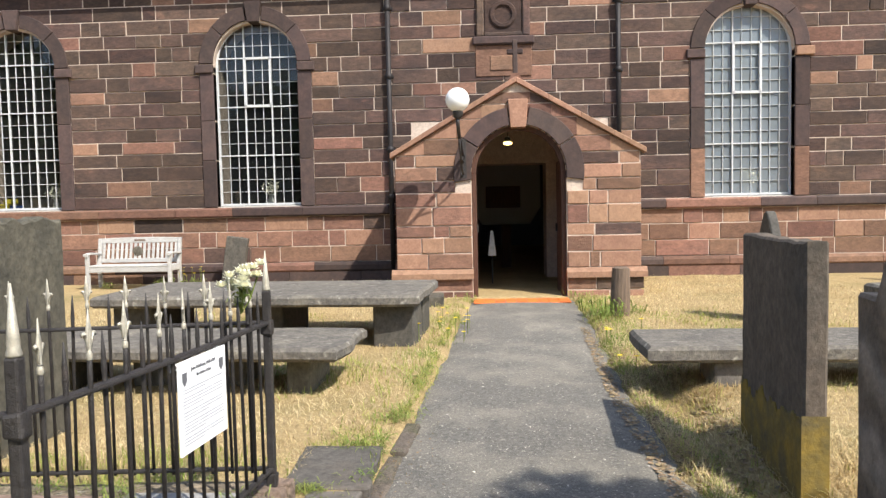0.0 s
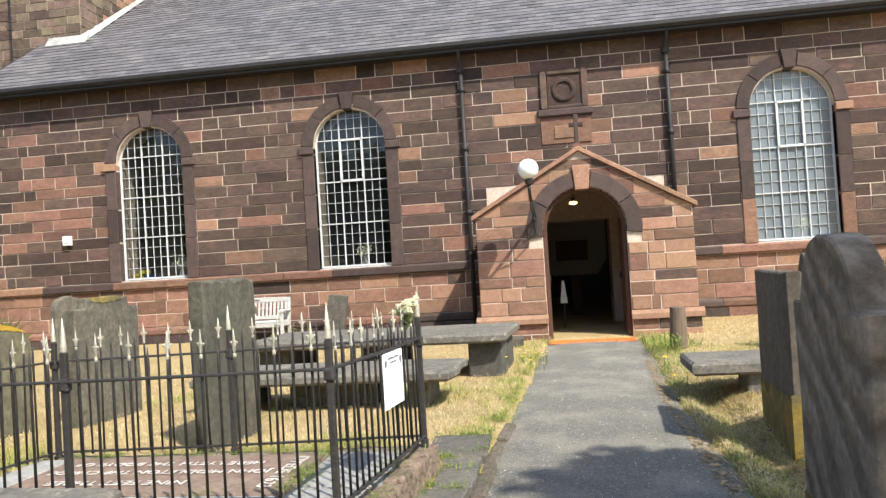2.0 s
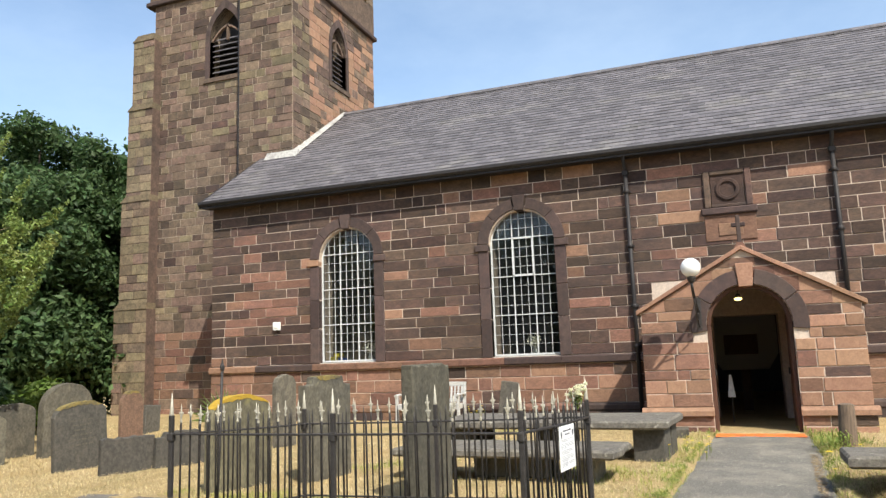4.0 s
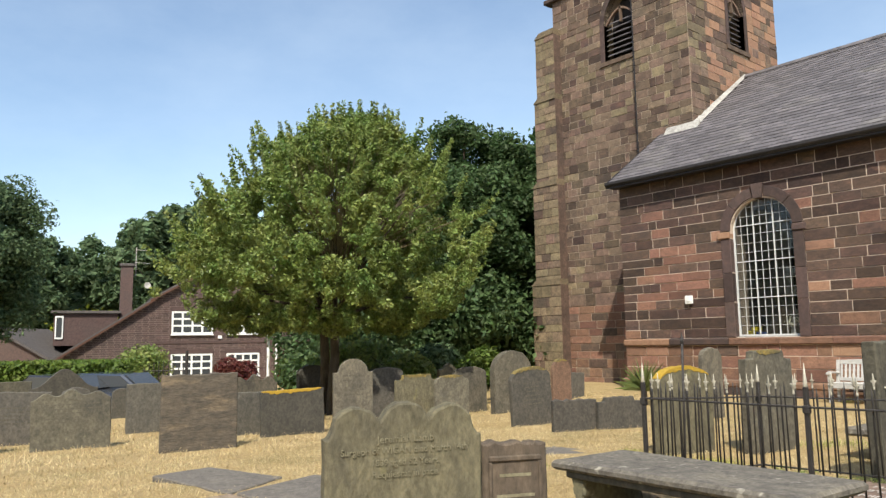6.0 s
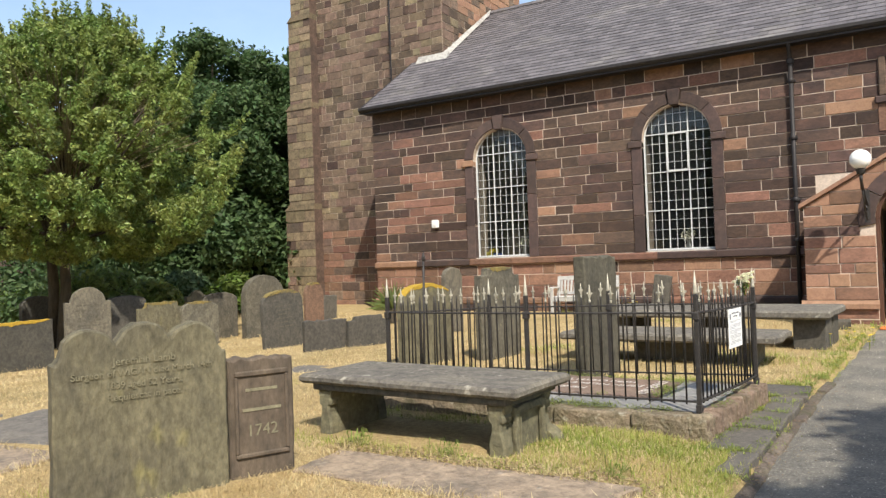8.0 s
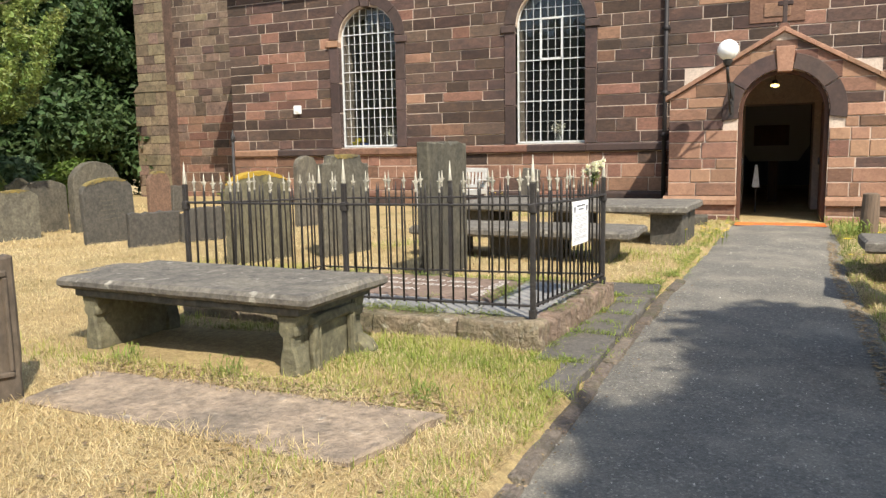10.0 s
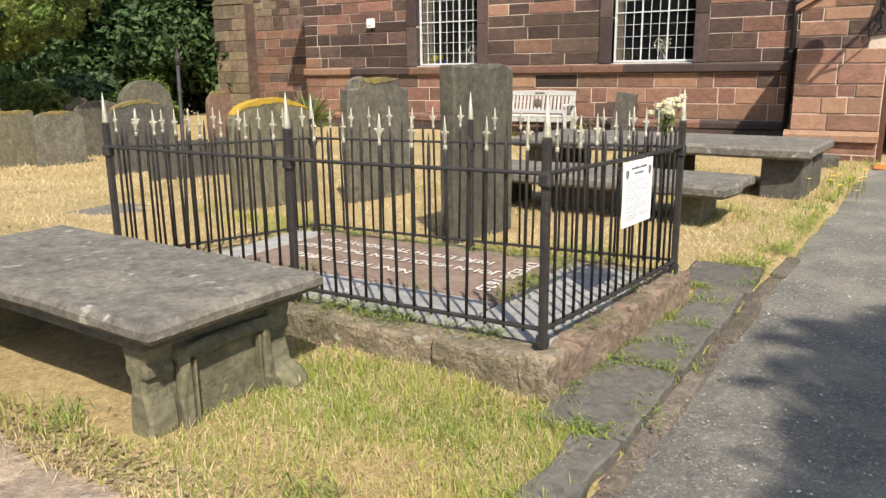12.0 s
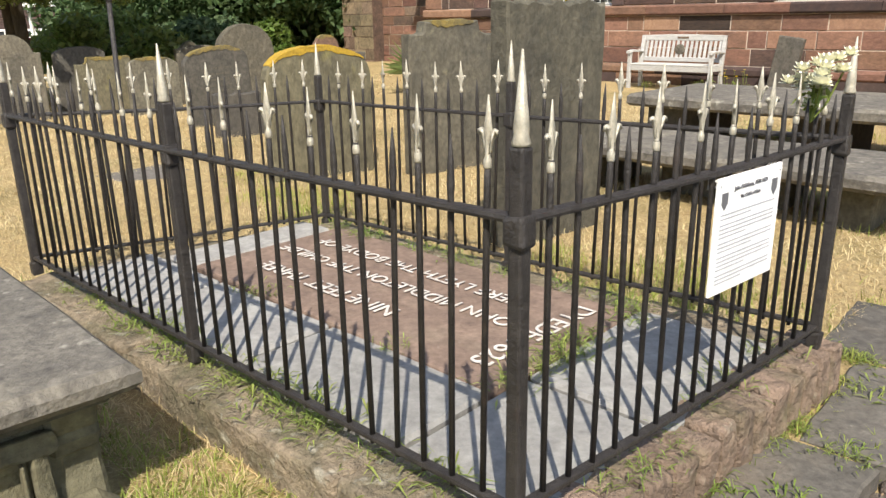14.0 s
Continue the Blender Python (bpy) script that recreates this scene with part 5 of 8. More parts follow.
headstone("headstone", -13.9, 4.15, 0.97, 1.04, 'scallop', M_GRAVE, "pale headstone with a scalloped top in dry grass", -10, rise=0.2)
headstone("headstone", -11.76, 3.06, 0.70, 0.74, 'shouldered', M_GRAVE_DK, "low dark headstone with notched shoulders", -8, rise=0.09)
headstone("headstone", -10.93, 3.45, 1.12, 0.76, 'flat', M_GRAVE_DK, "wide low headstone with a yellow lichen edge", -9, side=-1.5, lichen=0.95)
headstone("headstone", -12.14, 5.45, 0.83, 1.31, 'shoulder', M_GRAVE, "tall round-shouldered grey-green headstone beside the holly tree", -12, lines=5, rise=0.30)
headstone("headstone", -12.81, 6.73, 0.82, 1.08, 'round', M_GRAVE_DK, "nearly black headstone with a curved top", -10, rise=0.12)
headstone("headstone", -11.65, 6.69, 1.00, 0.90, 'shouldered', M_GRAVE_MOSS, "olive headstone with yellow lichen on its top", -8, lichen=0.7, rise=0.10)
headstone("headstone", -11.00, 7.08, 0.80, 0.87, 'round', M_GRAVE, "grey headstone with lichen on a rounded top", -8, lichen=0.6, rise=0.14)
headstone("headstone", -12.09, 8.56, 0.87, 1.02, 'round', M_GRAVE, OLD, -8, rise=0.16)
headstone("headstone", -13.6, 9.2, 0.62, 1.10, 'ogee', M_GRAVE_MOSS, "small mossy headstone with a peaked top", -4)
headstone("headstone", -10.91, 8.71, 0.98, 1.33, 'round', M_GRAVE, "tall thick round-topped headstone near the tower", -10, lines=6, th=0.2, rise=0.45)
headstone("headstone", -8.32, 6.62, 0.86, 0.99, 'round', M_GRAVE_DK, "dark rounded headstone leaning slightly with lichen on top", -8, lines=6, side=-3, lichen=0.8, rise=0.2)
headstone("headstone", -11.3, 10.77, 0.58, 1.08, 'round', M_GRAVE_RED, "slim orange-red round-topped headstone near the tower", -6, lichen=0.6, rise=0.26)
headstone("headstone", -11.81, 11.93, 0.45, 0.62, 'flat', M_GRAVE_DK, "small dark headstone near the tower", -4, side=3)
headstone("headstone", -6.95, 6.10, 0.74, 0.48, 'flat', M_GRAVE_DK, "low sunken headstone with a ragged top", -22, ragged=0.03)
headstone("headstone", -6.58, 6.72, 0.77, 0.49, 'shouldered', M_GRAVE_DK, "low sunken headstone with a stepped corner", -22, rise=0.07)
headstone("headstone", -14.6, 0.9, 0.5, 0.9, 'round', M_GRAVE_DK, DKS, -8)
headstone("headstone", -16.2, 3.6, 0.7, 0.85, 'shoulder', M_GRAVE_DK, DKS, -8)
headstone("headstone", -15.8, 6.6, 0.9, 1.15, 'round', M_GRAVE_DK, "dark headstone under the holly tree", 12, rise=0.2)
# behind the railings
headstone("headstone", -2.00, 4.80, 0.82, 1.28, 'flat', M_GRAVE, "tall flat-topped headstone with a flaking broken top behind the railings", -4, th=0.13, ragged=0.03, lines=0)
headstone("headstone", -3.82, 6.00, 0.85, 1.20, 'shouldered', M_GRAVE, "headstone with a stepped top and lichen near the church", -10, th=0.12, rise=0.10, lichen=0.5)
headstone("headstone", -4.42, 5.12, 0.92, 1.02, 'round', M_GRAVE_MOSS, "broad low headstone with bright yellow lichen along its curved top", -10, lichen=0.9, rise=0.22, th=0.12)
headstone("headstone", -6.37, 9.06, 0.52, 1.20, 'round', M_GRAVE, "slim pale round-topped headstone near the church wall", -8, rise=0.18)
headstone("headstone", -3.82, 13.75, 0.38, 0.86, 'flat', M_GRAVE_DK, "narrow leaning stone propped near the church wall", -90, side=9, th=0.12)
# beside the path
rs = headstone("headstone", 2.155, 4.72, 1.04, 1.16, 'flat', M_BROWNSTONE, "tall dark headstone with orange algae near its foot beside the path", 175.3, th=0.105, ragged=0.008)
rs2 = headstone("headstone", 1.865, 2.72, 1.0, 1.42, 'shoulder', M_STRATA, "tall brown headstone with swirling banded face and rounded head", 177, th=0.16, rise=0.36, ragged=0.012)
headstone("headstone", 3.75, 9.1, 0.55, 1.20, 'ogee', M_GRAVE_DK, "headstone with a pointed ogee top on the lawn", 180, rise=0.3)
headstone("headstone", 7.55, 11.25, 0.80, 0.74, 'shouldered', M_GRAVE_DK, "dark headstone by the church wall", 200, rise=0.1)
headstone("headstone", 7.95, 12.1, 0.66, 1.10, 'ogee', M_GRAVE_RED, "brown headstone with a rounded pointed head by the church wall", 200, rise=0.3)
headstone("headstone", 7.35, 12.6, 0.55, 0.85, 'scallop', M_GRAVE_DK, "dark headstone with a broken top by the church wall", 215, rise=0.12)


def algae_foot(ob, w, th, h, seed):
    """A crust of orange algae on the foot of a stone."""
    n = 60
    up = [(w * (i / n - 0.5) * 1.004, h * (0.75 + 0.25 * i / n) + 0.09 * noise.noise(Vector((i * 0.11, seed, 0))) + 0.05 * noise.noise(Vector((i * 0.45, seed, 4))) + 0.03 * noise.noise(Vector((i * 1.3, seed, 7)))) for i in range(n + 1)]
    part("algae_crust", prism([(-w * 0.502, -0.2), (w * 0.502, -0.2)] + up[::-1], -th / 2 - 0.008, th / 2 + 0.008), M_ALGAE, ob, "orange algae on the foot")


algae_foot(rs, 1.04, 0.105, 0.36, 1.0)
algae_foot(rs2, 1.0, 0.16, 0.10, 4.0)


# the two near stones that stand side by side
def carve(text, size, ob, x, z, y, mat, name="carved_letters"):
    cu = bpy.data.curves.new("lettering", 'FONT')
    cu.body, cu.size, cu.align_x, cu.extrude = text, size, 'CENTER', 0.0015
    tmp = bpy.data.objects.new("lettering", cu)
    scene.collection.objects.link(tmp)
    bpy.context.view_layer.update()
    me = bpy.data.meshes.new_from_object(tmp.evaluated_get(bpy.context.evaluated_depsgraph_get()))
    bpy.data.objects.remove(tmp)
    bpy.data.curves.remove(cu)
    me.materials.clear()
    me.materials.append(mat)
    t = new(name, me)
    t["kind"] = "stuff"
    t.parent = ob
    t.matrix_basis = Matrix.Translation((x, y, z)) @ Matrix.Rotation(radians(90), 4, 'X')
    return t


fam = headstone("headstone", -2.80, -0.27, 0.93, 0.98, 'triple', M_GRAVE_MOSS, "olive triple-lobed headstone with carved inscription and moss streaks", -20, th=0.11, rise=0.19, lichen=0.0, g=0.125)
fy = -0.064
for body, size, z in (("Jeremiah Lamb", 0.056, 0.765), ("Surgeon of WIGAN died March 14th", 0.050, 0.705), ("1839 aged 52 Years.", 0.050, 0.640), ("Requiescat in pace.", 0.052, 0.575)):
    carve(body, size, fam, 0.0, z, fy + 0.0025, M_CARVED)
fam2 = headstone("headstone", -2.60, 0.405, 0.41, 0.72, 'flat', M_GRAVE_BRN, "small red-brown headstone with a sunken panel dated 1742", -25, th=0.12, ragged=0.02, g=0.12)
for q in (box(-0.17, 0.17, -0.075, -0.055, 0.61, 0.645, 0.008), box(-0.17, 0.17, -0.075, -0.055, 0.12, 0.15, 0.008), box(-0.17, -0.147, -0.075, -0.055, 0.15, 0.61, 0.006), box(0.147, 0.17, -0.075, -0.055, 0.15, 0.61, 0.006)):
    part("panel_moulding", q, M_GRAVE_BRN, fam2)
carve("1742", 0.10, fam2, 0.0, 0.25, -0.0625, M_CARVED)
for z, a in ((0.52, 0.10), (0.40, 0.12)):
    part("inscription_bar", box(-a, a, -0.0635, -0.058, z, z + 0.018), M_CARVED, fam2)


# ---------------------------------------------------------------- flat ledgers and table tombs
def slab(name, pts, z0, z1, mat, label, category="grave slab", rough=0.012, seed=1.0):
    out = []
    n = len(pts)
    for i in range(n):
        a, b = Vector(pts[i]), Vector(pts[(i + 1) % n])
        for k in range(10):
            p = a.lerp(b, k / 10)
            out.append((p.x + rough * 2 * noise.noise(Vector((p.x * 3, p.y * 3, seed))), p.y + rough * 2 * noise.noise(Vector((p.x * 3, p.y * 3, seed + 5)))))
    ob = link(name, prism(out, z0, z1, 'z', 0.01), mat)
    return tagged(ob, label, category)


slab("ledger_slab", ((-2.45, 0.48), (-0.55, 0.40), (-0.42, 1.05), (-2.45, 1.02)), 0.0, 0.142, M_SLAB_RED, "worn pink sandstone ledger slab lying in dry grass", rough=0.03, seed=2)
slab("ledger_slab", ((-7.45, -0.10), (-5.95, 0.10), (-6.40, 0.86), (-7.55, 0.58)), -0.1, 0.108, M_SLAB, "grey ledger slab sunk in dry grass", seed=4)
slab("ledger_slab", ((-5.80, 0.08), (-4.55, 0.25), (-4.55, 1.22), (-6.15, 1.10)), -0.1, 0.132, M_SLAB, "grey ledger slab sunk in dry grass", seed=6)
slab("ledger_slab", ((-5.75, -0.95), (-4.10, -0.75), (-4.15, 0.14), (-5.75, 0.02)), -0.1, 0.142, M_SLAB_RED, "brown ledger slab sunk in dry grass", seed=8)
slab("ledger_slab", ((-5.9, 3.9), (-4.6, 3.95), (-4.7, 4.6), (-5.95, 4.5)), -0.1, 0.10, M_SLAB, "grey ledger slab lying in the grass behind the tomb", seed=9)
rk = link("boulder", roughen(lathe([(0.22, -0.15), (0.24, 0.05), (0.20, 0.18), (0.12, 0.25), (0.03, 0.28)], 18), 0.05, 6.0, 3), M_GRAVE, smooth=True)
rk.matrix_basis = Matrix.Translation((-4.85, -1.48, 0.09))
tagged(rk, "rounded worn stump of a broken gravestone", "boulder")


def table_tomb(x, y, l, d, top, thick, yaw, label, legs, mat=M_TABLETOP, leg_mat=M_GRAVE, ragged=0.012):
    t = empty("table_tomb", Matrix.Translation((x, y, 0)) @ Matrix.Rotation(radians(yaw), 4, 'Z'), label, "table tomb", "table tombs")
    n = 14
    out = []
    pts = [(-l / 2, -d / 2), (l / 2, -d / 2), (l / 2, d / 2), (-l / 2, d / 2)]
    for i in range(4):
        a, b = Vector(pts[i]), Vector(pts[(i + 1) % 4])
        for k in range(n):
            p = a.lerp(b, k / n)
            out.append((p.x + ragged * noise.noise(Vector((p.x * 4, p.y * 4, x))), p.y + ragged * noise.noise(Vector((p.x * 4, p.y * 4, x + 3)))))
    bm = prism(out, top - thick, top, 'z', min(0.025, thick * 0.3))
    part("tabletop", bm, mat, t)
    for lx, ly, lw, ld in legs:
        part("leg", roughen(box(lx - lw / 2, lx + lw / 2, ly - ld / 2, ly + ld / 2, -0.05, top - thick + 0.004, 0.02, 2), 0.012, 6, lx), leg_mat, t)
    return t


# carved table tomb beside the railings
ct = table_tomb(-2.155, 1.68, 1.87, 0.80, 0.575, 0.07, -3.0, "grey table tomb with carved baluster end supports beside the railings", ())
# Moulding takes the darker stone: shade beneath the slab is put in its colour.
part("tabletop_moulding", box(-0.84, 0.84, -0.36, 0.36, 0.455, 0.507, 0.014, 2), M_GRAVE_DK, ct)
M_TOMB = material("olive_grey_tomb_stone", (0.185, 0.168, 0.104), (0.112, 0.102, 0.068), 9, 0.94, 1.0, stain=(0.060, 0.057, 0.042), stain_scale=2.2, stain_cover=0.44, fleck=(0.30, 0.27, 0.14), fleck_scale=14, fleck_cover=0.33, mottle=0.3)
for sx in (-1, 1):
    cx = sx * 0.745
    sup = part("end_support", box(cx - 0.045, cx + 0.045, -0.25, 0.25, 0.0, 0.458, 0.012), M_TOMB, ct, "carved olive sandstone end support")
    for sy in (-1, 1):
        prof = [(0.02, -0.10), (0.07, -0.10), (0.08, -0.13), (0.14, -0.155), (0.20, -0.15), (0.25, -0.125), (0.285, -0.095), (0.33, -0.095), (0.345, -0.14), (0.375, -0.155), (0.395, -0.135), (0.42, -0.16), (0.458, -0.175)]
        outline = [(cx - u * 0.40, z) for z, u in prof] + [(cx + u * 0.40, z) for z, u in reversed(prof)]
        part("corner_pilaster", prism(outline, sy * 0.275 - 0.06, sy * 0.275 + 0.06, 'y', 0.012), M_TOMB, sup)
        if sy > 0:
            part("foot_scroll", roughen(lathe([(0.02, -0.075), (0.07, -0.075), (0.11, -0.03), (0.118, 0.02), (0.085, 0.065), (0.02, 0.075)], 16, Matrix.Translation((cx + sx * 0.065, sy * 0.275, 0.11)) @ Matrix.Rotation(radians(90), 4, 'X')), 0.018, 9), M_TOMB, sup)
    o = 0.048 * sx
    for k, q in enumerate((box(-0.215, -0.165, 0, 0.045, 0.05, 0.41, 0.012, 2), box(0.165, 0.215, 0, 0.045, 0.05, 0.41, 0.012, 2), box(-0.225, 0.225, 0, 0.055, 0.375, 0.43, 0.016, 2), box(-0.225, 0.225, 0, 0.055, 0.02, 0.07, 0.012, 2),
                           box(-0.155, -0.145, 0, 0.03, 0.08, 0.37, 0.004), box(0.145, 0.155, 0, 0.03, 0.08, 0.37, 0.004))):
        if k < 3:
            bmesh.ops.subdivide_edges(q, edges=q.edges[:], cuts=3, use_grid_fill=True)
            roughen(q, 0.014, 24, k)
        p = part("panel_frame", q, M_TOMB, sup)
        p.matrix_basis = Matrix.Translation((cx + o, 0, 0)) @ Matrix.Rotation(radians(90 if sx > 0 else -90), 4, 'Z') @ Matrix.Translation((0, -0.04, 0))

table_tomb(-1.55, 8.45, 3.25, 1.45, 0.60, 0.11, -3.0, "long grey table tomb with a worn thick slab near the porch", ((1.35, -0.30, 0.40, 0.5), (1.35, 0.35, 0.40, 0.5), (-1.3, 0, 0.4, 1.0), (0.0, 0.1, 0.4, 0.9)), ragged=0.03, leg_mat=M_GRAVE_DK)
table_tomb(-1.62, 6.38, 2.55, 0.92, 0.45, 0.10, -3.0, "low grey table tomb with a broken rounded end", ((0.92, 0.02, 0.18, 0.55), (-0.9, 0.0, 0.18, 0.6), (0.0, 0.12, 0.9, 0.35)), ragged=0.05, leg_mat=M_GRAVE)
table_tomb(3.15, 6.42, 2.75, 0.78, 0.40, 0.12, -1.0, "low grey table tomb on stone blocks beside the path", ((-0.78, -0.1, 0.22, 0.4), (0.9, -0.1, 0.22, 0.4)), ragged=0.02, leg_mat=M_SLAB)
table_tomb(5.4, 7.6, 2.4, 0.8, 0.62, 0.12, 2.0, "grey table tomb on stone supports on the lawn", ((-0.8, 0, 0.25, 0.6), (0.8, 0, 0.25, 0.6)), ragged=0.03, leg_mat=M_GRAVE_DK)
slab("step_stone", ((0.06, 10.6), (0.38, 10.7), (0.36, 11.2), (0.0, 11.15)), 0.2, 0.34, M_GRAVE, "rough grey stone block beside the porch", "stone block", seed=12).location = (-0.28, -0.1, -0.12)

# timber post by the path
tp = link("timber_post", roughen(lathe([(0.115, -0.2), (0.112, 0.3), (0.106, 0.50), (0.10, 0.56), (0.06, 0.575)], 16), 0.012, 5), M_POSTWOOD, smooth=False)
tp.matrix_basis = Matrix.Translation((2.22, 9.6, 0.09)) @ Matrix.Rotation(radians(2), 4, 'Y')
tagged(tp, "short weathered brown timber post on the grass", "post")


# ---------------------------------------------------------------- railed grave
C_SE, C_SW, C_NW, C_NE = (-0.410, 2.412), (-3.07, 2.44), (-2.81, 3.86), (-0.265, 3.85)
BASE_Z, RAIL_Z, LOW_Z = 0.285, 0.952, 0.335


def settle(x, y):
    """The railing has sunk a little at its north-west corner."""
    return 0.018 - 0.055 * min(1, max(0, (y - 2.43) / 1.43)) * (0.35 + 0.65 * min(1, max(0, (-0.3 - x) / 2.6))) - 0.012 * min(1, max(0, (-0.43 - x) / 2.6))
railing = empty("iron_railing", Matrix.Translation((-1.65, 3.1, 0)), "black iron railing with gilded spearheads round a grave", "railing")
inv = Matrix.Translation((1.65, -3.1, 0))


def shared(name, bm, mat, smooth=False):
    me = bpy.data.meshes.new(name)
    bm.to_mesh(me)
    bm.free()
    me.materials.append(mat)
    if smooth:
        for p in me.polygons:
            p.use_smooth = True
    return me


def spear_bm():
    bm = lathe([(0.0075, 0.0), (0.0095, 0.004), (0.0095, 0.018), (0.006, 0.026), (0.006, 0.05), (0.011, 0.068), (0.012, 0.08), (0.007, 0.11), (0.0018, 0.15)], 8)
    for v in bm.verts:
        if v.co.z > 0.06:
            v.co.y *= 0.55
    for s in (-1, 1):
        pts = [(0.003 * s, 0.026), (0.009 * s, 0.036), (0.011 * s, 0.054), (0.021 * s, 0.073), (0.026 * s, 0.069), (0.025 * s, 0.080), (0.017 * s, 0.084), (0.007 * s, 0.073)]
        bm = merge(bm, prism(pts if s < 0 else pts[::-1], -0.0035, 0.0035))
    bm.transform(Matrix.Diagonal((0.88, 0.88, 0.9, 1)))
    return bm


SPEAR = shared("spearhead", spear_bm(), M_SPEAR, True)
BAR_TALL = shared("bar", lathe([(0.0070, 0.0), (0.0070, 0.68), (0.0060, 0.735)], 8), M_IRON, True)
BAR_PLAIN = shared("bar", lathe([(0.0070, 0.0), (0.0070, 0.66), (0.0082, 0.675), (0.0065, 0.72), (0.0015, 0.775)], 8), M_IRON, True)
POST = shared("post", box(-0.0165, 0.0165, -0.0165, 0.0165, -0.03, 0.80, 0.006, 2), M_IRON)
POST_TIP = shared("post_spike", lathe([(0.016, 0.0), (0.018, 0.006), (0.014, 0.02), (0.015, 0.03), (0.002, 0.165)], 10), M_SPEAR, True)
POST_FOOT = shared("post_foot", roughen(box(-0.022, 0.022, -0.022, 0.022, -0.03, 0.030, 0.007, 2), 0.006, 20), M_IRON)
POST_CLAMP = shared("rail_clamp", roughen(box(-0.024, 0.024, -0.024, 0.024, -0.05, 0.010, 0.008, 2), 0.006, 20), M_IRON)


def railed(me, name, m, parent):
    ob = new(name, me)
    ob.parent = parent
    ob.matrix_basis = m
    return ob


def post(p):
    ob = railed(POST, "post", inv @ Matrix.Translation((p[0], p[1], BASE_Z + settle(*p))), railing)
    railed(POST_TIP, "post_spike", Matrix.Translation((0, 0, 0.80)), ob)["label"] = "gilded conical spike"
    railed(POST_FOOT, "post_foot", Matrix(), ob)
    railed(POST_CLAMP, "rail_clamp", Matrix.Translation((0, 0, RAIL_Z - BASE_Z)), ob)


def run(a, b, posts_between, first_gilt, tall=True):
    va, vb = Vector((*a, 0)), Vector((*b, 0))
    length = (vb - va).length
    yaw = math.atan2(vb.y - va.y, vb.x - va.x)
    for z, r, w in ((RAIL_Z, 0.009, 0.0105), (LOW_Z, 0.007, 0.0095)):
        sag = [va.lerp(vb, k / 12) + Vector((0, 0, z - 0.006 * math.sin(math.pi * k / 12) + settle(*va.lerp(vb, k / 12).xy))) for k in range(13)]
        bar = tube([Vector((k * length / 12, 0, 0)) for k in range(13)], 1.0, 8)
        across = (vb - va).normalized().cross(Vector((0, 0, 1)))
        flat = 0.0165 if z == RAIL_Z else 0.0125
        for q in bar.verts:
            k = min(12, max(0, round(q.co.x / length * 12)))
            q.co = inv @ sag[k] + across * flat * max(-0.8, min(0.8, q.co.y)) * 1.25 + Vector((0, 0, 0.0075 * max(-0.8, min(0.8, q.co.z)) * 1.25))
        rail = part("top_rail" if z == RAIL_Z else "bottom_rail", bar, M_IRON, railing)
    stops = [0.0] + list(posts_between) + [1.0]
    rg = random.Random(int(length * 1000) + first_gilt)
    for s0, s1 in zip(stops, stops[1:]):
        seg = (s1 - s0) * length
        n = round(seg / 0.0865)
        for k in range(1, n):
            p = va.lerp(vb, s0 + (s1 - s0) * k / n)
            gilt = (k + first_gilt) % 2 == 0
            tilt = Matrix.Rotation(radians(rg.uniform(-0.9, 0.9)), 4, 'X') @ Matrix.Rotation(radians(rg.uniform(-0.9, 0.9)), 4, 'Y')
            m = inv @ Matrix.Translation((p.x, p.y, BASE_Z + 0.03 + settle(p.x, p.y))) @ Matrix.Rotation(yaw, 4, 'Z') @ tilt
            ob = railed(BAR_TALL if gilt else BAR_PLAIN, "bar", m, railing)
            if gilt:
                railed(SPEAR, "spearhead", Matrix.Translation((0, 0, 0.715 + rg.uniform(-0.008, 0.008))) @ Matrix.Rotation(radians(rg.uniform(-25, 25)), 4, 'Z'), ob)["label"] = "gilded fleur spearhead"


for p in (C_SE, C_SW, C_NW, C_NE, ((C_SE[0] + C_SW[0]) / 2 + 0.02, 2.435), ((C_NE[0] + C_NW[0]) / 2, 3.855)):
    post(p)
run(C_SE, C_SW, (0.493,), 1)
run(C_NE, C_NW, (0.5,), 1)
run(C_SE, C_NE, (), 1)
run(C_SW, C_NW, (), 0)

# old rod with a knob tied to the west side
rod = empty("iron_rod", Matrix.Translation((-2.98, 2.85, 0.2)), "thin rusty iron rod standing inside the railing", "rod")
part("rod_shaft", tube([(0, 0, 0), (0.01, 0.02, 0.6), (0.02, 0.03, 1.22)], 0.011, 8), M_IRON, rod, smooth=True)
part("rod_finial", lathe([(0.011, 1.20), (0.018, 1.22), (0.018, 1.24), (0.010, 1.26), (0.004, 1.30)], 8, Matrix.Translation((0.02, 0.03, 0))), M_IRON, rod)

# plinth
plinth = empty("grave_plinth", Matrix(), "low rough sandstone plinth under the railing", "plinth")


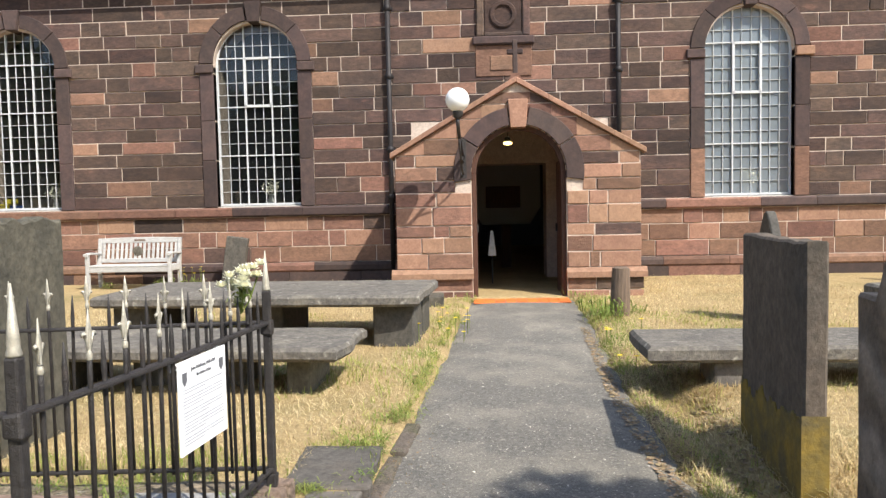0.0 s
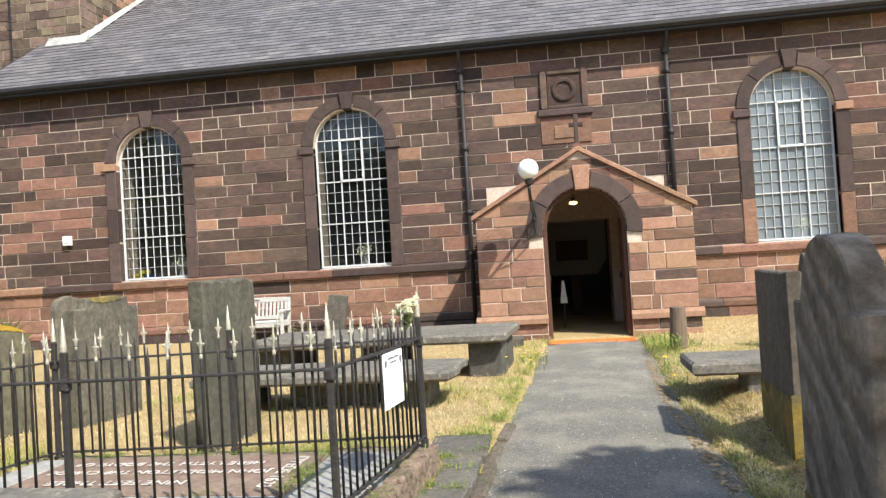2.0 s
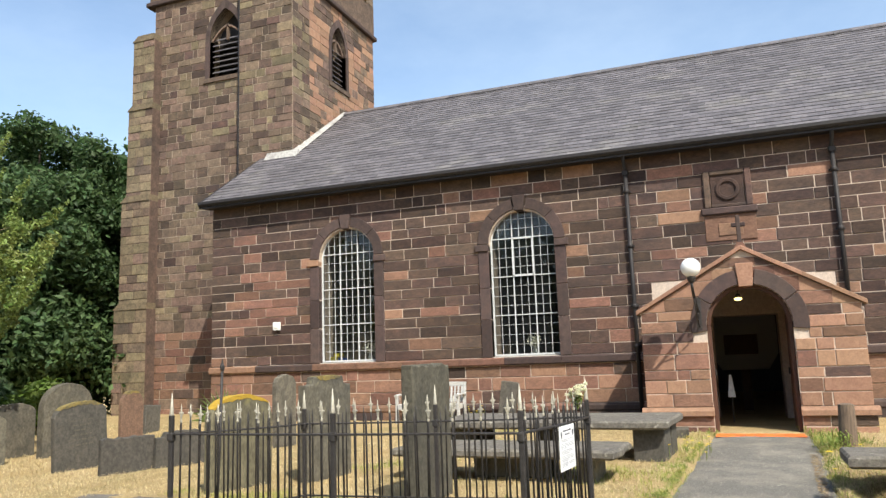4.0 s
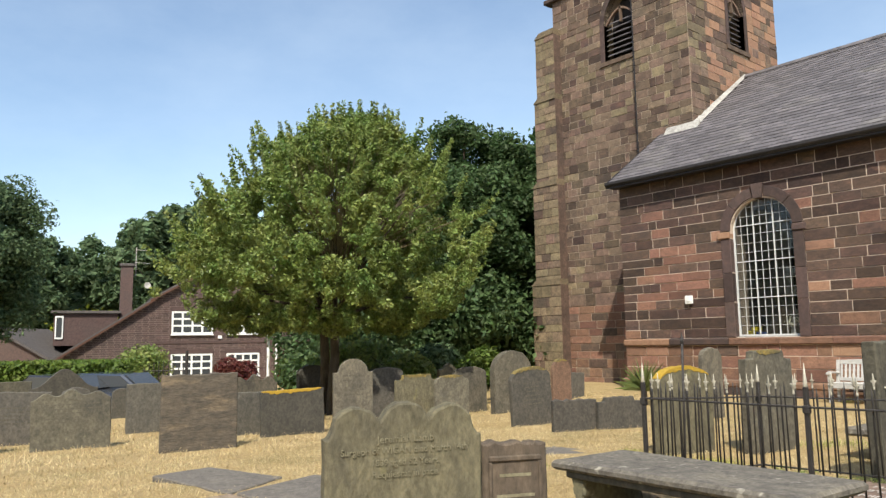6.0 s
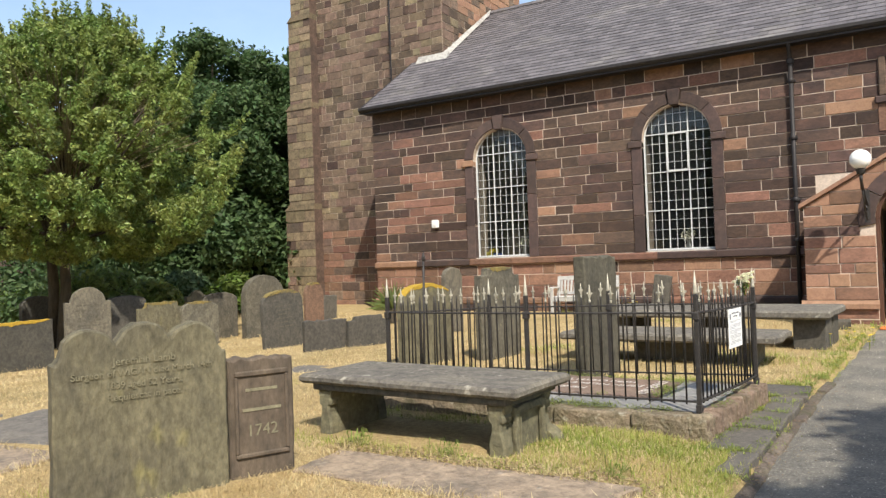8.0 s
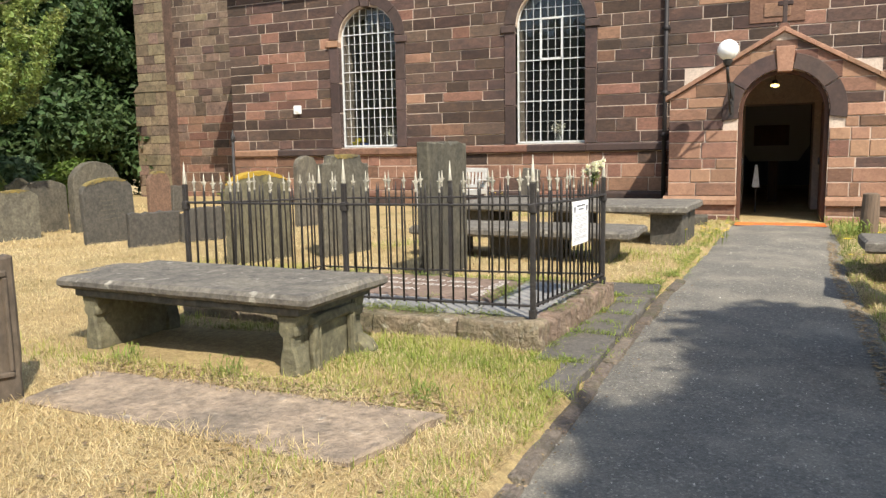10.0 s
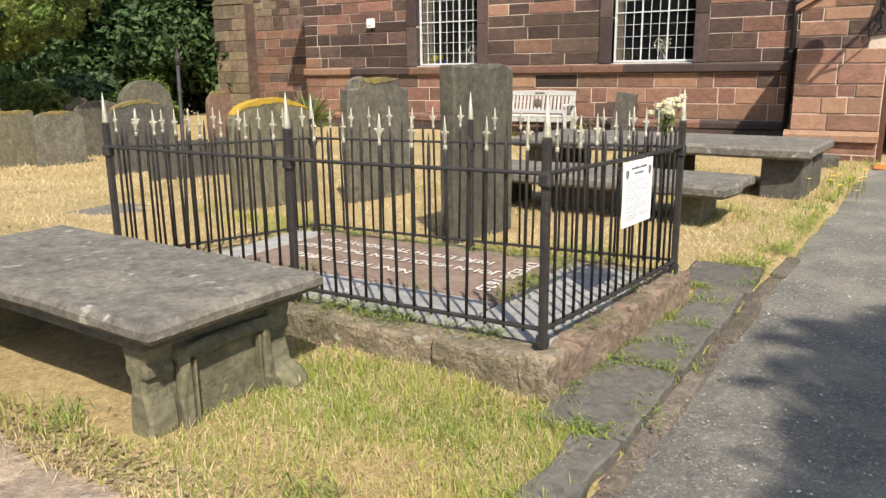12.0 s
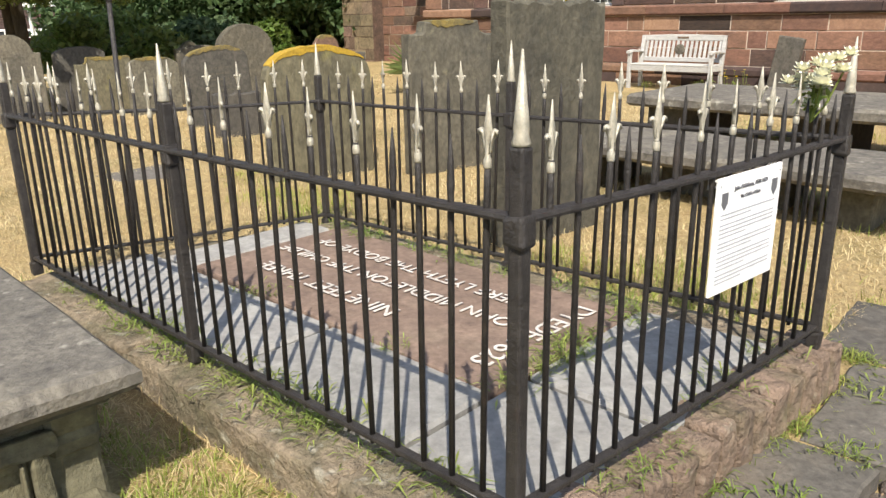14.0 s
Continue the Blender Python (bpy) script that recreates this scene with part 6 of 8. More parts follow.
def plinth_side(a, b, width, out, z1, mat, seed, sizes=(0.38, 0.66)):
    va, vb = Vector(a), Vector(b)
    length = (vb - va).length
    d = (vb - va).normalized()
    nrm = Vector((d.y, -d.x)) * out
    rg = random.Random(seed)
    s = 0.0
    while s < length - 0.01:
        l = min(rg.uniform(*sizes), length - s)
        if length - s - l < sizes[0] * 0.5:
            l = length - s
        m = Matrix(((d.x, nrm.x, 0, va.x), (d.y, nrm.y, 0, va.y), (0, 0, 1, 0), (0, 0, 0, 1)))
        bm = box(s + 0.004, s + l - 0.004, -0.10, width - 0.10, -0.1, z1 + rg.uniform(-0.008, 0.008), 0.018, 2)
        bm.normal_update()
        bmesh.ops.subdivide_edges(bm, edges=[e for e in bm.edges if e.calc_length() > 0.12], cuts=4, use_grid_fill=True)
        roughen(bm, 0.014, 7, seed + s)
        roughen(bm, 0.006, 26, seed + s)
        bm.transform(m)
        bmesh.ops.recalc_face_normals(bm, faces=bm.faces[:])
        part("plinth_stone", bm, mat, plinth)
        s += l


M_PLINTH = material("lichened_plinth_stone", (0.31, 0.248, 0.170), (0.20, 0.16, 0.112), 11, 0.94, 1.0, stain=(0.105, 0.100, 0.055), stain_scale=5, stain_cover=0.46, fleck=(0.40, 0.37, 0.30), fleck_scale=20, fleck_cover=0.40, vary=0.12, depth=0.03, mottle=0.35)
M_PLINTH_E = material("brown_plinth_stone", (0.28, 0.200, 0.145), (0.178, 0.130, 0.098), 9, 0.94, 1.0, stain=(0.13, 0.115, 0.068), stain_scale=5, stain_cover=0.43, fleck=(0.34, 0.29, 0.22), fleck_scale=22, fleck_cover=0.37, vary=0.12, depth=0.03, mottle=0.35)
plinth_side((C_SE[0] - 0.05, C_SE[1] - 0.02), (C_SW[0], C_SW[1] - 0.02), 0.19, -1, 0.262, M_PLINTH, 1)
plinth_side((C_NE[0] + 0.02, C_NE[1]), (C_NW[0], C_NW[1]), 0.17, 1, 0.245, M_PLINTH, 2)
plinth_side((C_SE[0] - 0.01, C_SE[1] - 0.10), (C_NE[0] - 0.005, C_NE[1] + 0.10), 0.185, 1, 0.258, M_PLINTH_E, 3, (0.088, 0.116))
plinth_side((C_SW[0], C_SW[1] + 0.06), (C_NW[0], C_NW[1] - 0.06), 0.17, -1, 0.245, M_PLINTH, 4)
cs = box(C_SE[0] - 0.075, C_SE[0] + 0.085, C_SE[1] - 0.108, C_SE[1] + 0.07, -0.05, 0.262, 0.03, 3)
bmesh.ops.subdivide_edges(cs, edges=[e for e in cs.edges if e.calc_length() > 0.08], cuts=4, use_grid_fill=True)
part("corner_stone", roughen(roughen(cs, 0.03, 9), 0.012, 25), M_PLINTH, plinth)

# paving and inscribed slab inside
M_PAVE = material("pale_grey_flagstone", (0.30, 0.29, 0.27), (0.22, 0.21, 0.20), 10, 0.9, 0.4, stain=(0.36, 0.35, 0.32), stain_scale=2.5, stain_cover=0.35, fleck=(0.15, 0.16, 0.08), fleck_scale=9, fleck_cover=0.27, vary=0.12)
inner_floor = empty("grave_paving", Matrix(), "pale grey flagstones inside the railing", "paving")
for x0, x1, y0, y1 in ((-0.86, -0.42, 2.46, 3.05), (-0.86, -0.37, 3.06, 3.78), (-1.62, -0.87, 2.52, 2.93), (-2.35, -1.63, 2.52, 2.93), (-2.98, -2.36, 2.52, 2.93), (-2.88, -2.64, 2.94, 3.76)):
    part("flagstone", roughen(box(x0 + 0.006, x1 - 0.006, y0 + 0.006, y1 - 0.006, 0.1, 0.262, 0.012), 0.004, 4, x0), M_PAVE, inner_floor)
M_BROWN = material("brown_inscribed_stone", (0.215, 0.150, 0.115), (0.15, 0.105, 0.082), 9, 0.92, 0.5, stain=(0.25, 0.19, 0.14), stain_scale=2.6, stain_cover=0.38, fleck=(0.31, 0.25, 0.20), fleck_scale=30, fleck_cover=0.3, mottle=0.28)
ins = link("inscribed_slab", roughen(box(-0.88, 0.88, -0.41, 0.41, -0.15, 0.0, 0.012, 2), 0.006, 5), M_BROWN)
ins.matrix_basis = Matrix.Translation((-1.735, 3.335, 0.271)) @ Matrix.Rotation(radians(-2), 4, 'Z')
tagged(ins, "brown grave slab with white painted inscription inside the railing", "grave slab")
for body, xx, yy, sz, turn in (("HERE LYETH THE BODYE OF", -0.10, 0.22, 0.100, 180), ("JOHN MIDDLETON THE CHILDE", -0.07, 0.04, 0.100, 180), ("NINE FEET THREE", -0.20, -0.17, 0.112, 180), ("DYEDE 1623", 0.70, 0.0, 0.118, -90)):
    t = carve(body, sz, ins, 0, 0, 0, M_LETTER, "painted_letters")
    t.matrix_basis = Matrix.Translation((xx, yy, 0.006)) @ Matrix.Rotation(radians(turn), 4, 'Z')

# information sheet on the east side
sg = empty("information_sign", Matrix.Translation((-0.306, 3.234, 0.794)) @ Matrix.Rotation(radians(90 - 6.5), 4, 'Z'), "white laminated information sheet tied to the railing", "sign")
part("sheet", box(-0.160, 0.160, -0.004, 0.002, -0.15, 0.15), M_PAPER, sg)
for i in range(2):
    s = -1 if i == 0 else 1
    part("printed_crest", prism([(s * 0.125 - 0.014, 0.112), (s * 0.125 + 0.014, 0.112), (s * 0.125 + 0.014, 0.085), (s * 0.125, 0.068), (s * 0.125 - 0.014, 0.085)], -0.0055, -0.003), M_INK, sg)
for body, size, z in (("John Middleton, 1578-1623", 0.015, 0.112), ("The Childe of Hale", 0.013, 0.088)):
    carve(body, size, sg, 0, z, -0.0048, M_INK, "printed_title")
rg = random.Random(4)
z = 0.055
for para in (2, 4, 3, 4, 3):
    for k in range(para):
        wl = 0.272 if k < para - 1 else rg.uniform(0.12, 0.24)
        part("printed_line", box(-0.138, -0.138 + wl, -0.0052, -0.003, z, z + 0.0034), M_PRINT, sg)
        z -= 0.0105
    z -= 0.005
for s in (-1, 1):
    part("cable_tie", tube([(s * 0.148, -0.008, 0.135), (s * 0.148, 0.03, 0.15), (s * 0.148, 0.03, 0.12), (s * 0.148, -0.008, 0.135)], 0.003, 6), M_PAPER, sg)


# ---------------------------------------------------------------- bench
def bench():
    b = empty("garden_bench", Matrix.Translation((-5.44, 13.50, 0.075)), "silver-grey weathered slatted garden bench against the church wall", "bench")
    w = 1.5
    for s in (-1, 1):
        x = s * (w / 2 - 0.03)
        part("front_leg", box(x - 0.03, x + 0.03, -0.30, -0.235, 0, 0.61, 0.006), M_BENCH, b)
        part("back_leg", prism([(0.12, 0.0), (0.19, 0.0), (0.17, 0.42), (0.25, 0.885), (0.19, 0.885), (0.10, 0.42)], x - 0.03, x + 0.03, 'x', 0.005), M_BENCH, b)
        part("armrest", prism([(-0.33, 0.60), (-0.33, 0.64), (-0.2, 0.66), (0.17, 0.64), (0.17, 0.605), (-0.2, 0.62)], x - 0.045, x + 0.045, 'x', 0.008), M_BENCH, b)
        part("side_rail", box(x - 0.02, x + 0.02, -0.25, 0.15, 0.33, 0.41, 0.005), M_BENCH, b)
    part("front_rail", box(-w / 2 + 0.06, w / 2 - 0.06, -0.285, -0.25, 0.32, 0.41, 0.005), M_BENCH, b)
    part("back_rail_low", box(-w / 2 + 0.06, w / 2 - 0.06, 0.135, 0.17, 0.46, 0.53, 0.005), M_BENCH, b)
    part("back_rail_top", prism([(-w / 2, 0.80), (w / 2, 0.80), (w / 2, 0.885), (0.25, 0.90), (-0.25, 0.90), (-w / 2, 0.885)], 0.20, 0.24, 'y', 0.006), M_BENCH, b)
    for k in range(6):
        y = -0.29 + k * 0.078
        part("seat_slat", box(-w / 2 + 0.01, w / 2 - 0.01, y, y + 0.062, 0.412, 0.434, 0.005), M_BENCH, b)
    me = None
    for k in range(17):
        x = -w / 2 + 0.10 + k * (w - 0.2) / 16
        bm = prism([(0.145, 0.52), (0.165, 0.52), (0.228, 0.81), (0.208, 0.81)], x - 0.022, x + 0.022, 'x', 0.003)
        part("back_slat", bm, M_BENCH, b)
    pq = part("carved_motif", roughen(lathe([(0.09, 0), (0.085, 0.02), (0.03, 0.03)], 12, Matrix.Translation((-0.03, 0.17, 0.66)) @ Matrix.Rotation(radians(90), 4, 'X')), 0.01, 12), M_GRAVE, b, "small dark posy tied to the backrest")
    part("plate", box(-0.10, 0.10, 0.194, 0.2, 0.835, 0.865), M_POSTWOOD, b, "small brass plate")


bench()


# ---------------------------------------------------------------- trees and shrubs
def leaves(rng, blobs, count, size, flat=0.35):
    """Leaf quads in shells round a set of clump centres (x, y, z, radius, squash)."""
    b = np.array(blobs)
    pick = rng.choice(len(b), count, p=b[:, 3] ** 2 / (b[:, 3] ** 2).sum())
    d = rng.normal(size=(count, 3))
    d /= np.linalg.norm(d, axis=1)[:, None]
    rr = b[pick, 3] * (0.35 + 0.75 * rng.random(count) ** 0.7 + 0.25 * (rng.random(count) < 0.08))
    pos = b[pick, :3] + d * rr[:, None] * np.stack([np.ones(count), np.ones(count), b[pick, 4]], 1)
    nrm = d * flat + rng.normal(size=(count, 3)) * 0.6 + np.array([0, 0, 0.5])
    nrm /= np.linalg.norm(nrm, axis=1)[:, None]
    t = np.cross(nrm, rng.normal(size=(count, 3)))
    t /= np.linalg.norm(t, axis=1)[:, None]
    s = np.cross(nrm, t)
    k = size * (0.6 + 0.8 * rng.random(count))[:, None]
    q = np.stack([pos - t * k, pos + s * k * 0.5 + nrm * k * 0.12, pos + t * k, pos - s * k * 0.5 + nrm * k * 0.12], 1)
    verts = q.reshape(-1, 3)
    faces = np.arange(count * 4).reshape(-1, 4)
    return verts.tolist(), faces.tolist()


def crown_blobs(rng, cx, cy, cz, rx, rz, n, r0, r1, low=-0.75):
    out = []
    while len(out) < n:
        d = rng.normal(size=3)
        d /= np.linalg.norm(d)
        if d[2] < low:
            continue
        f = rng.uniform(0.4, 0.86)
        out.append((cx + d[0] * rx * f, cy + d[1] * rx * f, cz + d[2] * rz * f, rng.uniform(r0, r1), 0.85))
    return out


def tree(x, y, g, cz, rx, rz, count, size, mat, label, seed, trunk=0.16, stems=1, nblob=40, r0=0.7, r1=1.2, low=-0.75, twigs=0, group="", lump=(), dome=0):
    rng = np.random.default_rng(seed)
    t = empty("tree", Matrix.Translation((x, y, g)), label, "tree", group)
    rg = random.Random(seed)
    blobs = crown_blobs(rng, 0, 0, cz - g, rx, rz, nblob, r0, r1, low) + [(a, b, c - g, r, 0.9) for a, b, c, r in lump]
    if dome:
        blobs = [(a, b, c - g, r, q) for a, b, c, r, q in dome_blobs(rng, dome)]
    bms = []
    for s in range(stems):
        ox = (s - (stems - 1) / 2) * trunk * 2.6
        pts = [(ox, 0, -0.2), (ox * 1.1 + 0.03, 0.05, (cz - g) * 0.3), (ox * 1.3 - 0.03, 0.02, (cz - g) * 0.65), (ox * 1.6, 0, cz - g + rz * 0.3)]
        bms.append(tube(pts, trunk, 10, 0.35))
    part("trunk", roughen(merge(*bms), trunk * 0.22, 3.0, seed), M_BARK, t, smooth=True)
    limbs = []
    for i in range(min(len(blobs), 26)):
        bx, by, bz, br, _ = blobs[i]
        z0 = (cz - g) * rg.uniform(0.45, 0.9)
        limbs.append(tube([(0, 0, z0), (bx * 0.5, by * 0.5, (z0 + bz) / 2 + 0.15), (bx, by, bz)], trunk * 0.32, 6, 0.25))
    part("limb", merge(*limbs), M_BARK, t, smooth=True)
    if twigs:
        tw = []
        for i in range(twigs):
            a = rg.uniform(-0.9, 0.5)
            e = rg.uniform(0.1, 1.25)
            d = Vector((math.cos(a) * math.cos(e), math.sin(a) * math.cos(e), math.sin(e)))
            p0 = Vector((0.3, 0, cz - g - rz * 0.5)) + d * rx * 0.35
            p2 = Vector((0, 0, cz - g - rz * 0.35)) + Vector((d.x * rx, d.y * rx, d.z * rz * 1.15)) * rg.uniform(0.85, 1.03)
            tw.append(tube([p0, p0.lerp(p2, 0.5) + Vector((0, 0, 0.12)), p2], 0.014, 4, 0.3))
        part("twig", merge(*tw), material("pale_twig_bark", (0.24, 0.20, 0.12), (0.16, 0.13, 0.08), 10, 0.9, 0.0), t)
    v, f = leaves(rng, blobs, count, size)
    soup("crown", v, f, mat, t)
    return t


def from_view(px, d, z=0.0):
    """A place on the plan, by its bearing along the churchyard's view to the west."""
    k = (px - 784) / 1318
    return (0.708 + d * (-0.776 + 0.630 * k), -3.004 + d * (0.630 + 0.776 * k), z)


def dome_blobs(rng, n):
    """Small clumps that fill a wide dome, broadest low down, with a ragged top and thin sprigs."""
    out = []
    while len(out) < n:
        z = rng.uniform(1.8, 6.85)
        r = float(np.interp(z, (1.8, 2.3, 2.9, 3.6, 4.6, 5.5, 6.2, 6.85), (2.3, 3.4, 3.9, 3.8, 3.2, 2.5, 1.9, 0.5)))
        a = rng.uniform(0, 2 * math.pi)
        f = rng.uniform(0.1, 1.0) ** 0.42
        r *= 1 + 0.07 * math.sin(3 * a + z) + 0.08 * math.sin(5 * a - 2.3 * z)
        s = 0.7 * max(0.0, z - 3) / 4
        x, y = r * f * math.cos(a), r * f * math.sin(a)
        if 0.63 * x + 0.776 * y > 1.5 and z > 3.0 and rng.random() < 0.45:
            continue
        k = 1.0 if f < 0.85 else 0.62
        out.append((x + 0.63 * s, y + 0.776 * s, z, k * rng.uniform(0.12, 0.27), 0.9))
        if f > 0.90 and rng.random() < 0.75:
            lean = rng.uniform(0.01, 0.035)
            for q in (1, 2, 3, 4):
                out.append((x * (1 + lean * q) + 0.63 * s, y * (1 + lean * q) + 0.776 * s, z + 0.12 * q, 0.115 - 0.018 * q, 1.5))
    return out


hx, hy, _ = from_view(606, 18.0)
tree(hx, hy, ground_z(hx, hy), 4.3, 3.5, 2.6, 270000, 0.044, M_LEAF, "spreading green holly tree with some bare twigs among the graves", 1, 0.15, 2, 0, twigs=260, dome=2300)
for px, d, cz, rx, rz, n, sz, seed in ((838, 30, 5.9, 5.2, 4.9, 120000, 0.105, 2), (930, 31, 4.6, 3.6, 4.4, 60000, 0.11, 16), (1010, 33, 6.5, 4.5, 5.0, 26000, 0.19, 3), (760, 36, 4.5, 4.0, 4.2, 26000, 0.16, 4)):
    x, y, _ = from_view(px, d)
    tree(x, y, -0.4, cz, rx, rz, n, sz, M_LEAF_DK, "tall dark-leaved tree behind the churchyard", seed, 0.3, 1, 260, 0.4, 0.95, low=-0.95, group="trees behind the church")
for px, d, cz, rx, rz, n, sz, seed in ((-20, 33, 5.4, 2.9, 5.0, 60000, 0.095, 5), (-150, 30, 5.0, 3.2, 5.4, 30000, 0.12, 15), (75, 62, 6.0, 4.5, 6.0, 14000, 0.28, 6), (150, 75, 5.5, 5, 6, 12000, 0.32, 7), (205, 72, 6.2, 5.5, 6.8, 15000, 0.32, 8),
                                       (280, 70, 7.2, 5.5, 6.8, 15000, 0.32, 9), (345, 58, 7.0, 5.5, 6.4, 15000, 0.30, 10), (430, 62, 6.5, 6.5, 7.2, 14000, 0.32, 11), (530, 58, 6.0, 6, 6.5, 14000, 0.32, 12), (640, 55, 5.5, 6, 6.0, 14000, 0.32, 13)):
    x, y, _ = from_view(px, d)
    tree(x, y, -0.9, cz, rx, rz, n, sz, M_LEAF_FAR, "leafy green tree in the wood beyond the churchyard", seed + 20, 0.3, 1, 150, 0.4, 1.05, low=-0.95, group="woodland trees")
# unseen trees south and east, placed to shade the path and darken window reflections
for x, y, rx, rz, seed in ((7.5, -5.3, 2.5, 1.8, 40), (6.75, -2.6, 1.9, 1.5, 41), (5.78, -3.75, 1.05, 1.0, 42), (5.95, -1.3, 0.95, 0.9, 43), (6.2, -4.9, 1.2, 1.1, 44)):
    tree(x, y, 0.09, 7.2, rx, rz, 7500, 0.115, M_LEAF_FAR, "leafy tree shading the path", seed, 0.15, 1, 62, 0.20, 0.48, group="trees beside the path")
# this far row is added out of view, only for the window reflections
for i, (x, y) in enumerate(((-17, -22), (-10, -19), (-4, -21), (3, -18.5), (17, -20))):
    tree(x, y, 0.0, 5.5, 4.6, 5.2, 7000, 0.34, M_LEAF_DK, "tall dark tree south of the churchyard", 50 + i, 0.3, 1, 34, 1.3, 2.2, low=-0.95, group="trees south of the church")


def shrub(name, px, d, w, h, count, size, mat, label, seed, g=None, depth=None, xy=None):
    x, y, _ = from_view(px, d) if xy is None else (*xy, 0)
    g = ground_z(x, y) if g is None else g
    rng = np.random.default_rng(seed)
    blobs = [(rng.uniform(-w, w) * 0.5, rng.uniform(-w, w) * 0.4, h * rng.uniform(0.2, 0.72), h * rng.uniform(0.25, 0.42), 0.9) for _ in range(9)]
    t = empty(name, Matrix.Translation((x, y, g)), label, "shrub")
    rg = random.Random(seed)
    part("stem", merge(*[tube([(0, 0, -0.1), (rg.uniform(-w, w) * 0.2, rg.uniform(-w, w) * 0.2, h * 0.3), (rg.uniform(-w, w) * 0.4, rg.uniform(-w, w) * 0.3, h * 0.7)], 0.02, 5, 0.4) for _ in range(7)]), M_BARK, t)
    v, f = leaves(rng, blobs, count, size)
    soup("foliage", v, f, mat, t)
    return t


shrub("shrub", 690, 22, 3.2, 1.9, 9000, 0.09, M_LEAF, "loose green shrub beneath the trees", 71)
shrub("shrub", 780, 24, 3.2, 1.5, 9000, 0.09, M_LEAF_FAR, "green shrub beneath the dark trees", 72)
shrub("shrub", 850, 23, 2.6, 1.2, 7000, 0.09, M_HEDGE, "bright green shrub at the churchyard edge", 73)
for i, (px, d, w, h) in enumerate(((660, 30, 5, 3.2), (730, 29, 5, 3.6), (800, 31, 5, 4.0), (900, 29, 5, 3.6), (980, 30, 5, 4.2))):
    shrub("shrub", px, d, w, h, 9000, 0.13, M_LEAF_DK, "dark shrubby undergrowth beneath the trees", 90 + i)
shrub("shrub", 580, 30, 1.8, 1.5, 4000, 0.1, M_HEDGE, "bright green shrub beside the white fence", 75)
shrub("shrub", 205, 58, 4.2, 5.2, 8000, 0.2, M_LEAF_YEL, "tall yellow-green shrub beside the house", 76)
shrub("shrub", 450, 41, 2.4, 1.7, 4500, 0.10, M_MAPLE, "dark red maple bush in front of the house", 77, g=-0.9)
shrub("shrub", 275, 42, 2.6, 2.6, 6000, 0.10, M_LEAF, "green climbing shrub against the house wall", 78, g=-0.9)


def hedge():
    rng = np.random.default_rng(80)
    h = empty("hedge", Matrix(), "clipped green privet hedge along the churchyard edge", "hedge")
    v0, f0 = [], []
    n = 26000
    u = rng.random(n)
    px = -260 + 525 * u
    d = 29.0 + rng.normal(size=n) * 0.35
    z = -0.5 + 1.5 * rng.random(n) ** 0.5
    pos = np.array([from_view(a, b, c) for a, b, c in zip(px, d, z)])
    nrm = rng.normal(size=(n, 3)) * 0.7 + np.array([0.5, -0.4, 0.6])
    nrm /= np.linalg.norm(nrm, axis=1)[:, None]
    t = np.cross(nrm, rng.normal(size=(n, 3)))
    t /= np.linalg.norm(t, axis=1)[:, None]
    s = np.cross(nrm, t)
    k = 0.085 * (0.6 + 0.8 * rng.random(n))[:, None]
    q = np.stack([pos - t * k, pos + s * k * 0.6, pos + t * k, pos - s * k * 0.6], 1).reshape(-1, 3)
    soup("foliage", q.tolist(), np.arange(n * 4).reshape(-1, 4).tolist(), M_HEDGE, h)
    a, b = Vector(from_view(-260, 29.2)), Vector(from_view(265, 29.2))
    for k in range(14):
        p = a.lerp(b, (k + 0.5) / 14)
        part("stem", tube([(p.x, p.y, -0.7), (p.x + 0.1, p.y, 0.2), (p.x - 0.1, p.y + 0.1, 0.75)], 0.06, 6, 0.5), M_BARK, h)


hedge()


# ---------------------------------------------------------------- brick house beyond the graves
M_BRICK = material("brown_brick", (0.112, 0.072, 0.063), (0.070, 0.047, 0.043), 9, 0.9, 0.5, vary=0.25, by='island', stain=(0.085, 0.062, 0.056), stain_scale=0.8)
M_BRICKM = material("brick_mortar", (0.26, 0.20, 0.175), (0.20, 0.155, 0.135), 9, 0.95, 0.3)
M_ROOFT = material("grey_brown_roof_tile", (0.105, 0.092, 0.085), (0.070, 0.062, 0.060), 6, 0.85, 0.4, vary=0.15, by='island')


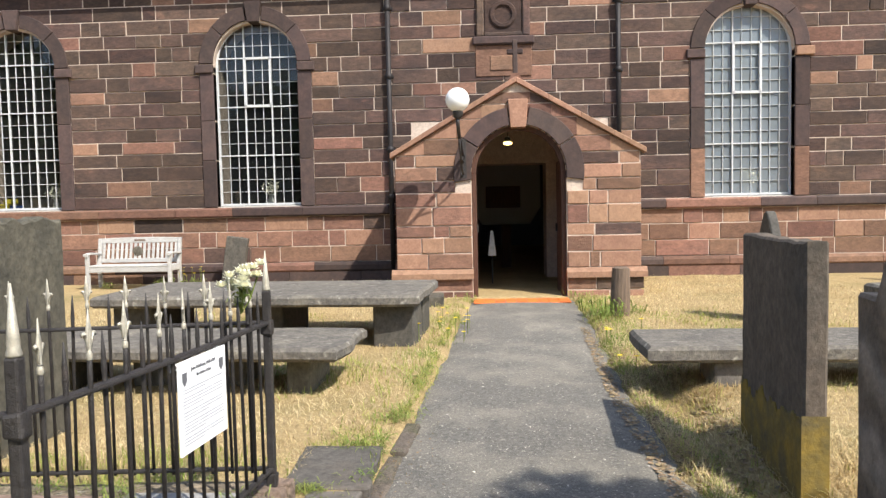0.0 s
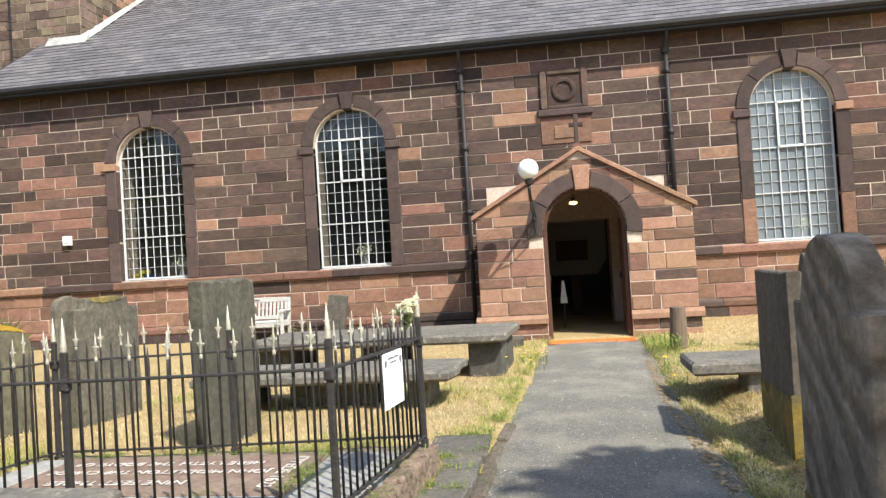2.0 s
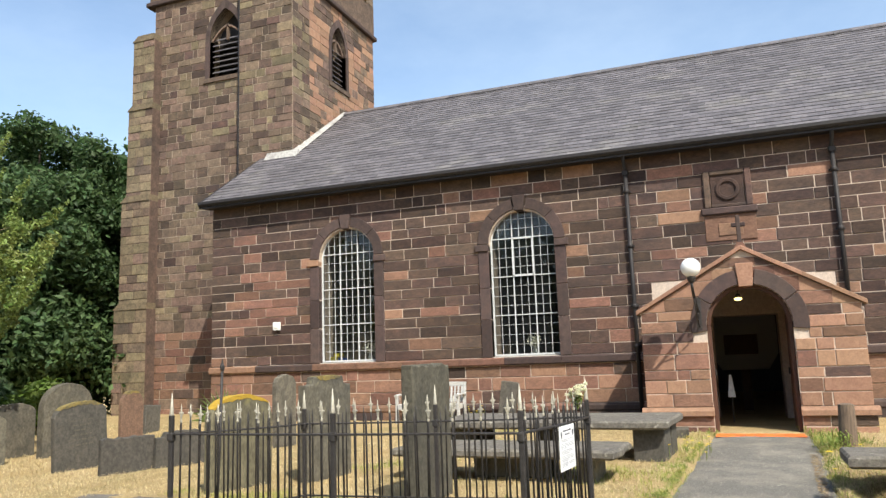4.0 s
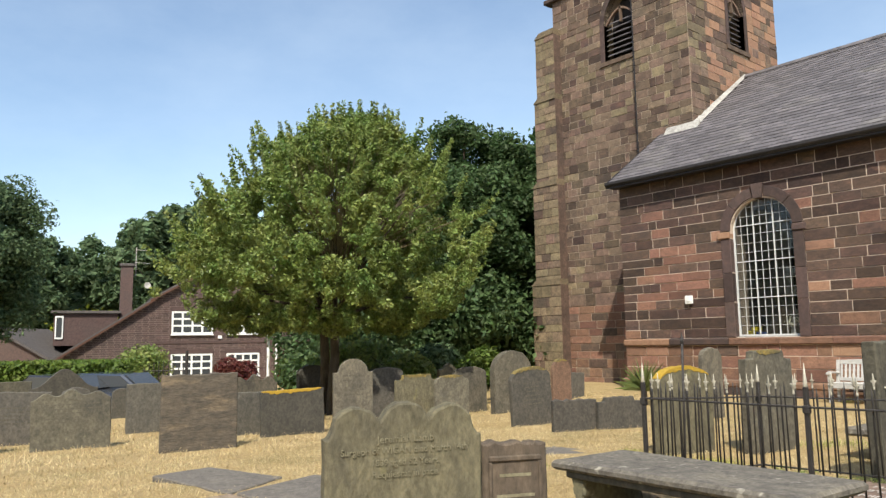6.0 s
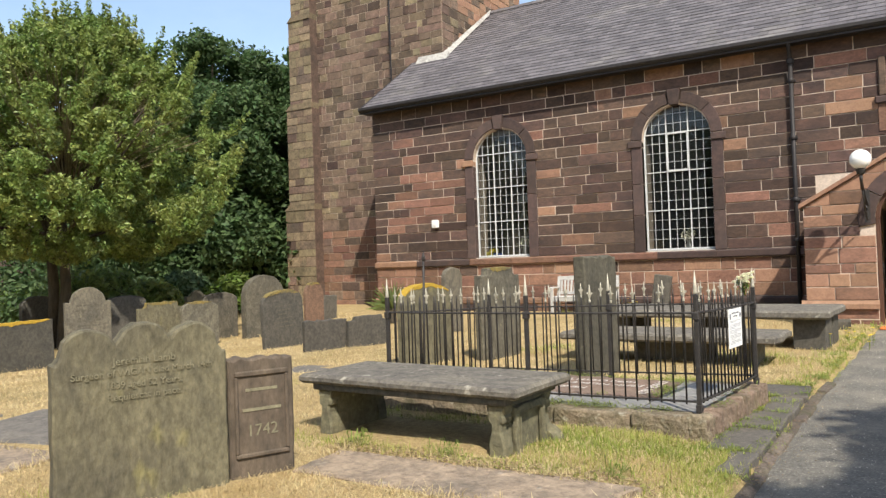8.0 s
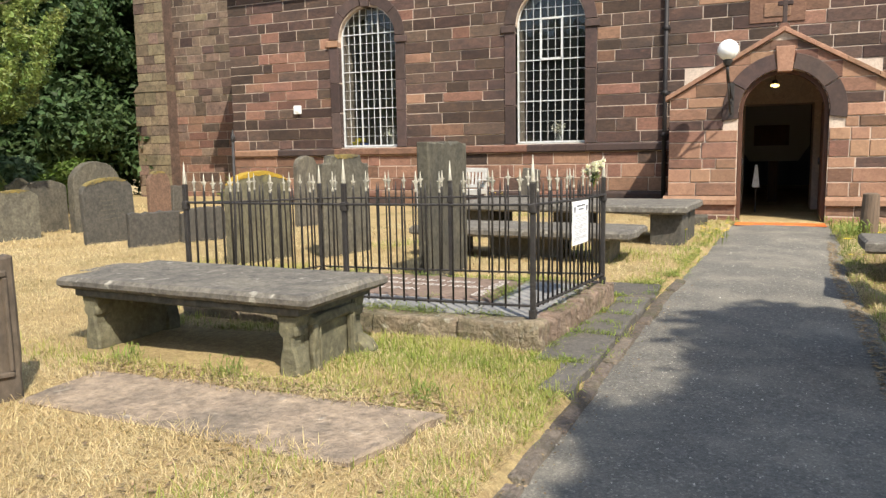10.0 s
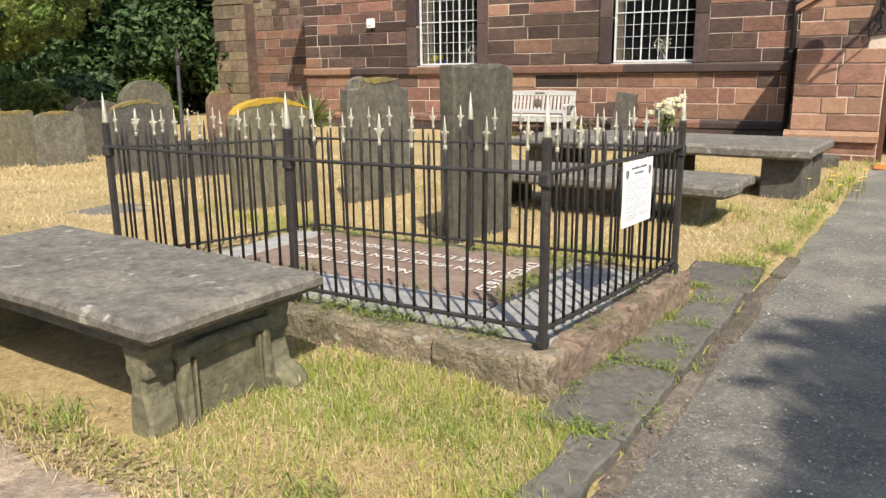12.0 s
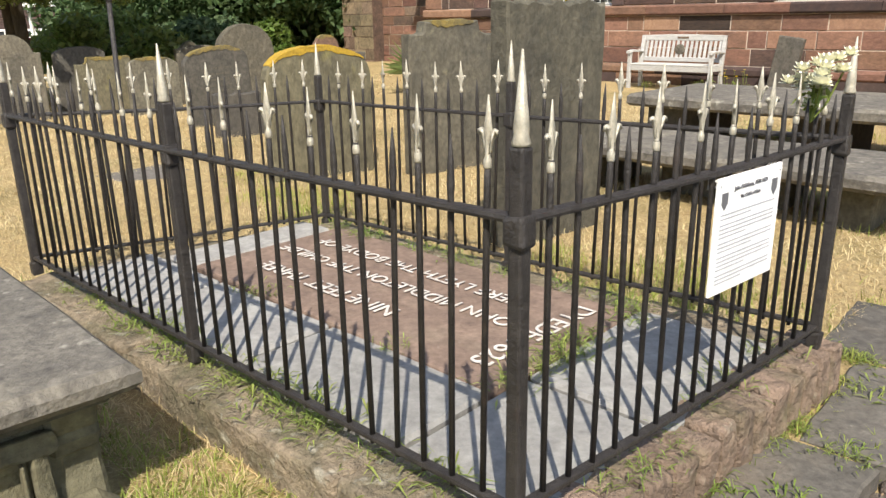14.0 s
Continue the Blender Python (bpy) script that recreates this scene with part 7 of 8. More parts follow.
def house():
    d = 46.0
    o = Vector(from_view(300, d, -0.95))
    e = Vector(from_view(560, d, -0.95))
    ux = (e - o).normalized()
    uy = Vector((-ux.y, ux.x, 0))
    m = Matrix(((ux.x, uy.x, 0, o.x), (ux.y, uy.y, 0, o.y), (0, 0, 1, o.z), (0, 0, 0, 1)))
    m = m @ Matrix.Rotation(radians(24), 4, 'Z')
    h = empty("house", m, "brown brick cottage with white casement windows and a long sloping roof", "house")
    k = d / 1318.0 * 1.07
    L = 260 * k
    top = 5.05
    apex_x = 130 * k
    # gable end facing the churchyard with a long slope to one side
    wall = [(-150 * k, 0), (L, 0), (L, top), (apex_x, top + 3.1), (0, top + 0.35), (-150 * k, 1.5)]
    part("wall", prism(wall, 0.02, 0.35), M_BRICKM, h, "brown brick gable wall")
    v, f = [], []
    rg = random.Random(9)
    z = 0.0
    row = 0
    while z < top + 3.0:
        def lim(zz):
            if zz < 1.5:
                left = -150 * k
            elif zz < top + 0.35:
                left = -150 * k * (1 - (zz - 1.5) / (top - 1.15))
            else:
                left = apex_x * (zz - top - 0.35) / 2.75
            right = L if zz < top else L - (L - apex_x) * (zz - top) / 3.1
            return left, right
        l, r = lim(z + 0.13)
        x = l + (0.13 if row % 2 else 0)
        while x < r - 0.1:
            w = 0.24 * 1.6
            base = len(v)
            vs, fs = block_geometry(x, z + 0.008, min(w, r - x) - 0.02, 0.118, 0.012, 0.004, y=0.02, base=base)
            v.extend(vs)
            f.extend(fs)
            x += w
        z += 0.133
        row += 1
    bricks = soup("brickwork", v, f, M_BRICK, h)
    bricks["kind"] = "stuff"
    # roof planes running back
    depth = 6.5
    for a, b, th in (((-158 * k, 1.38), (0.0, top + 0.30), 0.16), ((-8 * k, top + 0.22), (apex_x, top + 3.15), 0.16), ((L + 0.3, top - 0.15), (apex_x, top + 3.15), 0.16)):
        part("roof", prism([a, b, (b[0], b[1] + th), (a[0], a[1] + th)], -0.28, depth), M_ROOFT, h, "grey-brown tiled roof slope")
        part("bargeboard", prism([(a[0], a[1] - 0.10), (b[0], b[1] - 0.10), (b[0], b[1] + 0.04), (a[0], a[1] + 0.04)], -0.32, -0.285), M_WOOD_DARK, h)
    part("back_wall", box(-150 * k, L, depth - 0.3, depth, 0, 3.0), M_BRICKM, h)
    # dormer with a white window
    dm = part("dormer", box(-150 * k, -55 * k, 2.2, 5.5, 2.6, 4.55), M_BRICK, h, "flat-roofed brick dormer")
    part("dormer_roof", box(-155 * k, -50 * k, 2.0, 5.7, 4.55, 4.72, 0.02), M_ROOFT, dm)
    part("dormer_window", box(-148 * k, -136 * k, 2.12, 2.2, 3.0, 4.4), M_WHITE, dm)
    part("dormer_pane", box(-146 * k, -138 * k, 2.10, 2.125, 3.1, 4.3), M_GLASSDK, dm)
    ch = part("chimney", box(-52 * k, -32 * k, 3.2, 4.0, 4.0, top + 2.75, 0.02), M_BRICK, h, "tall brick chimney stack")
    part("chimney_cap", box(-54 * k, -30 * k, 3.1, 4.1, top + 2.6, top + 2.78, 0.03), M_ROOFT, ch)
    part("aerial", merge(tube([(-28 * k, 3.6, top + 2.0), (-28 * k, 3.6, top + 3.9)], 0.03, 6), tube([(-30 * k, 3.6, top + 3.75), (-10 * k, 3.6, top + 3.7)], 0.02, 5), tube([(-30 * k, 3.6, top + 2.9), (-5 * k, 3.6, top + 2.85)], 0.02, 5)), M_LEAD, h, "thin television aerial")
    part("dish", lathe([(0.02, 0.0), (0.12, 0.03), (0.2, 0.08), (0.185, 0.08), (0.02, 0.02)], 14, Matrix.Translation((-12 * k, 1.0, top + 1.2)) @ Matrix.Rotation(radians(80), 4, 'X')), M_LEAD, h)

    def window(x0, x1, z0, z1, arched):
        w = part("window", box(x0, x1, -0.02, 0.06, z0, z1, 0.01), M_GLASSDK, h, "white casement window")
        n = 4
        for i in range(n + 1):
            x = x0 + (x1 - x0) * i / n
            part("window_frame", box(x - 0.055, x + 0.055, -0.07, 0.0, z0, z1), M_WHITE, w)
        for zz in (z0, z0 + (z1 - z0) * 0.36, z0 + (z1 - z0) * 0.68, z1):
            part("window_frame", box(x0 - 0.05, x1 + 0.05, -0.075, 0.0, zz - 0.055, zz + 0.055), M_WHITE, w)
        part("window_sill", box(x0 - 0.1, x1 + 0.1, -0.14, 0.0, z0 - 0.13, z0 - 0.06), M_WHITE, w)
        part("lintel", box(x0 - 0.15, x1 + 0.15, -0.02, 0.03, z1 + 0.07, z1 + 0.34), M_BRICK, w)

    for x0, x1 in ((27 * k, 90 * k), (116 * k, 168 * k)):
        window(x0, x1, 3.25, 4.55, False)
        window(x0, x1, 0.62, 1.92, True)
    part("brick_band", box(0.0, L, -0.03, 0.03, 2.62, 2.78), M_BRICK, h)
    part("burglar_alarm", box(100 * k, 106 * k, -0.1, 0.0, 2.9, 3.1), M_WHITE, h)
    part("side_door", box(200 * k, 228 * k, -0.03, 0.05, 0.0, 2.0), M_WOOD_DARK, h)
    dp = part("white_downpipe", tube([(198 * k, -0.12, 0.0), (198 * k, -0.12, 3.2)], 0.07, 8), M_WHITE, h)
    return h


M_GLASSDK = plain("dark_window_glass", (0.05, 0.055, 0.06), 0.1, spec=0.6)
house()


def garage():
    o = Vector(from_view(-60, 44, -0.95))
    e = Vector(from_view(125, 44, -0.95))
    ux = (e - o).normalized()
    uy = Vector((-ux.y, ux.x, 0))
    m = Matrix(((ux.x, uy.x, 0, o.x), (ux.y, uy.y, 0, o.y), (0, 0, 1, o.z), (0, 0, 0, 1)))
    L = (e - o).length
    g = empty("garage", m, "low brown brick outbuilding with a gabled roof", "garage")
    part("wall", prism([(0, 0), (L, 0), (L, 1.6), (L / 2 - 0.3, 3.5), (0, 1.7)], 0, 0.3), M_BRICK, g)
    part("roof", prism([(L + 0.3, 1.5), (L / 2 - 0.3, 3.55), (L / 2 - 0.3, 3.72), (L + 0.3, 1.67)], -0.25, 6), M_ROOFT, g)
    part("roof", prism([(-0.3, 1.6), (L / 2 - 0.3, 3.55), (L / 2 - 0.3, 3.72), (-0.3, 1.77)], -0.25, 6), M_ROOFT, g)


garage()


def car(px, d, mat, label):
    x, y, _ = from_view(px, d)
    c = empty("car", Matrix.Translation((x, y, -0.88)) @ Matrix.Rotation(radians(39), 4, 'Z'), label, "car")
    body = prism([(-2.1, 0.25), (2.1, 0.25), (2.15, 0.6), (1.95, 0.85), (1.15, 0.95), (0.55, 1.42), (-1.1, 1.46), (-1.75, 1.0), (-2.1, 0.9)], -0.85, 0.85, 'y', 0.06)
    part("body", body, mat, c)
    part("side_window", prism([(-1.45, 1.0), (1.0, 0.98), (0.5, 1.36), (-1.05, 1.40)], -0.87, -0.855), M_GLASSDK, c)
    part("windscreen", prism([(1.13, 0.98), (0.6, 1.40), (0.62, 1.41), (1.16, 0.99)], -0.7, 0.7), M_GLASSDK, c)
    for wx in (-1.35, 1.3):
        for s in (-1, 1):
            w = part("wheel", lathe([(0.2, -0.1), (0.31, -0.1), (0.32, 0.0), (0.31, 0.1), (0.2, 0.1)], 18, Matrix.Translation((wx, s * 0.78, 0.32)) @ Matrix.Rotation(radians(90), 4, 'X')), M_IRON_PIPE, c)
            part("rim", lathe([(0.02, -0.105), (0.19, -0.105), (0.19, 0.105), (0.02, 0.105)], 14, Matrix.Translation((wx, s * 0.78, 0.32)) @ Matrix.Rotation(radians(90), 4, 'X')), M_LEAD, w)
    return c


car(248, 27.5, plain("dark_blue_car_paint", (0.03, 0.04, 0.06), 0.25, spec=0.6, coat=0.6), "dark blue parked car beyond the graves")
car(165, 26.5, plain("black_car_paint", (0.02, 0.02, 0.024), 0.25, spec=0.6, coat=0.6), "black parked car beyond the graves")

wf = empty("picket_fence", Matrix(), "white painted picket fence beyond the churchyard", "fence")
a, b = Vector(from_view(545, 29, -0.45)), Vector(from_view(618, 29, -0.45))
yawf = math.atan2(b.y - a.y, b.x - a.x)
for k in range(15):
    p = a.lerp(b, k / 14)
    ob = part("picket", prism([(-0.035, 0), (0.035, 0), (0.035, 0.92), (0, 1.0), (-0.035, 0.92)], -0.012, 0.012), M_WHITE, wf)
    ob.matrix_basis = Matrix.Translation(p) @ Matrix.Rotation(yawf, 4, 'Z')
for z in (0.25, 0.75):
    part("fence_rail", tube([a + Vector((0, 0, z)), b + Vector((0, 0, z))], 0.025, 6), M_WHITE, wf)
pw = Vector(from_view(500, 31, -0.6))
wp = link("white_pole", tube([pw, pw + Vector((0, 0, 2.75))], 0.06, 10), M_WHITE)
tagged(wp, "plain white pole beyond the graves", "pole")
gx, gy, _ = from_view(320, 31)
gt = empty("iron_gate", Matrix.Translation((gx, gy, -0.6)) @ Matrix.Rotation(radians(39), 4, 'Z'), "black iron gate and railings at the churchyard edge", "gate")
for k in range(9):
    part("gate_bar", tube([(-0.9 + k * 0.22, 0, 0), (-0.9 + k * 0.22, 0, 1.25 + 0.25 * math.sin(k / 8 * math.pi))], 0.02, 6), M_IRON, gt)
part("gate_rail", tube([(-0.95, 0, 1.1), (0.95, 0, 1.1)], 0.02, 6), M_IRON, gt)
part("gate_post", tube([(1.0, 0, 0), (1.0, 0, 1.9)], 0.06, 8), M_IRON, gt)


# ---------------------------------------------------------------- path edges
kerb = empty("kerb", Matrix(), "line of worn flush kerb stones along the path", "kerb", kind="structure")
rg = random.Random(21)
y = 0.2
while y < 5.2:
    l = rg.uniform(0.4, 0.75)
    xk = path_left(y + l / 2) - 0.035 + rg.uniform(-0.012, 0.012)
    bm = box(-0.05, 0.045, 0.006, l - 0.006, -0.1, 0.060 + rg.uniform(-0.014, 0.006), 0.018, 2)
    bmesh.ops.subdivide_edges(bm, edges=[e for e in bm.edges if e.calc_length() > 0.2], cuts=4, use_grid_fill=True)
    roughen(bm, 0.013, 8, y)
    ob = part("kerb_stone", bm, M_KERB, kerb)
    ob.matrix_basis = Matrix.Translation((xk, y, 0)) @ Matrix.Rotation(math.atan2(path_left(y) - path_left(y + l), l), 4, 'Z')
    y += l
strip = empty("side_paving", Matrix(), "dark worn paving between the grave plinth and the path", "paving", kind="structure")
for y0, y1, x0 in ((1.62, 2.14, -0.16), (2.15, 2.85, -0.33), (2.86, 3.5, -0.27), (3.51, 4.2, -0.19), (4.21, 4.85, -0.36)):
    outline = []
    for k in range(40):
        u = k / 10
        a = path_left((y0 + y1) / 2) - 0.075
        px, py = ((x0 + (a - x0) * u, y0 + 0.01), (a, y0 + 0.01 + (y1 - y0 - 0.02) * (u - 1)), (a + (x0 - a) * (u - 2), y1 - 0.01), (x0, y1 - 0.01 - (y1 - y0 - 0.02) * (u - 3)))[k // 10]
        outline.append((px + 0.025 * noise.noise(Vector((px * 5, py * 5, 1))), py + 0.02 * noise.noise(Vector((px * 6, py * 6, 8)))))
    part("paving_slab", prism(outline, -0.1, 0.104 + 0.006 * math.sin(y0 * 9), 'z', 0.008), M_SIDE, strip)


# ---------------------------------------------------------------- grass
KEEP_OUT = (
    ("box", -2.98, -1.38, 1.25, 2.07), ("box", -3.2, -0.12, 2.32, 3.98), ("box", -2.42, -0.52, 0.46, 1.0), ("box", -5.75, -4.15, -0.88, 0.06), ("box", -6.05, -4.65, 0.10, 1.14),
    ("box", -7.5, -6.2, -0.05, 0.72), ("box", -0.30, 0.1, 2.15, 4.8), ("box", -0.12, 0.1, 1.65, 2.2), ("box", -5.8, -4.7, 3.95, 4.5), ("box", -0.62, 2.88, 11.4, 14.3))


def grass(name, x0, x1, y0, y1, per_m2, length, width, mat, seed, label, lying=1.0, keep=None, patch=None, on_path=False):
    rng = np.random.default_rng(seed)
    n = int((x1 - x0) * (y1 - y0) * per_m2)
    x, yv = rng.uniform(x0, x1, n), rng.uniform(y0, y1, n)
    ok = np.ones(n, bool)
    pl = np.interp(yv, (-12, 0.5, 2.4, 4.4, 5.6, 10.0, 11.5), (0.0, 0.05, 0.09, 0.14, 0.22, 0.42, 0.50))
    pr = np.interp(yv, (-12, 2.2, 3.5, 6.1, 9.0, 11.5), (1.50, 1.54, 1.57, 1.60, 1.78, 1.86))
    if not on_path:
        ok &= ~((x > pl - 0.10) & (x < pr + 0.02) & (yv < 11.5))
    for _, a, b, c, d in KEEP_OUT[:] if keep is None else keep:
        ok &= ~((x > a) & (x < b) & (yv > c) & (yv < d))
    if patch is not None:
        ok &= np.array([patch(a, b) for a, b in zip(x, yv)]) > rng.random(n)
    x, yv = x[ok], yv[ok]
    n = len(x)
    z = np.array([ground_z(a, b) + 0.018 * noise.noise(Vector((a * 1.7, b * 1.7, 0))) + 0.010 * noise.noise(Vector((a * 6, b * 6, 3))) for a, b in zip(x, yv)])
    ang = rng.uniform(0, 2 * np.pi, n)
    ln = length * rng.uniform(0.5, 1.5, n)
    up = np.clip(rng.normal(0.55 / lying, 0.25, n), 0.12, 1.0)
    dx, dy = np.cos(ang), np.sin(ang)
    h = np.sqrt(np.maximum(0.0, 1 - up ** 2))
    p0 = np.stack([x, yv, z - 0.006], 1)
    mid = p0 + np.stack([dx * h * ln * 0.45, dy * h * ln * 0.45, up * ln * 0.65], 1)
    tip = p0 + np.stack([dx * h * ln, dy * h * ln, up * ln * 0.95], 1)
    w = width * rng.uniform(0.6, 1.4, n)[:, None]
    side = np.stack([-dy, dx, np.zeros(n)], 1) * w
    v = np.stack([p0 - side, p0 + side, mid + side * 0.7, mid - side * 0.7, tip], 1).reshape(-1, 3)
    base = (np.arange(n) * 5)[:, None]
    quads = (base + np.array([0, 1, 2, 3])).tolist()
    tris = (base + np.array([3, 2, 4])).tolist()
    ob = soup(name, v.tolist(), quads + tris, mat)
    return tagged(ob, label, "grass", kind="stuff")


def green_patch(a, b):
    k = noise.noise(Vector((a * 0.8, b * 0.8, 5))) + 0.35 * noise.noise(Vector((a * 2.6, b * 2.6, 8)))
    g = smooth_step(0.12, 0.55, k) * (0.6 if a < 1 else 0.25)
    g = max(g, 1.0 * math.exp(-((a + 0.55) / 0.75) ** 2 - ((b - 1.75) / 0.55) ** 2) * (0.5 + 0.5 * smooth_step(-0.35, 0.15, noise.noise(Vector((a * 3.1, b * 3.1, 2))))))       # between tomb, plinth and path
    g *= 1 - 0.85 * math.exp(-((a + 0.62) / 0.36) ** 2 - ((b - 1.45) / 0.24) ** 2)       # a bleached patch in its middle
    g = max(g, 0.8 * math.exp(-((a - path_left(b) + 0.25) / 0.16) ** 2) * (0.3 + 0.7 * smooth_step(-0.2, 0.4, noise.noise(Vector((0, b * 1.7, 4))))))
    g = max(g, 0.85 * math.exp(-((a - path_right(b) - 0.28) / 0.25) ** 2) * (b > 2) * (0.4 + 0.6 * smooth_step(-0.3, 0.3, noise.noise(Vector((3, b * 1.3, 4))))))
    g = max(g, 0.5 * math.exp(-((a + 2.1) / 1.1) ** 2 - ((b - 1.2) / 0.16) ** 2))
    return g


grass("dry_grass", -5.0, 0.1, -2.2, 5.0, 4200, 0.052, 0.0017, M_STRAW, 31, "short sun-bleached straw-coloured grass", 1.5)
grass("dry_grass", -9.5, -5.0, -2.2, 9.0, 1500, 0.060, 0.0026, M_STRAW, 32, "sun-bleached grass among the headstones", 1.5)
grass("dry_grass", -5.0, 0.4, 5.0, 14.1, 1500, 0.060, 0.0026, M_STRAW, 33, "sun-bleached grass before the church", 1.5)
grass("dry_grass", 1.5, 6.0, 1.5, 14.1, 1500, 0.060, 0.0026, M_STRAW, 34, "sun-bleached grass beside the path", 1.5)
grass("dry_grass", -17.0, -9.5, -2.5, 13.0, 320, 0.085, 0.005, M_STRAW, 35, "sun-bleached grass far among the headstones", 1.4)
grass("green_grass", -5.0, 0.12, -2.2, 5.2, 6500, 0.060, 0.0021, M_GREEN, 36, "patches of longer green grass", 0.8, patch=green_patch)
grass("green_grass", -1.75, 0.1, 1.05, 2.5, 17000, 0.038, 0.0021, M_GREEN, 44, "dense short green turf before the plinth", 1.15, patch=green_patch)
grass("dry_grass", -2.6, 0.1, -1.2, 2.4, 6500, 0.045, 0.0018, M_STRAW, 45, "dense short bleached turf beside the tomb", 1.7)
grass("green_grass", 1.45, 5.0, 1.8, 12.0, 2400, 0.075, 0.0026, M_GREEN, 37, "green grass along the path edge", 0.9, patch=green_patch)
grass("green_grass", -4.0, 0.5, 5.0, 12.0, 1500, 0.075, 0.0028, M_GREEN, 38, "green grass along the path edge near the church", 0.9, patch=green_patch)


def joint_patch(a, b):
    """Green growth in the joints of the side paving and along both path edges."""
    n1 = smooth_step(-0.25, 0.3, noise.noise(Vector((a * 2, b * 2.2, 1))))
    g = 0.0
    for yj in (1.62, 2.15, 2.855, 3.505, 4.205, 4.86):
        g = max(g, math.exp(-((b - yj) / 0.035) ** 2) * (a < path_left(b) - 0.05))
    for k in (-0.105, -0.02, 0.035):
        g = max(g, math.exp(-((a - path_left(b) - k) / 0.028) ** 2) * (b > 0.8))
    g = max(g, math.exp(-((a + 0.345 - 0.10 * (b - 2.4)) / 0.035) ** 2) * (2.2 < b < 4.0))
    g = max(g, 0.95 * math.exp(-((a - path_right(b) - 0.04 - 0.06 * noise.noise(Vector((0, b * 2.1, 9)))) / 0.11) ** 2))
    return g * n1


grass("joint_grass", -0.45, 0.6, 0.8, 11.2, 9000, 0.050, 0.0022, M_GREEN, 41, "short green growth in paving joints and path edges", 0.9, keep=(), patch=joint_patch, on_path=True)
grass("joint_grass", 1.3, 2.1, -1.0, 11.2, 8000, 0.060, 0.0022, M_GREEN, 42, "short green growth along the path edge", 0.9, keep=(), patch=joint_patch, on_path=True)


def litter(name, x_of, y0, y1, count, size, mat, seed, label, z):
    """Flat scraps strewn over a surface."""
    rng = np.random.default_rng(seed)
    v, f = [], []
    for i in range(count):
        yy = rng.uniform(y0, y1)
        xx = x_of(rng, yy)
        a, s = rng.uniform(0, math.pi), size * rng.uniform(0.4, 1.5)
        c, d = math.cos(a) * s, math.sin(a) * s
        zz = z(xx, yy)
        b = len(v)
        v += [(xx - c, yy - d, zz + rng.uniform(0, 0.006)), (xx + d * 0.6, yy - c * 0.6, zz + rng.uniform(0, 0.008)), (xx + c, yy + d, zz + rng.uniform(0, 0.006)), (xx - d * 0.6, yy + c * 0.6, zz + rng.uniform(0, 0.004))]
        f.append((b, b + 1, b + 2, b + 3))
    return tagged(soup(name, v, f, mat), label, "litter", kind="stuff")


def path_z(x, y):
    k = (x - path_left(y) + 0.05) / (path_right(y) - path_left(y) + 0.10)
    return 0.053 + 0.022 * math.sin(math.pi * min(1, max(0, k)))


M_CHIP = material("pale_stone_chips", (0.50, 0.46, 0.39), (0.33, 0.30, 0.25), 20, 0.9, 0.0, vary=0.35, by='island')
M_LITTER = material("brown_leaf_litter", (0.30, 0.215, 0.12), (0.18, 0.13, 0.075), 12, 0.95, 0.0, vary=0.45, by='island')
litter("stone_chips", lambda g, y: g.uniform(path_left(y) + 0.02, path_right(y) - 0.02), -2.0, 9.5, 4200, 0.0058, M_CHIP, 51, "pale chips and petals strewn over the tarmac path", path_z)
litter("leaf_litter", lambda g, y: path_right(y) + abs(g.normal(0.0, 0.16)) - 0.10, 1.2, 9.0, 2600, 0.017, M_LITTER, 52, "dry brown leaf litter along the path edge", lambda x, y: max(path_z(x, y) - 0.005 if x < path_right(y) else 0.0, ground_z(x, y) + 0.012))
litter("leaf_litter", lambda g, y: path_left(y) + abs(g.normal(0.0, 0.13)) - 0.06, -2.0, 5.5, 750, 0.0065, M_LITTER, 56, "dry brown leaf litter along the kerb", lambda x, y: max(path_z(x, y), 0.06))
litter("leaf_litter", lambda g, y: g.uniform(1.75, 2.15), 3.2, 7.2, 900, 0.02, M_LITTER, 53, "dry brown leaf litter in the worn hollow", lambda x, y: ground_z(x, y) + 0.012)

def slab_edge(a, b):
    """Ragged turf lapping over the rims of the ledger slabs."""
    g = 0.0
    for x0, x1, y0, y1 in ((-2.45, -0.48, 0.45, 1.03), (-5.75, -4.12, -0.85, 0.02)):
        dx, dy = max(x0 - a, a - x1), max(y0 - b, b - y1)
        g = max(g, math.exp(-(max(dx, dy) / 0.055) ** 2))
    return g * smooth_step(-0.3, 0.25, noise.noise(Vector((a * 3, b * 3, 6))))


grass("dry_grass", -5.9, -0.3, -1.0, 1.2, 5200, 0.075, 0.0022, M_STRAW, 43, "ragged dry grass lapping over the sunken slabs", 1.1, keep=(), patch=slab_edge)
litter("bare_soil_crumbs", lambda g, y: g.uniform(-2.6, -0.35), 1.0, 1.22, 900, 0.014, M_LITTER, 54, "crumbs of bare brown soil beside the ledger slab", lambda x, y: ground_z(x, y) + 0.012)
litter("bare_soil_crumbs", lambda g, y: g.normal(-0.9, 0.35), -0.5, 0.42, 350, 0.014, M_LITTER, 55, "crumbs of bare brown soil in the worn turf", lambda x, y: ground_z(x, y) + 0.012)


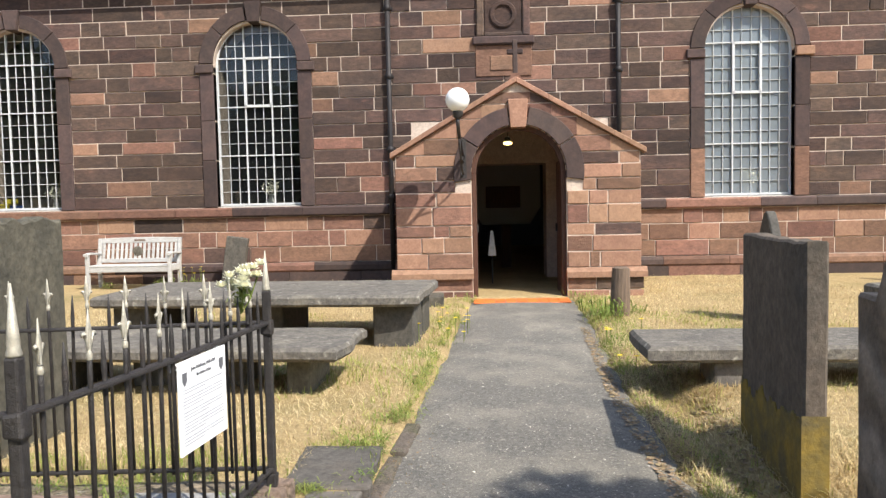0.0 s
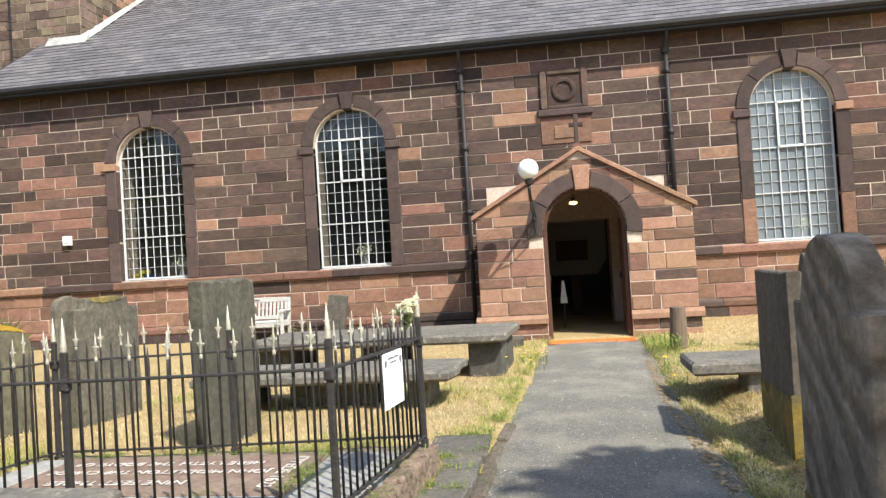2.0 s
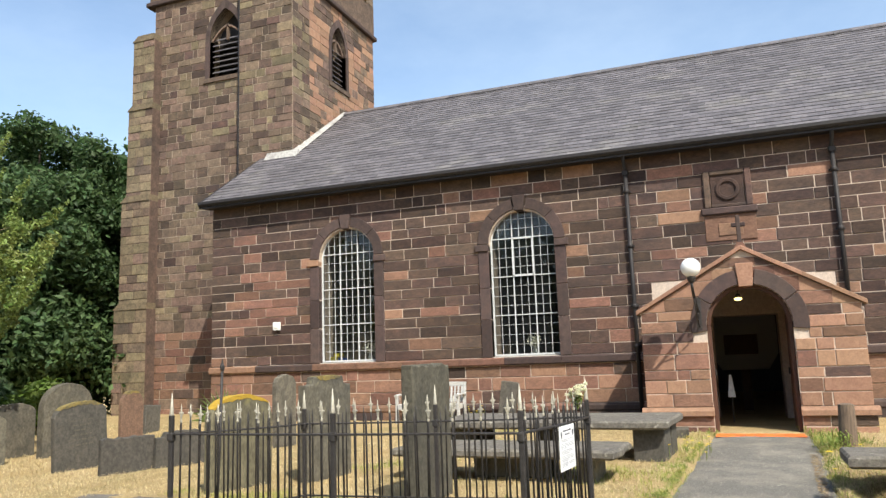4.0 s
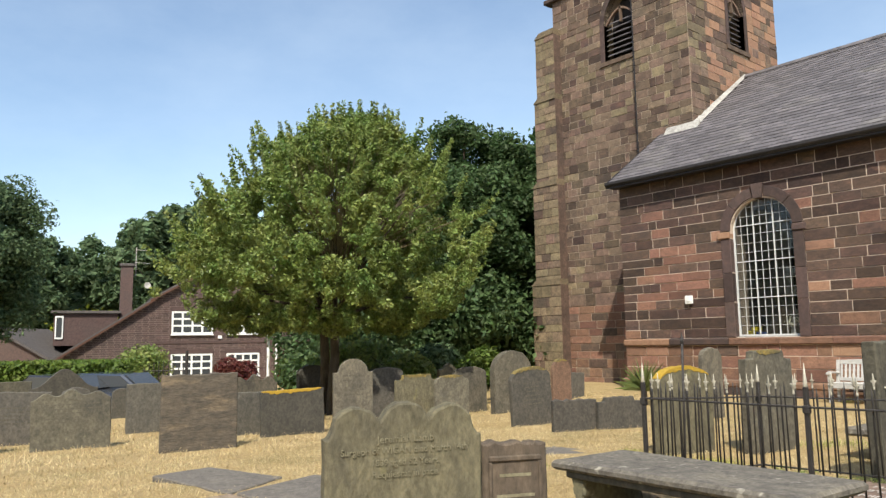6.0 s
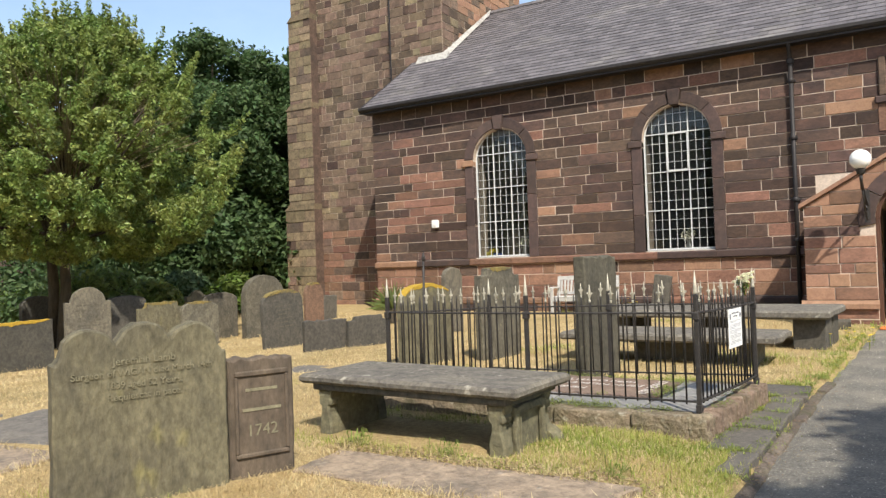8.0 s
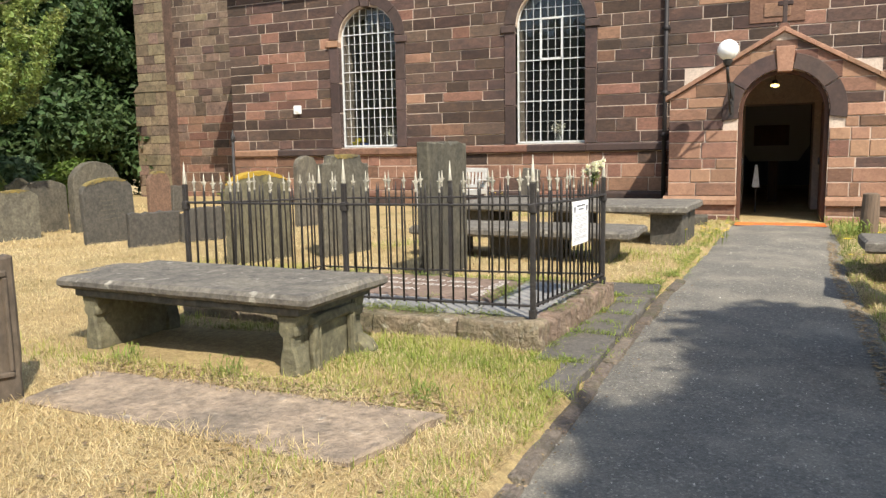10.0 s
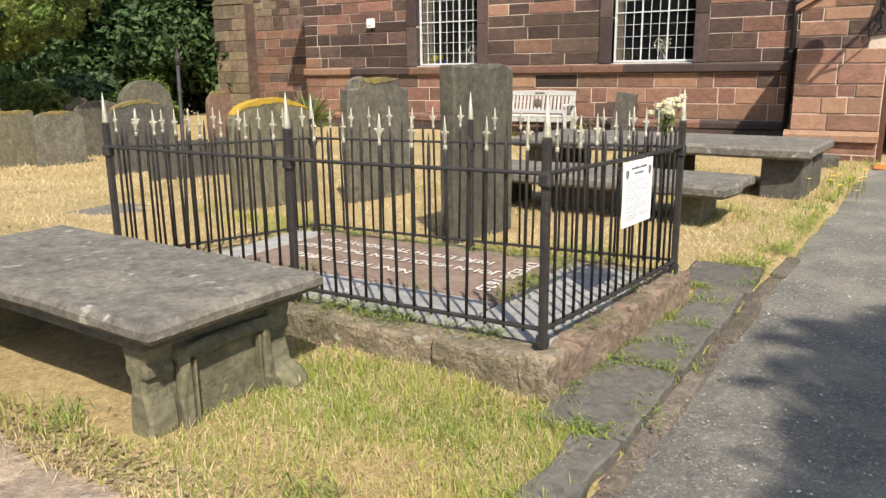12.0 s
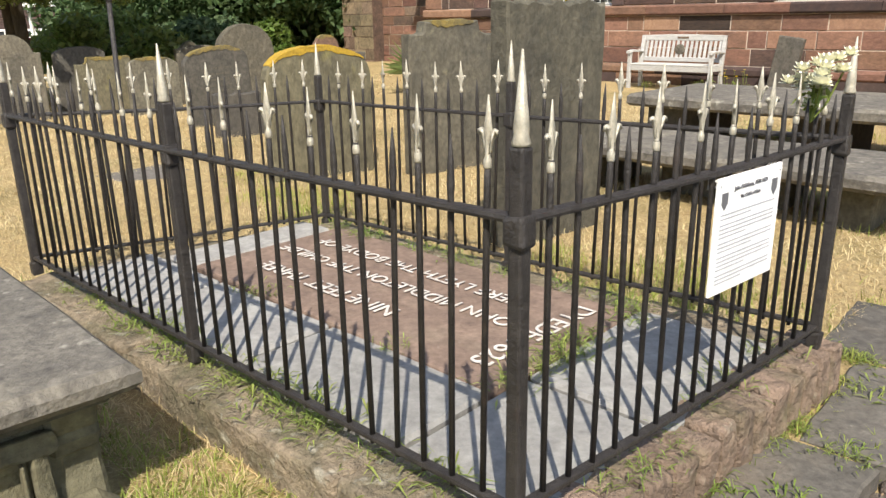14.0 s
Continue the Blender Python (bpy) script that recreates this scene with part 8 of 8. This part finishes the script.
litter("bare_soil_crumbs", lambda g, y: path_right(y) + g.normal(0.22, 0.13), -1.0, 8.5, 1500, 0.022, M_LITTER, 57, "crumbs of bare brown soil along the worn path edge", lambda x, y: ground_z(x, y) + 0.014)
grass("dry_grass", 1.5, 2.6, -1.0, 8.5, 4200, 0.075, 0.0024, M_STRAW, 46, "ragged dry grass overhanging the worn path edge", 1.2)


# ---------------------------------------------------------------- weeds and flowers
def weed(x, y, r, n, seed, z=None, mat=M_WEED, up=0.5):
    rng = np.random.default_rng(seed)
    z = ground_z(x, y) if z is None else z
    v, f = [], []
    for i in range(n * 2):
        a = rng.uniform(0, 2 * math.pi)
        l = r * rng.uniform(0.5, 1.0)
        e = rng.uniform(0.2, 1.2) * up
        d = np.array([math.cos(a), math.sin(a), 0])
        s = np.array([-math.sin(a), math.cos(a), 0]) * l * 0.045
        o = np.array([rng.normal() * r * 0.6, rng.normal() * r * 0.6, 0.0])
        m1 = o + d * l * 0.55 + np.array([0, 0, l * e])
        t1 = o + d * l + np.array([0, 0, l * e * 0.75])
        b = len(v)
        v += [tuple(o), tuple(m1 + s), tuple(t1), tuple(m1 - s)]
        f.append((b, b + 1, b + 2, b + 3))
    ob = soup("weed", v, f, mat)
    ob.location = (x, y, z)
    return tagged(ob, "small green weed tuft rooted in a joint", "weed", "weeds", "stuff")


rg = random.Random(61)
for i in range(44):
    yy = rg.uniform(1.2, 9.8)
    weed(path_left(yy) - rg.choice((rg.uniform(-0.04, 0.03), rg.uniform(0.08, 0.14), rg.uniform(0.1, 0.25))), yy, rg.uniform(0.05, 0.12), 30, 300 + i)
for i, yy in enumerate((2.15, 2.15, 2.86, 2.86, 3.5, 3.5, 4.2, 4.2, 4.85)):
    weed(rg.uniform(-0.25, 0.0), yy, rg.uniform(0.05, 0.09), 26, 360 + i, 0.1)
for i in range(12):
    yy = rg.uniform(2.25, 3.95)
    weed(-0.335 + 0.10 * (yy - 2.4), yy, rg.uniform(0.04, 0.08), 24, 380 + i, 0.1)
for i in range(10):
    weed(-0.865 + rg.uniform(-0.02, 0.02), rg.uniform(2.95, 3.75), rg.uniform(0.05, 0.09), 26, 440 + i, 0.262)
for i in range(30):
    weed(rg.uniform(-3.0, -0.5), 2.30 + rg.uniform(-0.05, 0.02), rg.uniform(0.05, 0.12), 26, 400 + i, 0.09)
for i in range(22):
    weed(rg.uniform(-2.8, -0.6), 2.46 + rg.uniform(-0.02, 0.03), rg.uniform(0.04, 0.09), 28, 140 + i, 0.262)
for i in range(10):
    weed(-0.36 + rg.uniform(-0.02, 0.03), rg.uniform(2.6, 3.8), rg.uniform(0.04, 0.08), 14, 160 + i, 0.262)
for i in range(14):
    weed(rg.uniform(-2.7, -0.85), rg.choice((3.78, 3.80, 2.94)), rg.uniform(0.04, 0.085), 28, 180 + i, 0.262)
for i in range(12):
    weed(path_right(4 + i * 0.5) + rg.uniform(0.1, 0.4), 4 + i * 0.5, rg.uniform(0.07, 0.15), 22, 200 + i)
for i, (x, y, r) in enumerate(((0.43, 11.32, 0.12), (1.95, 11.2, 0.14), (2.05, 9.5, 0.22), (1.98, 9.35, 0.2), (2.4, 9.7, 0.16), (-1.75, 1.22, 0.09), (-2.5, 1.24, 0.10), (-0.62, 1.25, 0.1), (-4.9, 13.4, 0.16), (-4.4, 13.45, 0.15), (-5.9, 13.4, 0.12))):
    weed(x, y, r, 34, 230 + i, up=1.1)

M_YELLOW = plain("yellow_petals", (0.75, 0.55, 0.02), 0.7)
M_CREAM = plain("cream_petals", (0.82, 0.80, 0.62), 0.6)


def flower_head(bm, p, r, n=7, tilt=0.4):
    for k in range(n):
        a = 2 * math.pi * k / n
        d = Vector((math.cos(a), math.sin(a), tilt))
        s = Vector((-math.sin(a), math.cos(a), 0)) * r * 0.4
        c = Vector(p)
        bm.faces.new([bm.verts.new(q) for q in (c, c + d * r * 0.6 + s, c + d * r, c + d * r * 0.6 - s)])


for i, (x, y, n) in enumerate(((0.28, 8.6, 5), (0.33, 9.3, 6), (0.2, 7.9, 3), (2.0, 6.9, 3), (1.95, 8.0, 4), (-4.5, 13.4, 12))):
    rg = random.Random(i)
    stems, heads = [], []
    for k in range(n):
        px, py, hh = rg.uniform(-0.25, 0.25), rg.uniform(-0.2, 0.2), rg.uniform(0.08, 0.22) + (0.15 if n > 10 else 0)
        heads.append((px, py, hh))
        stems.append(tube([(px, py, -0.02), (px * 1.02, py, hh)], 0.003, 4))
    fl = empty("dandelion_clump", Matrix.Translation((x, y, ground_z(x, y))), "clump of small yellow flowers in the grass", "flowers", "yellow flower clumps")
    for p in heads:
        bm = bmesh.new()
        flower_head(bm, p, 0.028, 9, 0.2)
        part("flower_head", bm, M_YELLOW, fl)
    part("stems", merge(*stems), M_WEED, fl)["kind"] = "stuff"

# cream flowers tied to the railing
bq = empty("flower_bunch", Matrix.Translation((-0.30, 3.63, 0.93)), "bunch of cream artificial flowers tied to the railing", "flowers")
rg = random.Random(77)
bm = bmesh.new()
stems = []
for k in range(26):
    p = Vector((rg.gauss(0, 0.026), rg.gauss(0, 0.034), 0.20 + rg.gauss(0, 0.036)))
    for rad, tilt in ((0.030, 0.15), (0.026, 0.6), (0.021, 1.3), (0.012, 2.2)):
        flower_head(bm, p, rad, 6, tilt)
    if k % 4 == 0:
        stems.append(tube([(0, 0, 0.09), (p.x * 0.5, p.y * 0.5, 0.14), p], 0.003, 5))
part("petals", bm, M_CREAM, bq)
part("stems", merge(*stems), M_WEED, bq)
v, f = leaves(np.random.default_rng(4), [(0, 0, 0.16, 0.04, 1.0)], 30, 0.018)
soup("leaf_sprays", v, f, M_WEED, bq)


def yucca(x, y):
    t = empty("yucca", Matrix.Translation((x, y, ground_z(x, y))), "spiky green yucca plant beside the church wall", "plant")
    rg = random.Random(12)
    bm = bmesh.new()
    for k in range(70):
        a, e = rg.uniform(0, 2 * math.pi), rg.uniform(0.15, 1.45)
        l = rg.uniform(0.55, 0.85)
        d = Vector((math.cos(a) * math.cos(e), math.sin(a) * math.cos(e), math.sin(e)))
        s = Vector((-math.sin(a), math.cos(a), 0)) * 0.022
        o = Vector((0, 0, 0.32))
        q = [o - s * 0.6, o + s * 0.6, o + d * l * 0.5 + s + Vector((0, 0, 0.03)), o + d * l - Vector((0, 0, 0.10 * math.cos(e))), o + d * l * 0.5 - s + Vector((0, 0, 0.03))]
        bm.faces.new([bm.verts.new(p) for p in q])
    part("spiky_leaves", bm, foliage("yucca_leaves", (0.14, 0.18, 0.06), (0.26, 0.27, 0.09), 0.5), t)
    part("trunk", tube([(0, 0, -0.1), (0, 0, 0.36)], 0.06, 8), M_BARK, t)


yucca(-9.2, 11.1)

# vases of flowers on the inner window ledges, a few bright things in one of them
for i, c in enumerate((-3.445, 5.345, 9.60, -7.6)):
    vs = empty("flower_vase", Matrix.Translation((c + 0.12, FRONT + 0.33, SILL)), "white vase of pale flowers on the window ledge inside", "vase", "window ledge vases")
    part("vase_body", lathe([(0.05, 0.0), (0.065, 0.06), (0.05, 0.14), (0.035, 0.2), (0.045, 0.23)], 14), M_WHITE, vs, smooth=True)
    v, f = leaves(np.random.default_rng(i), [(0, 0, 0.36, 0.15, 1.0)], 160, 0.03)
    soup("bouquet", v, f, M_CREAM, vs)
for k, (dx, col) in enumerate(((-0.55, (0.75, 0.62, 0.02)), (-0.33, (0.02, 0.10, 0.42)), (-0.44, (0.75, 0.62, 0.02)))):
    bx = link("hymn_book_stack", merge(box(-0.1, 0.1, -0.08, 0.08, 0.0, 0.07, 0.006), box(-0.095, 0.095, -0.08, 0.08, 0.075, 0.15 - 0.03 * k, 0.006)), plain("bright_cover_%d" % k, col, 0.5))
    bx.matrix_basis = Matrix.Translation((-7.95 + dx, FRONT + 0.36, SILL + 0.001 if k < 2 else SILL + 0.155))
    tagged(bx, "bright coloured books stacked on the window ledge inside", "books")
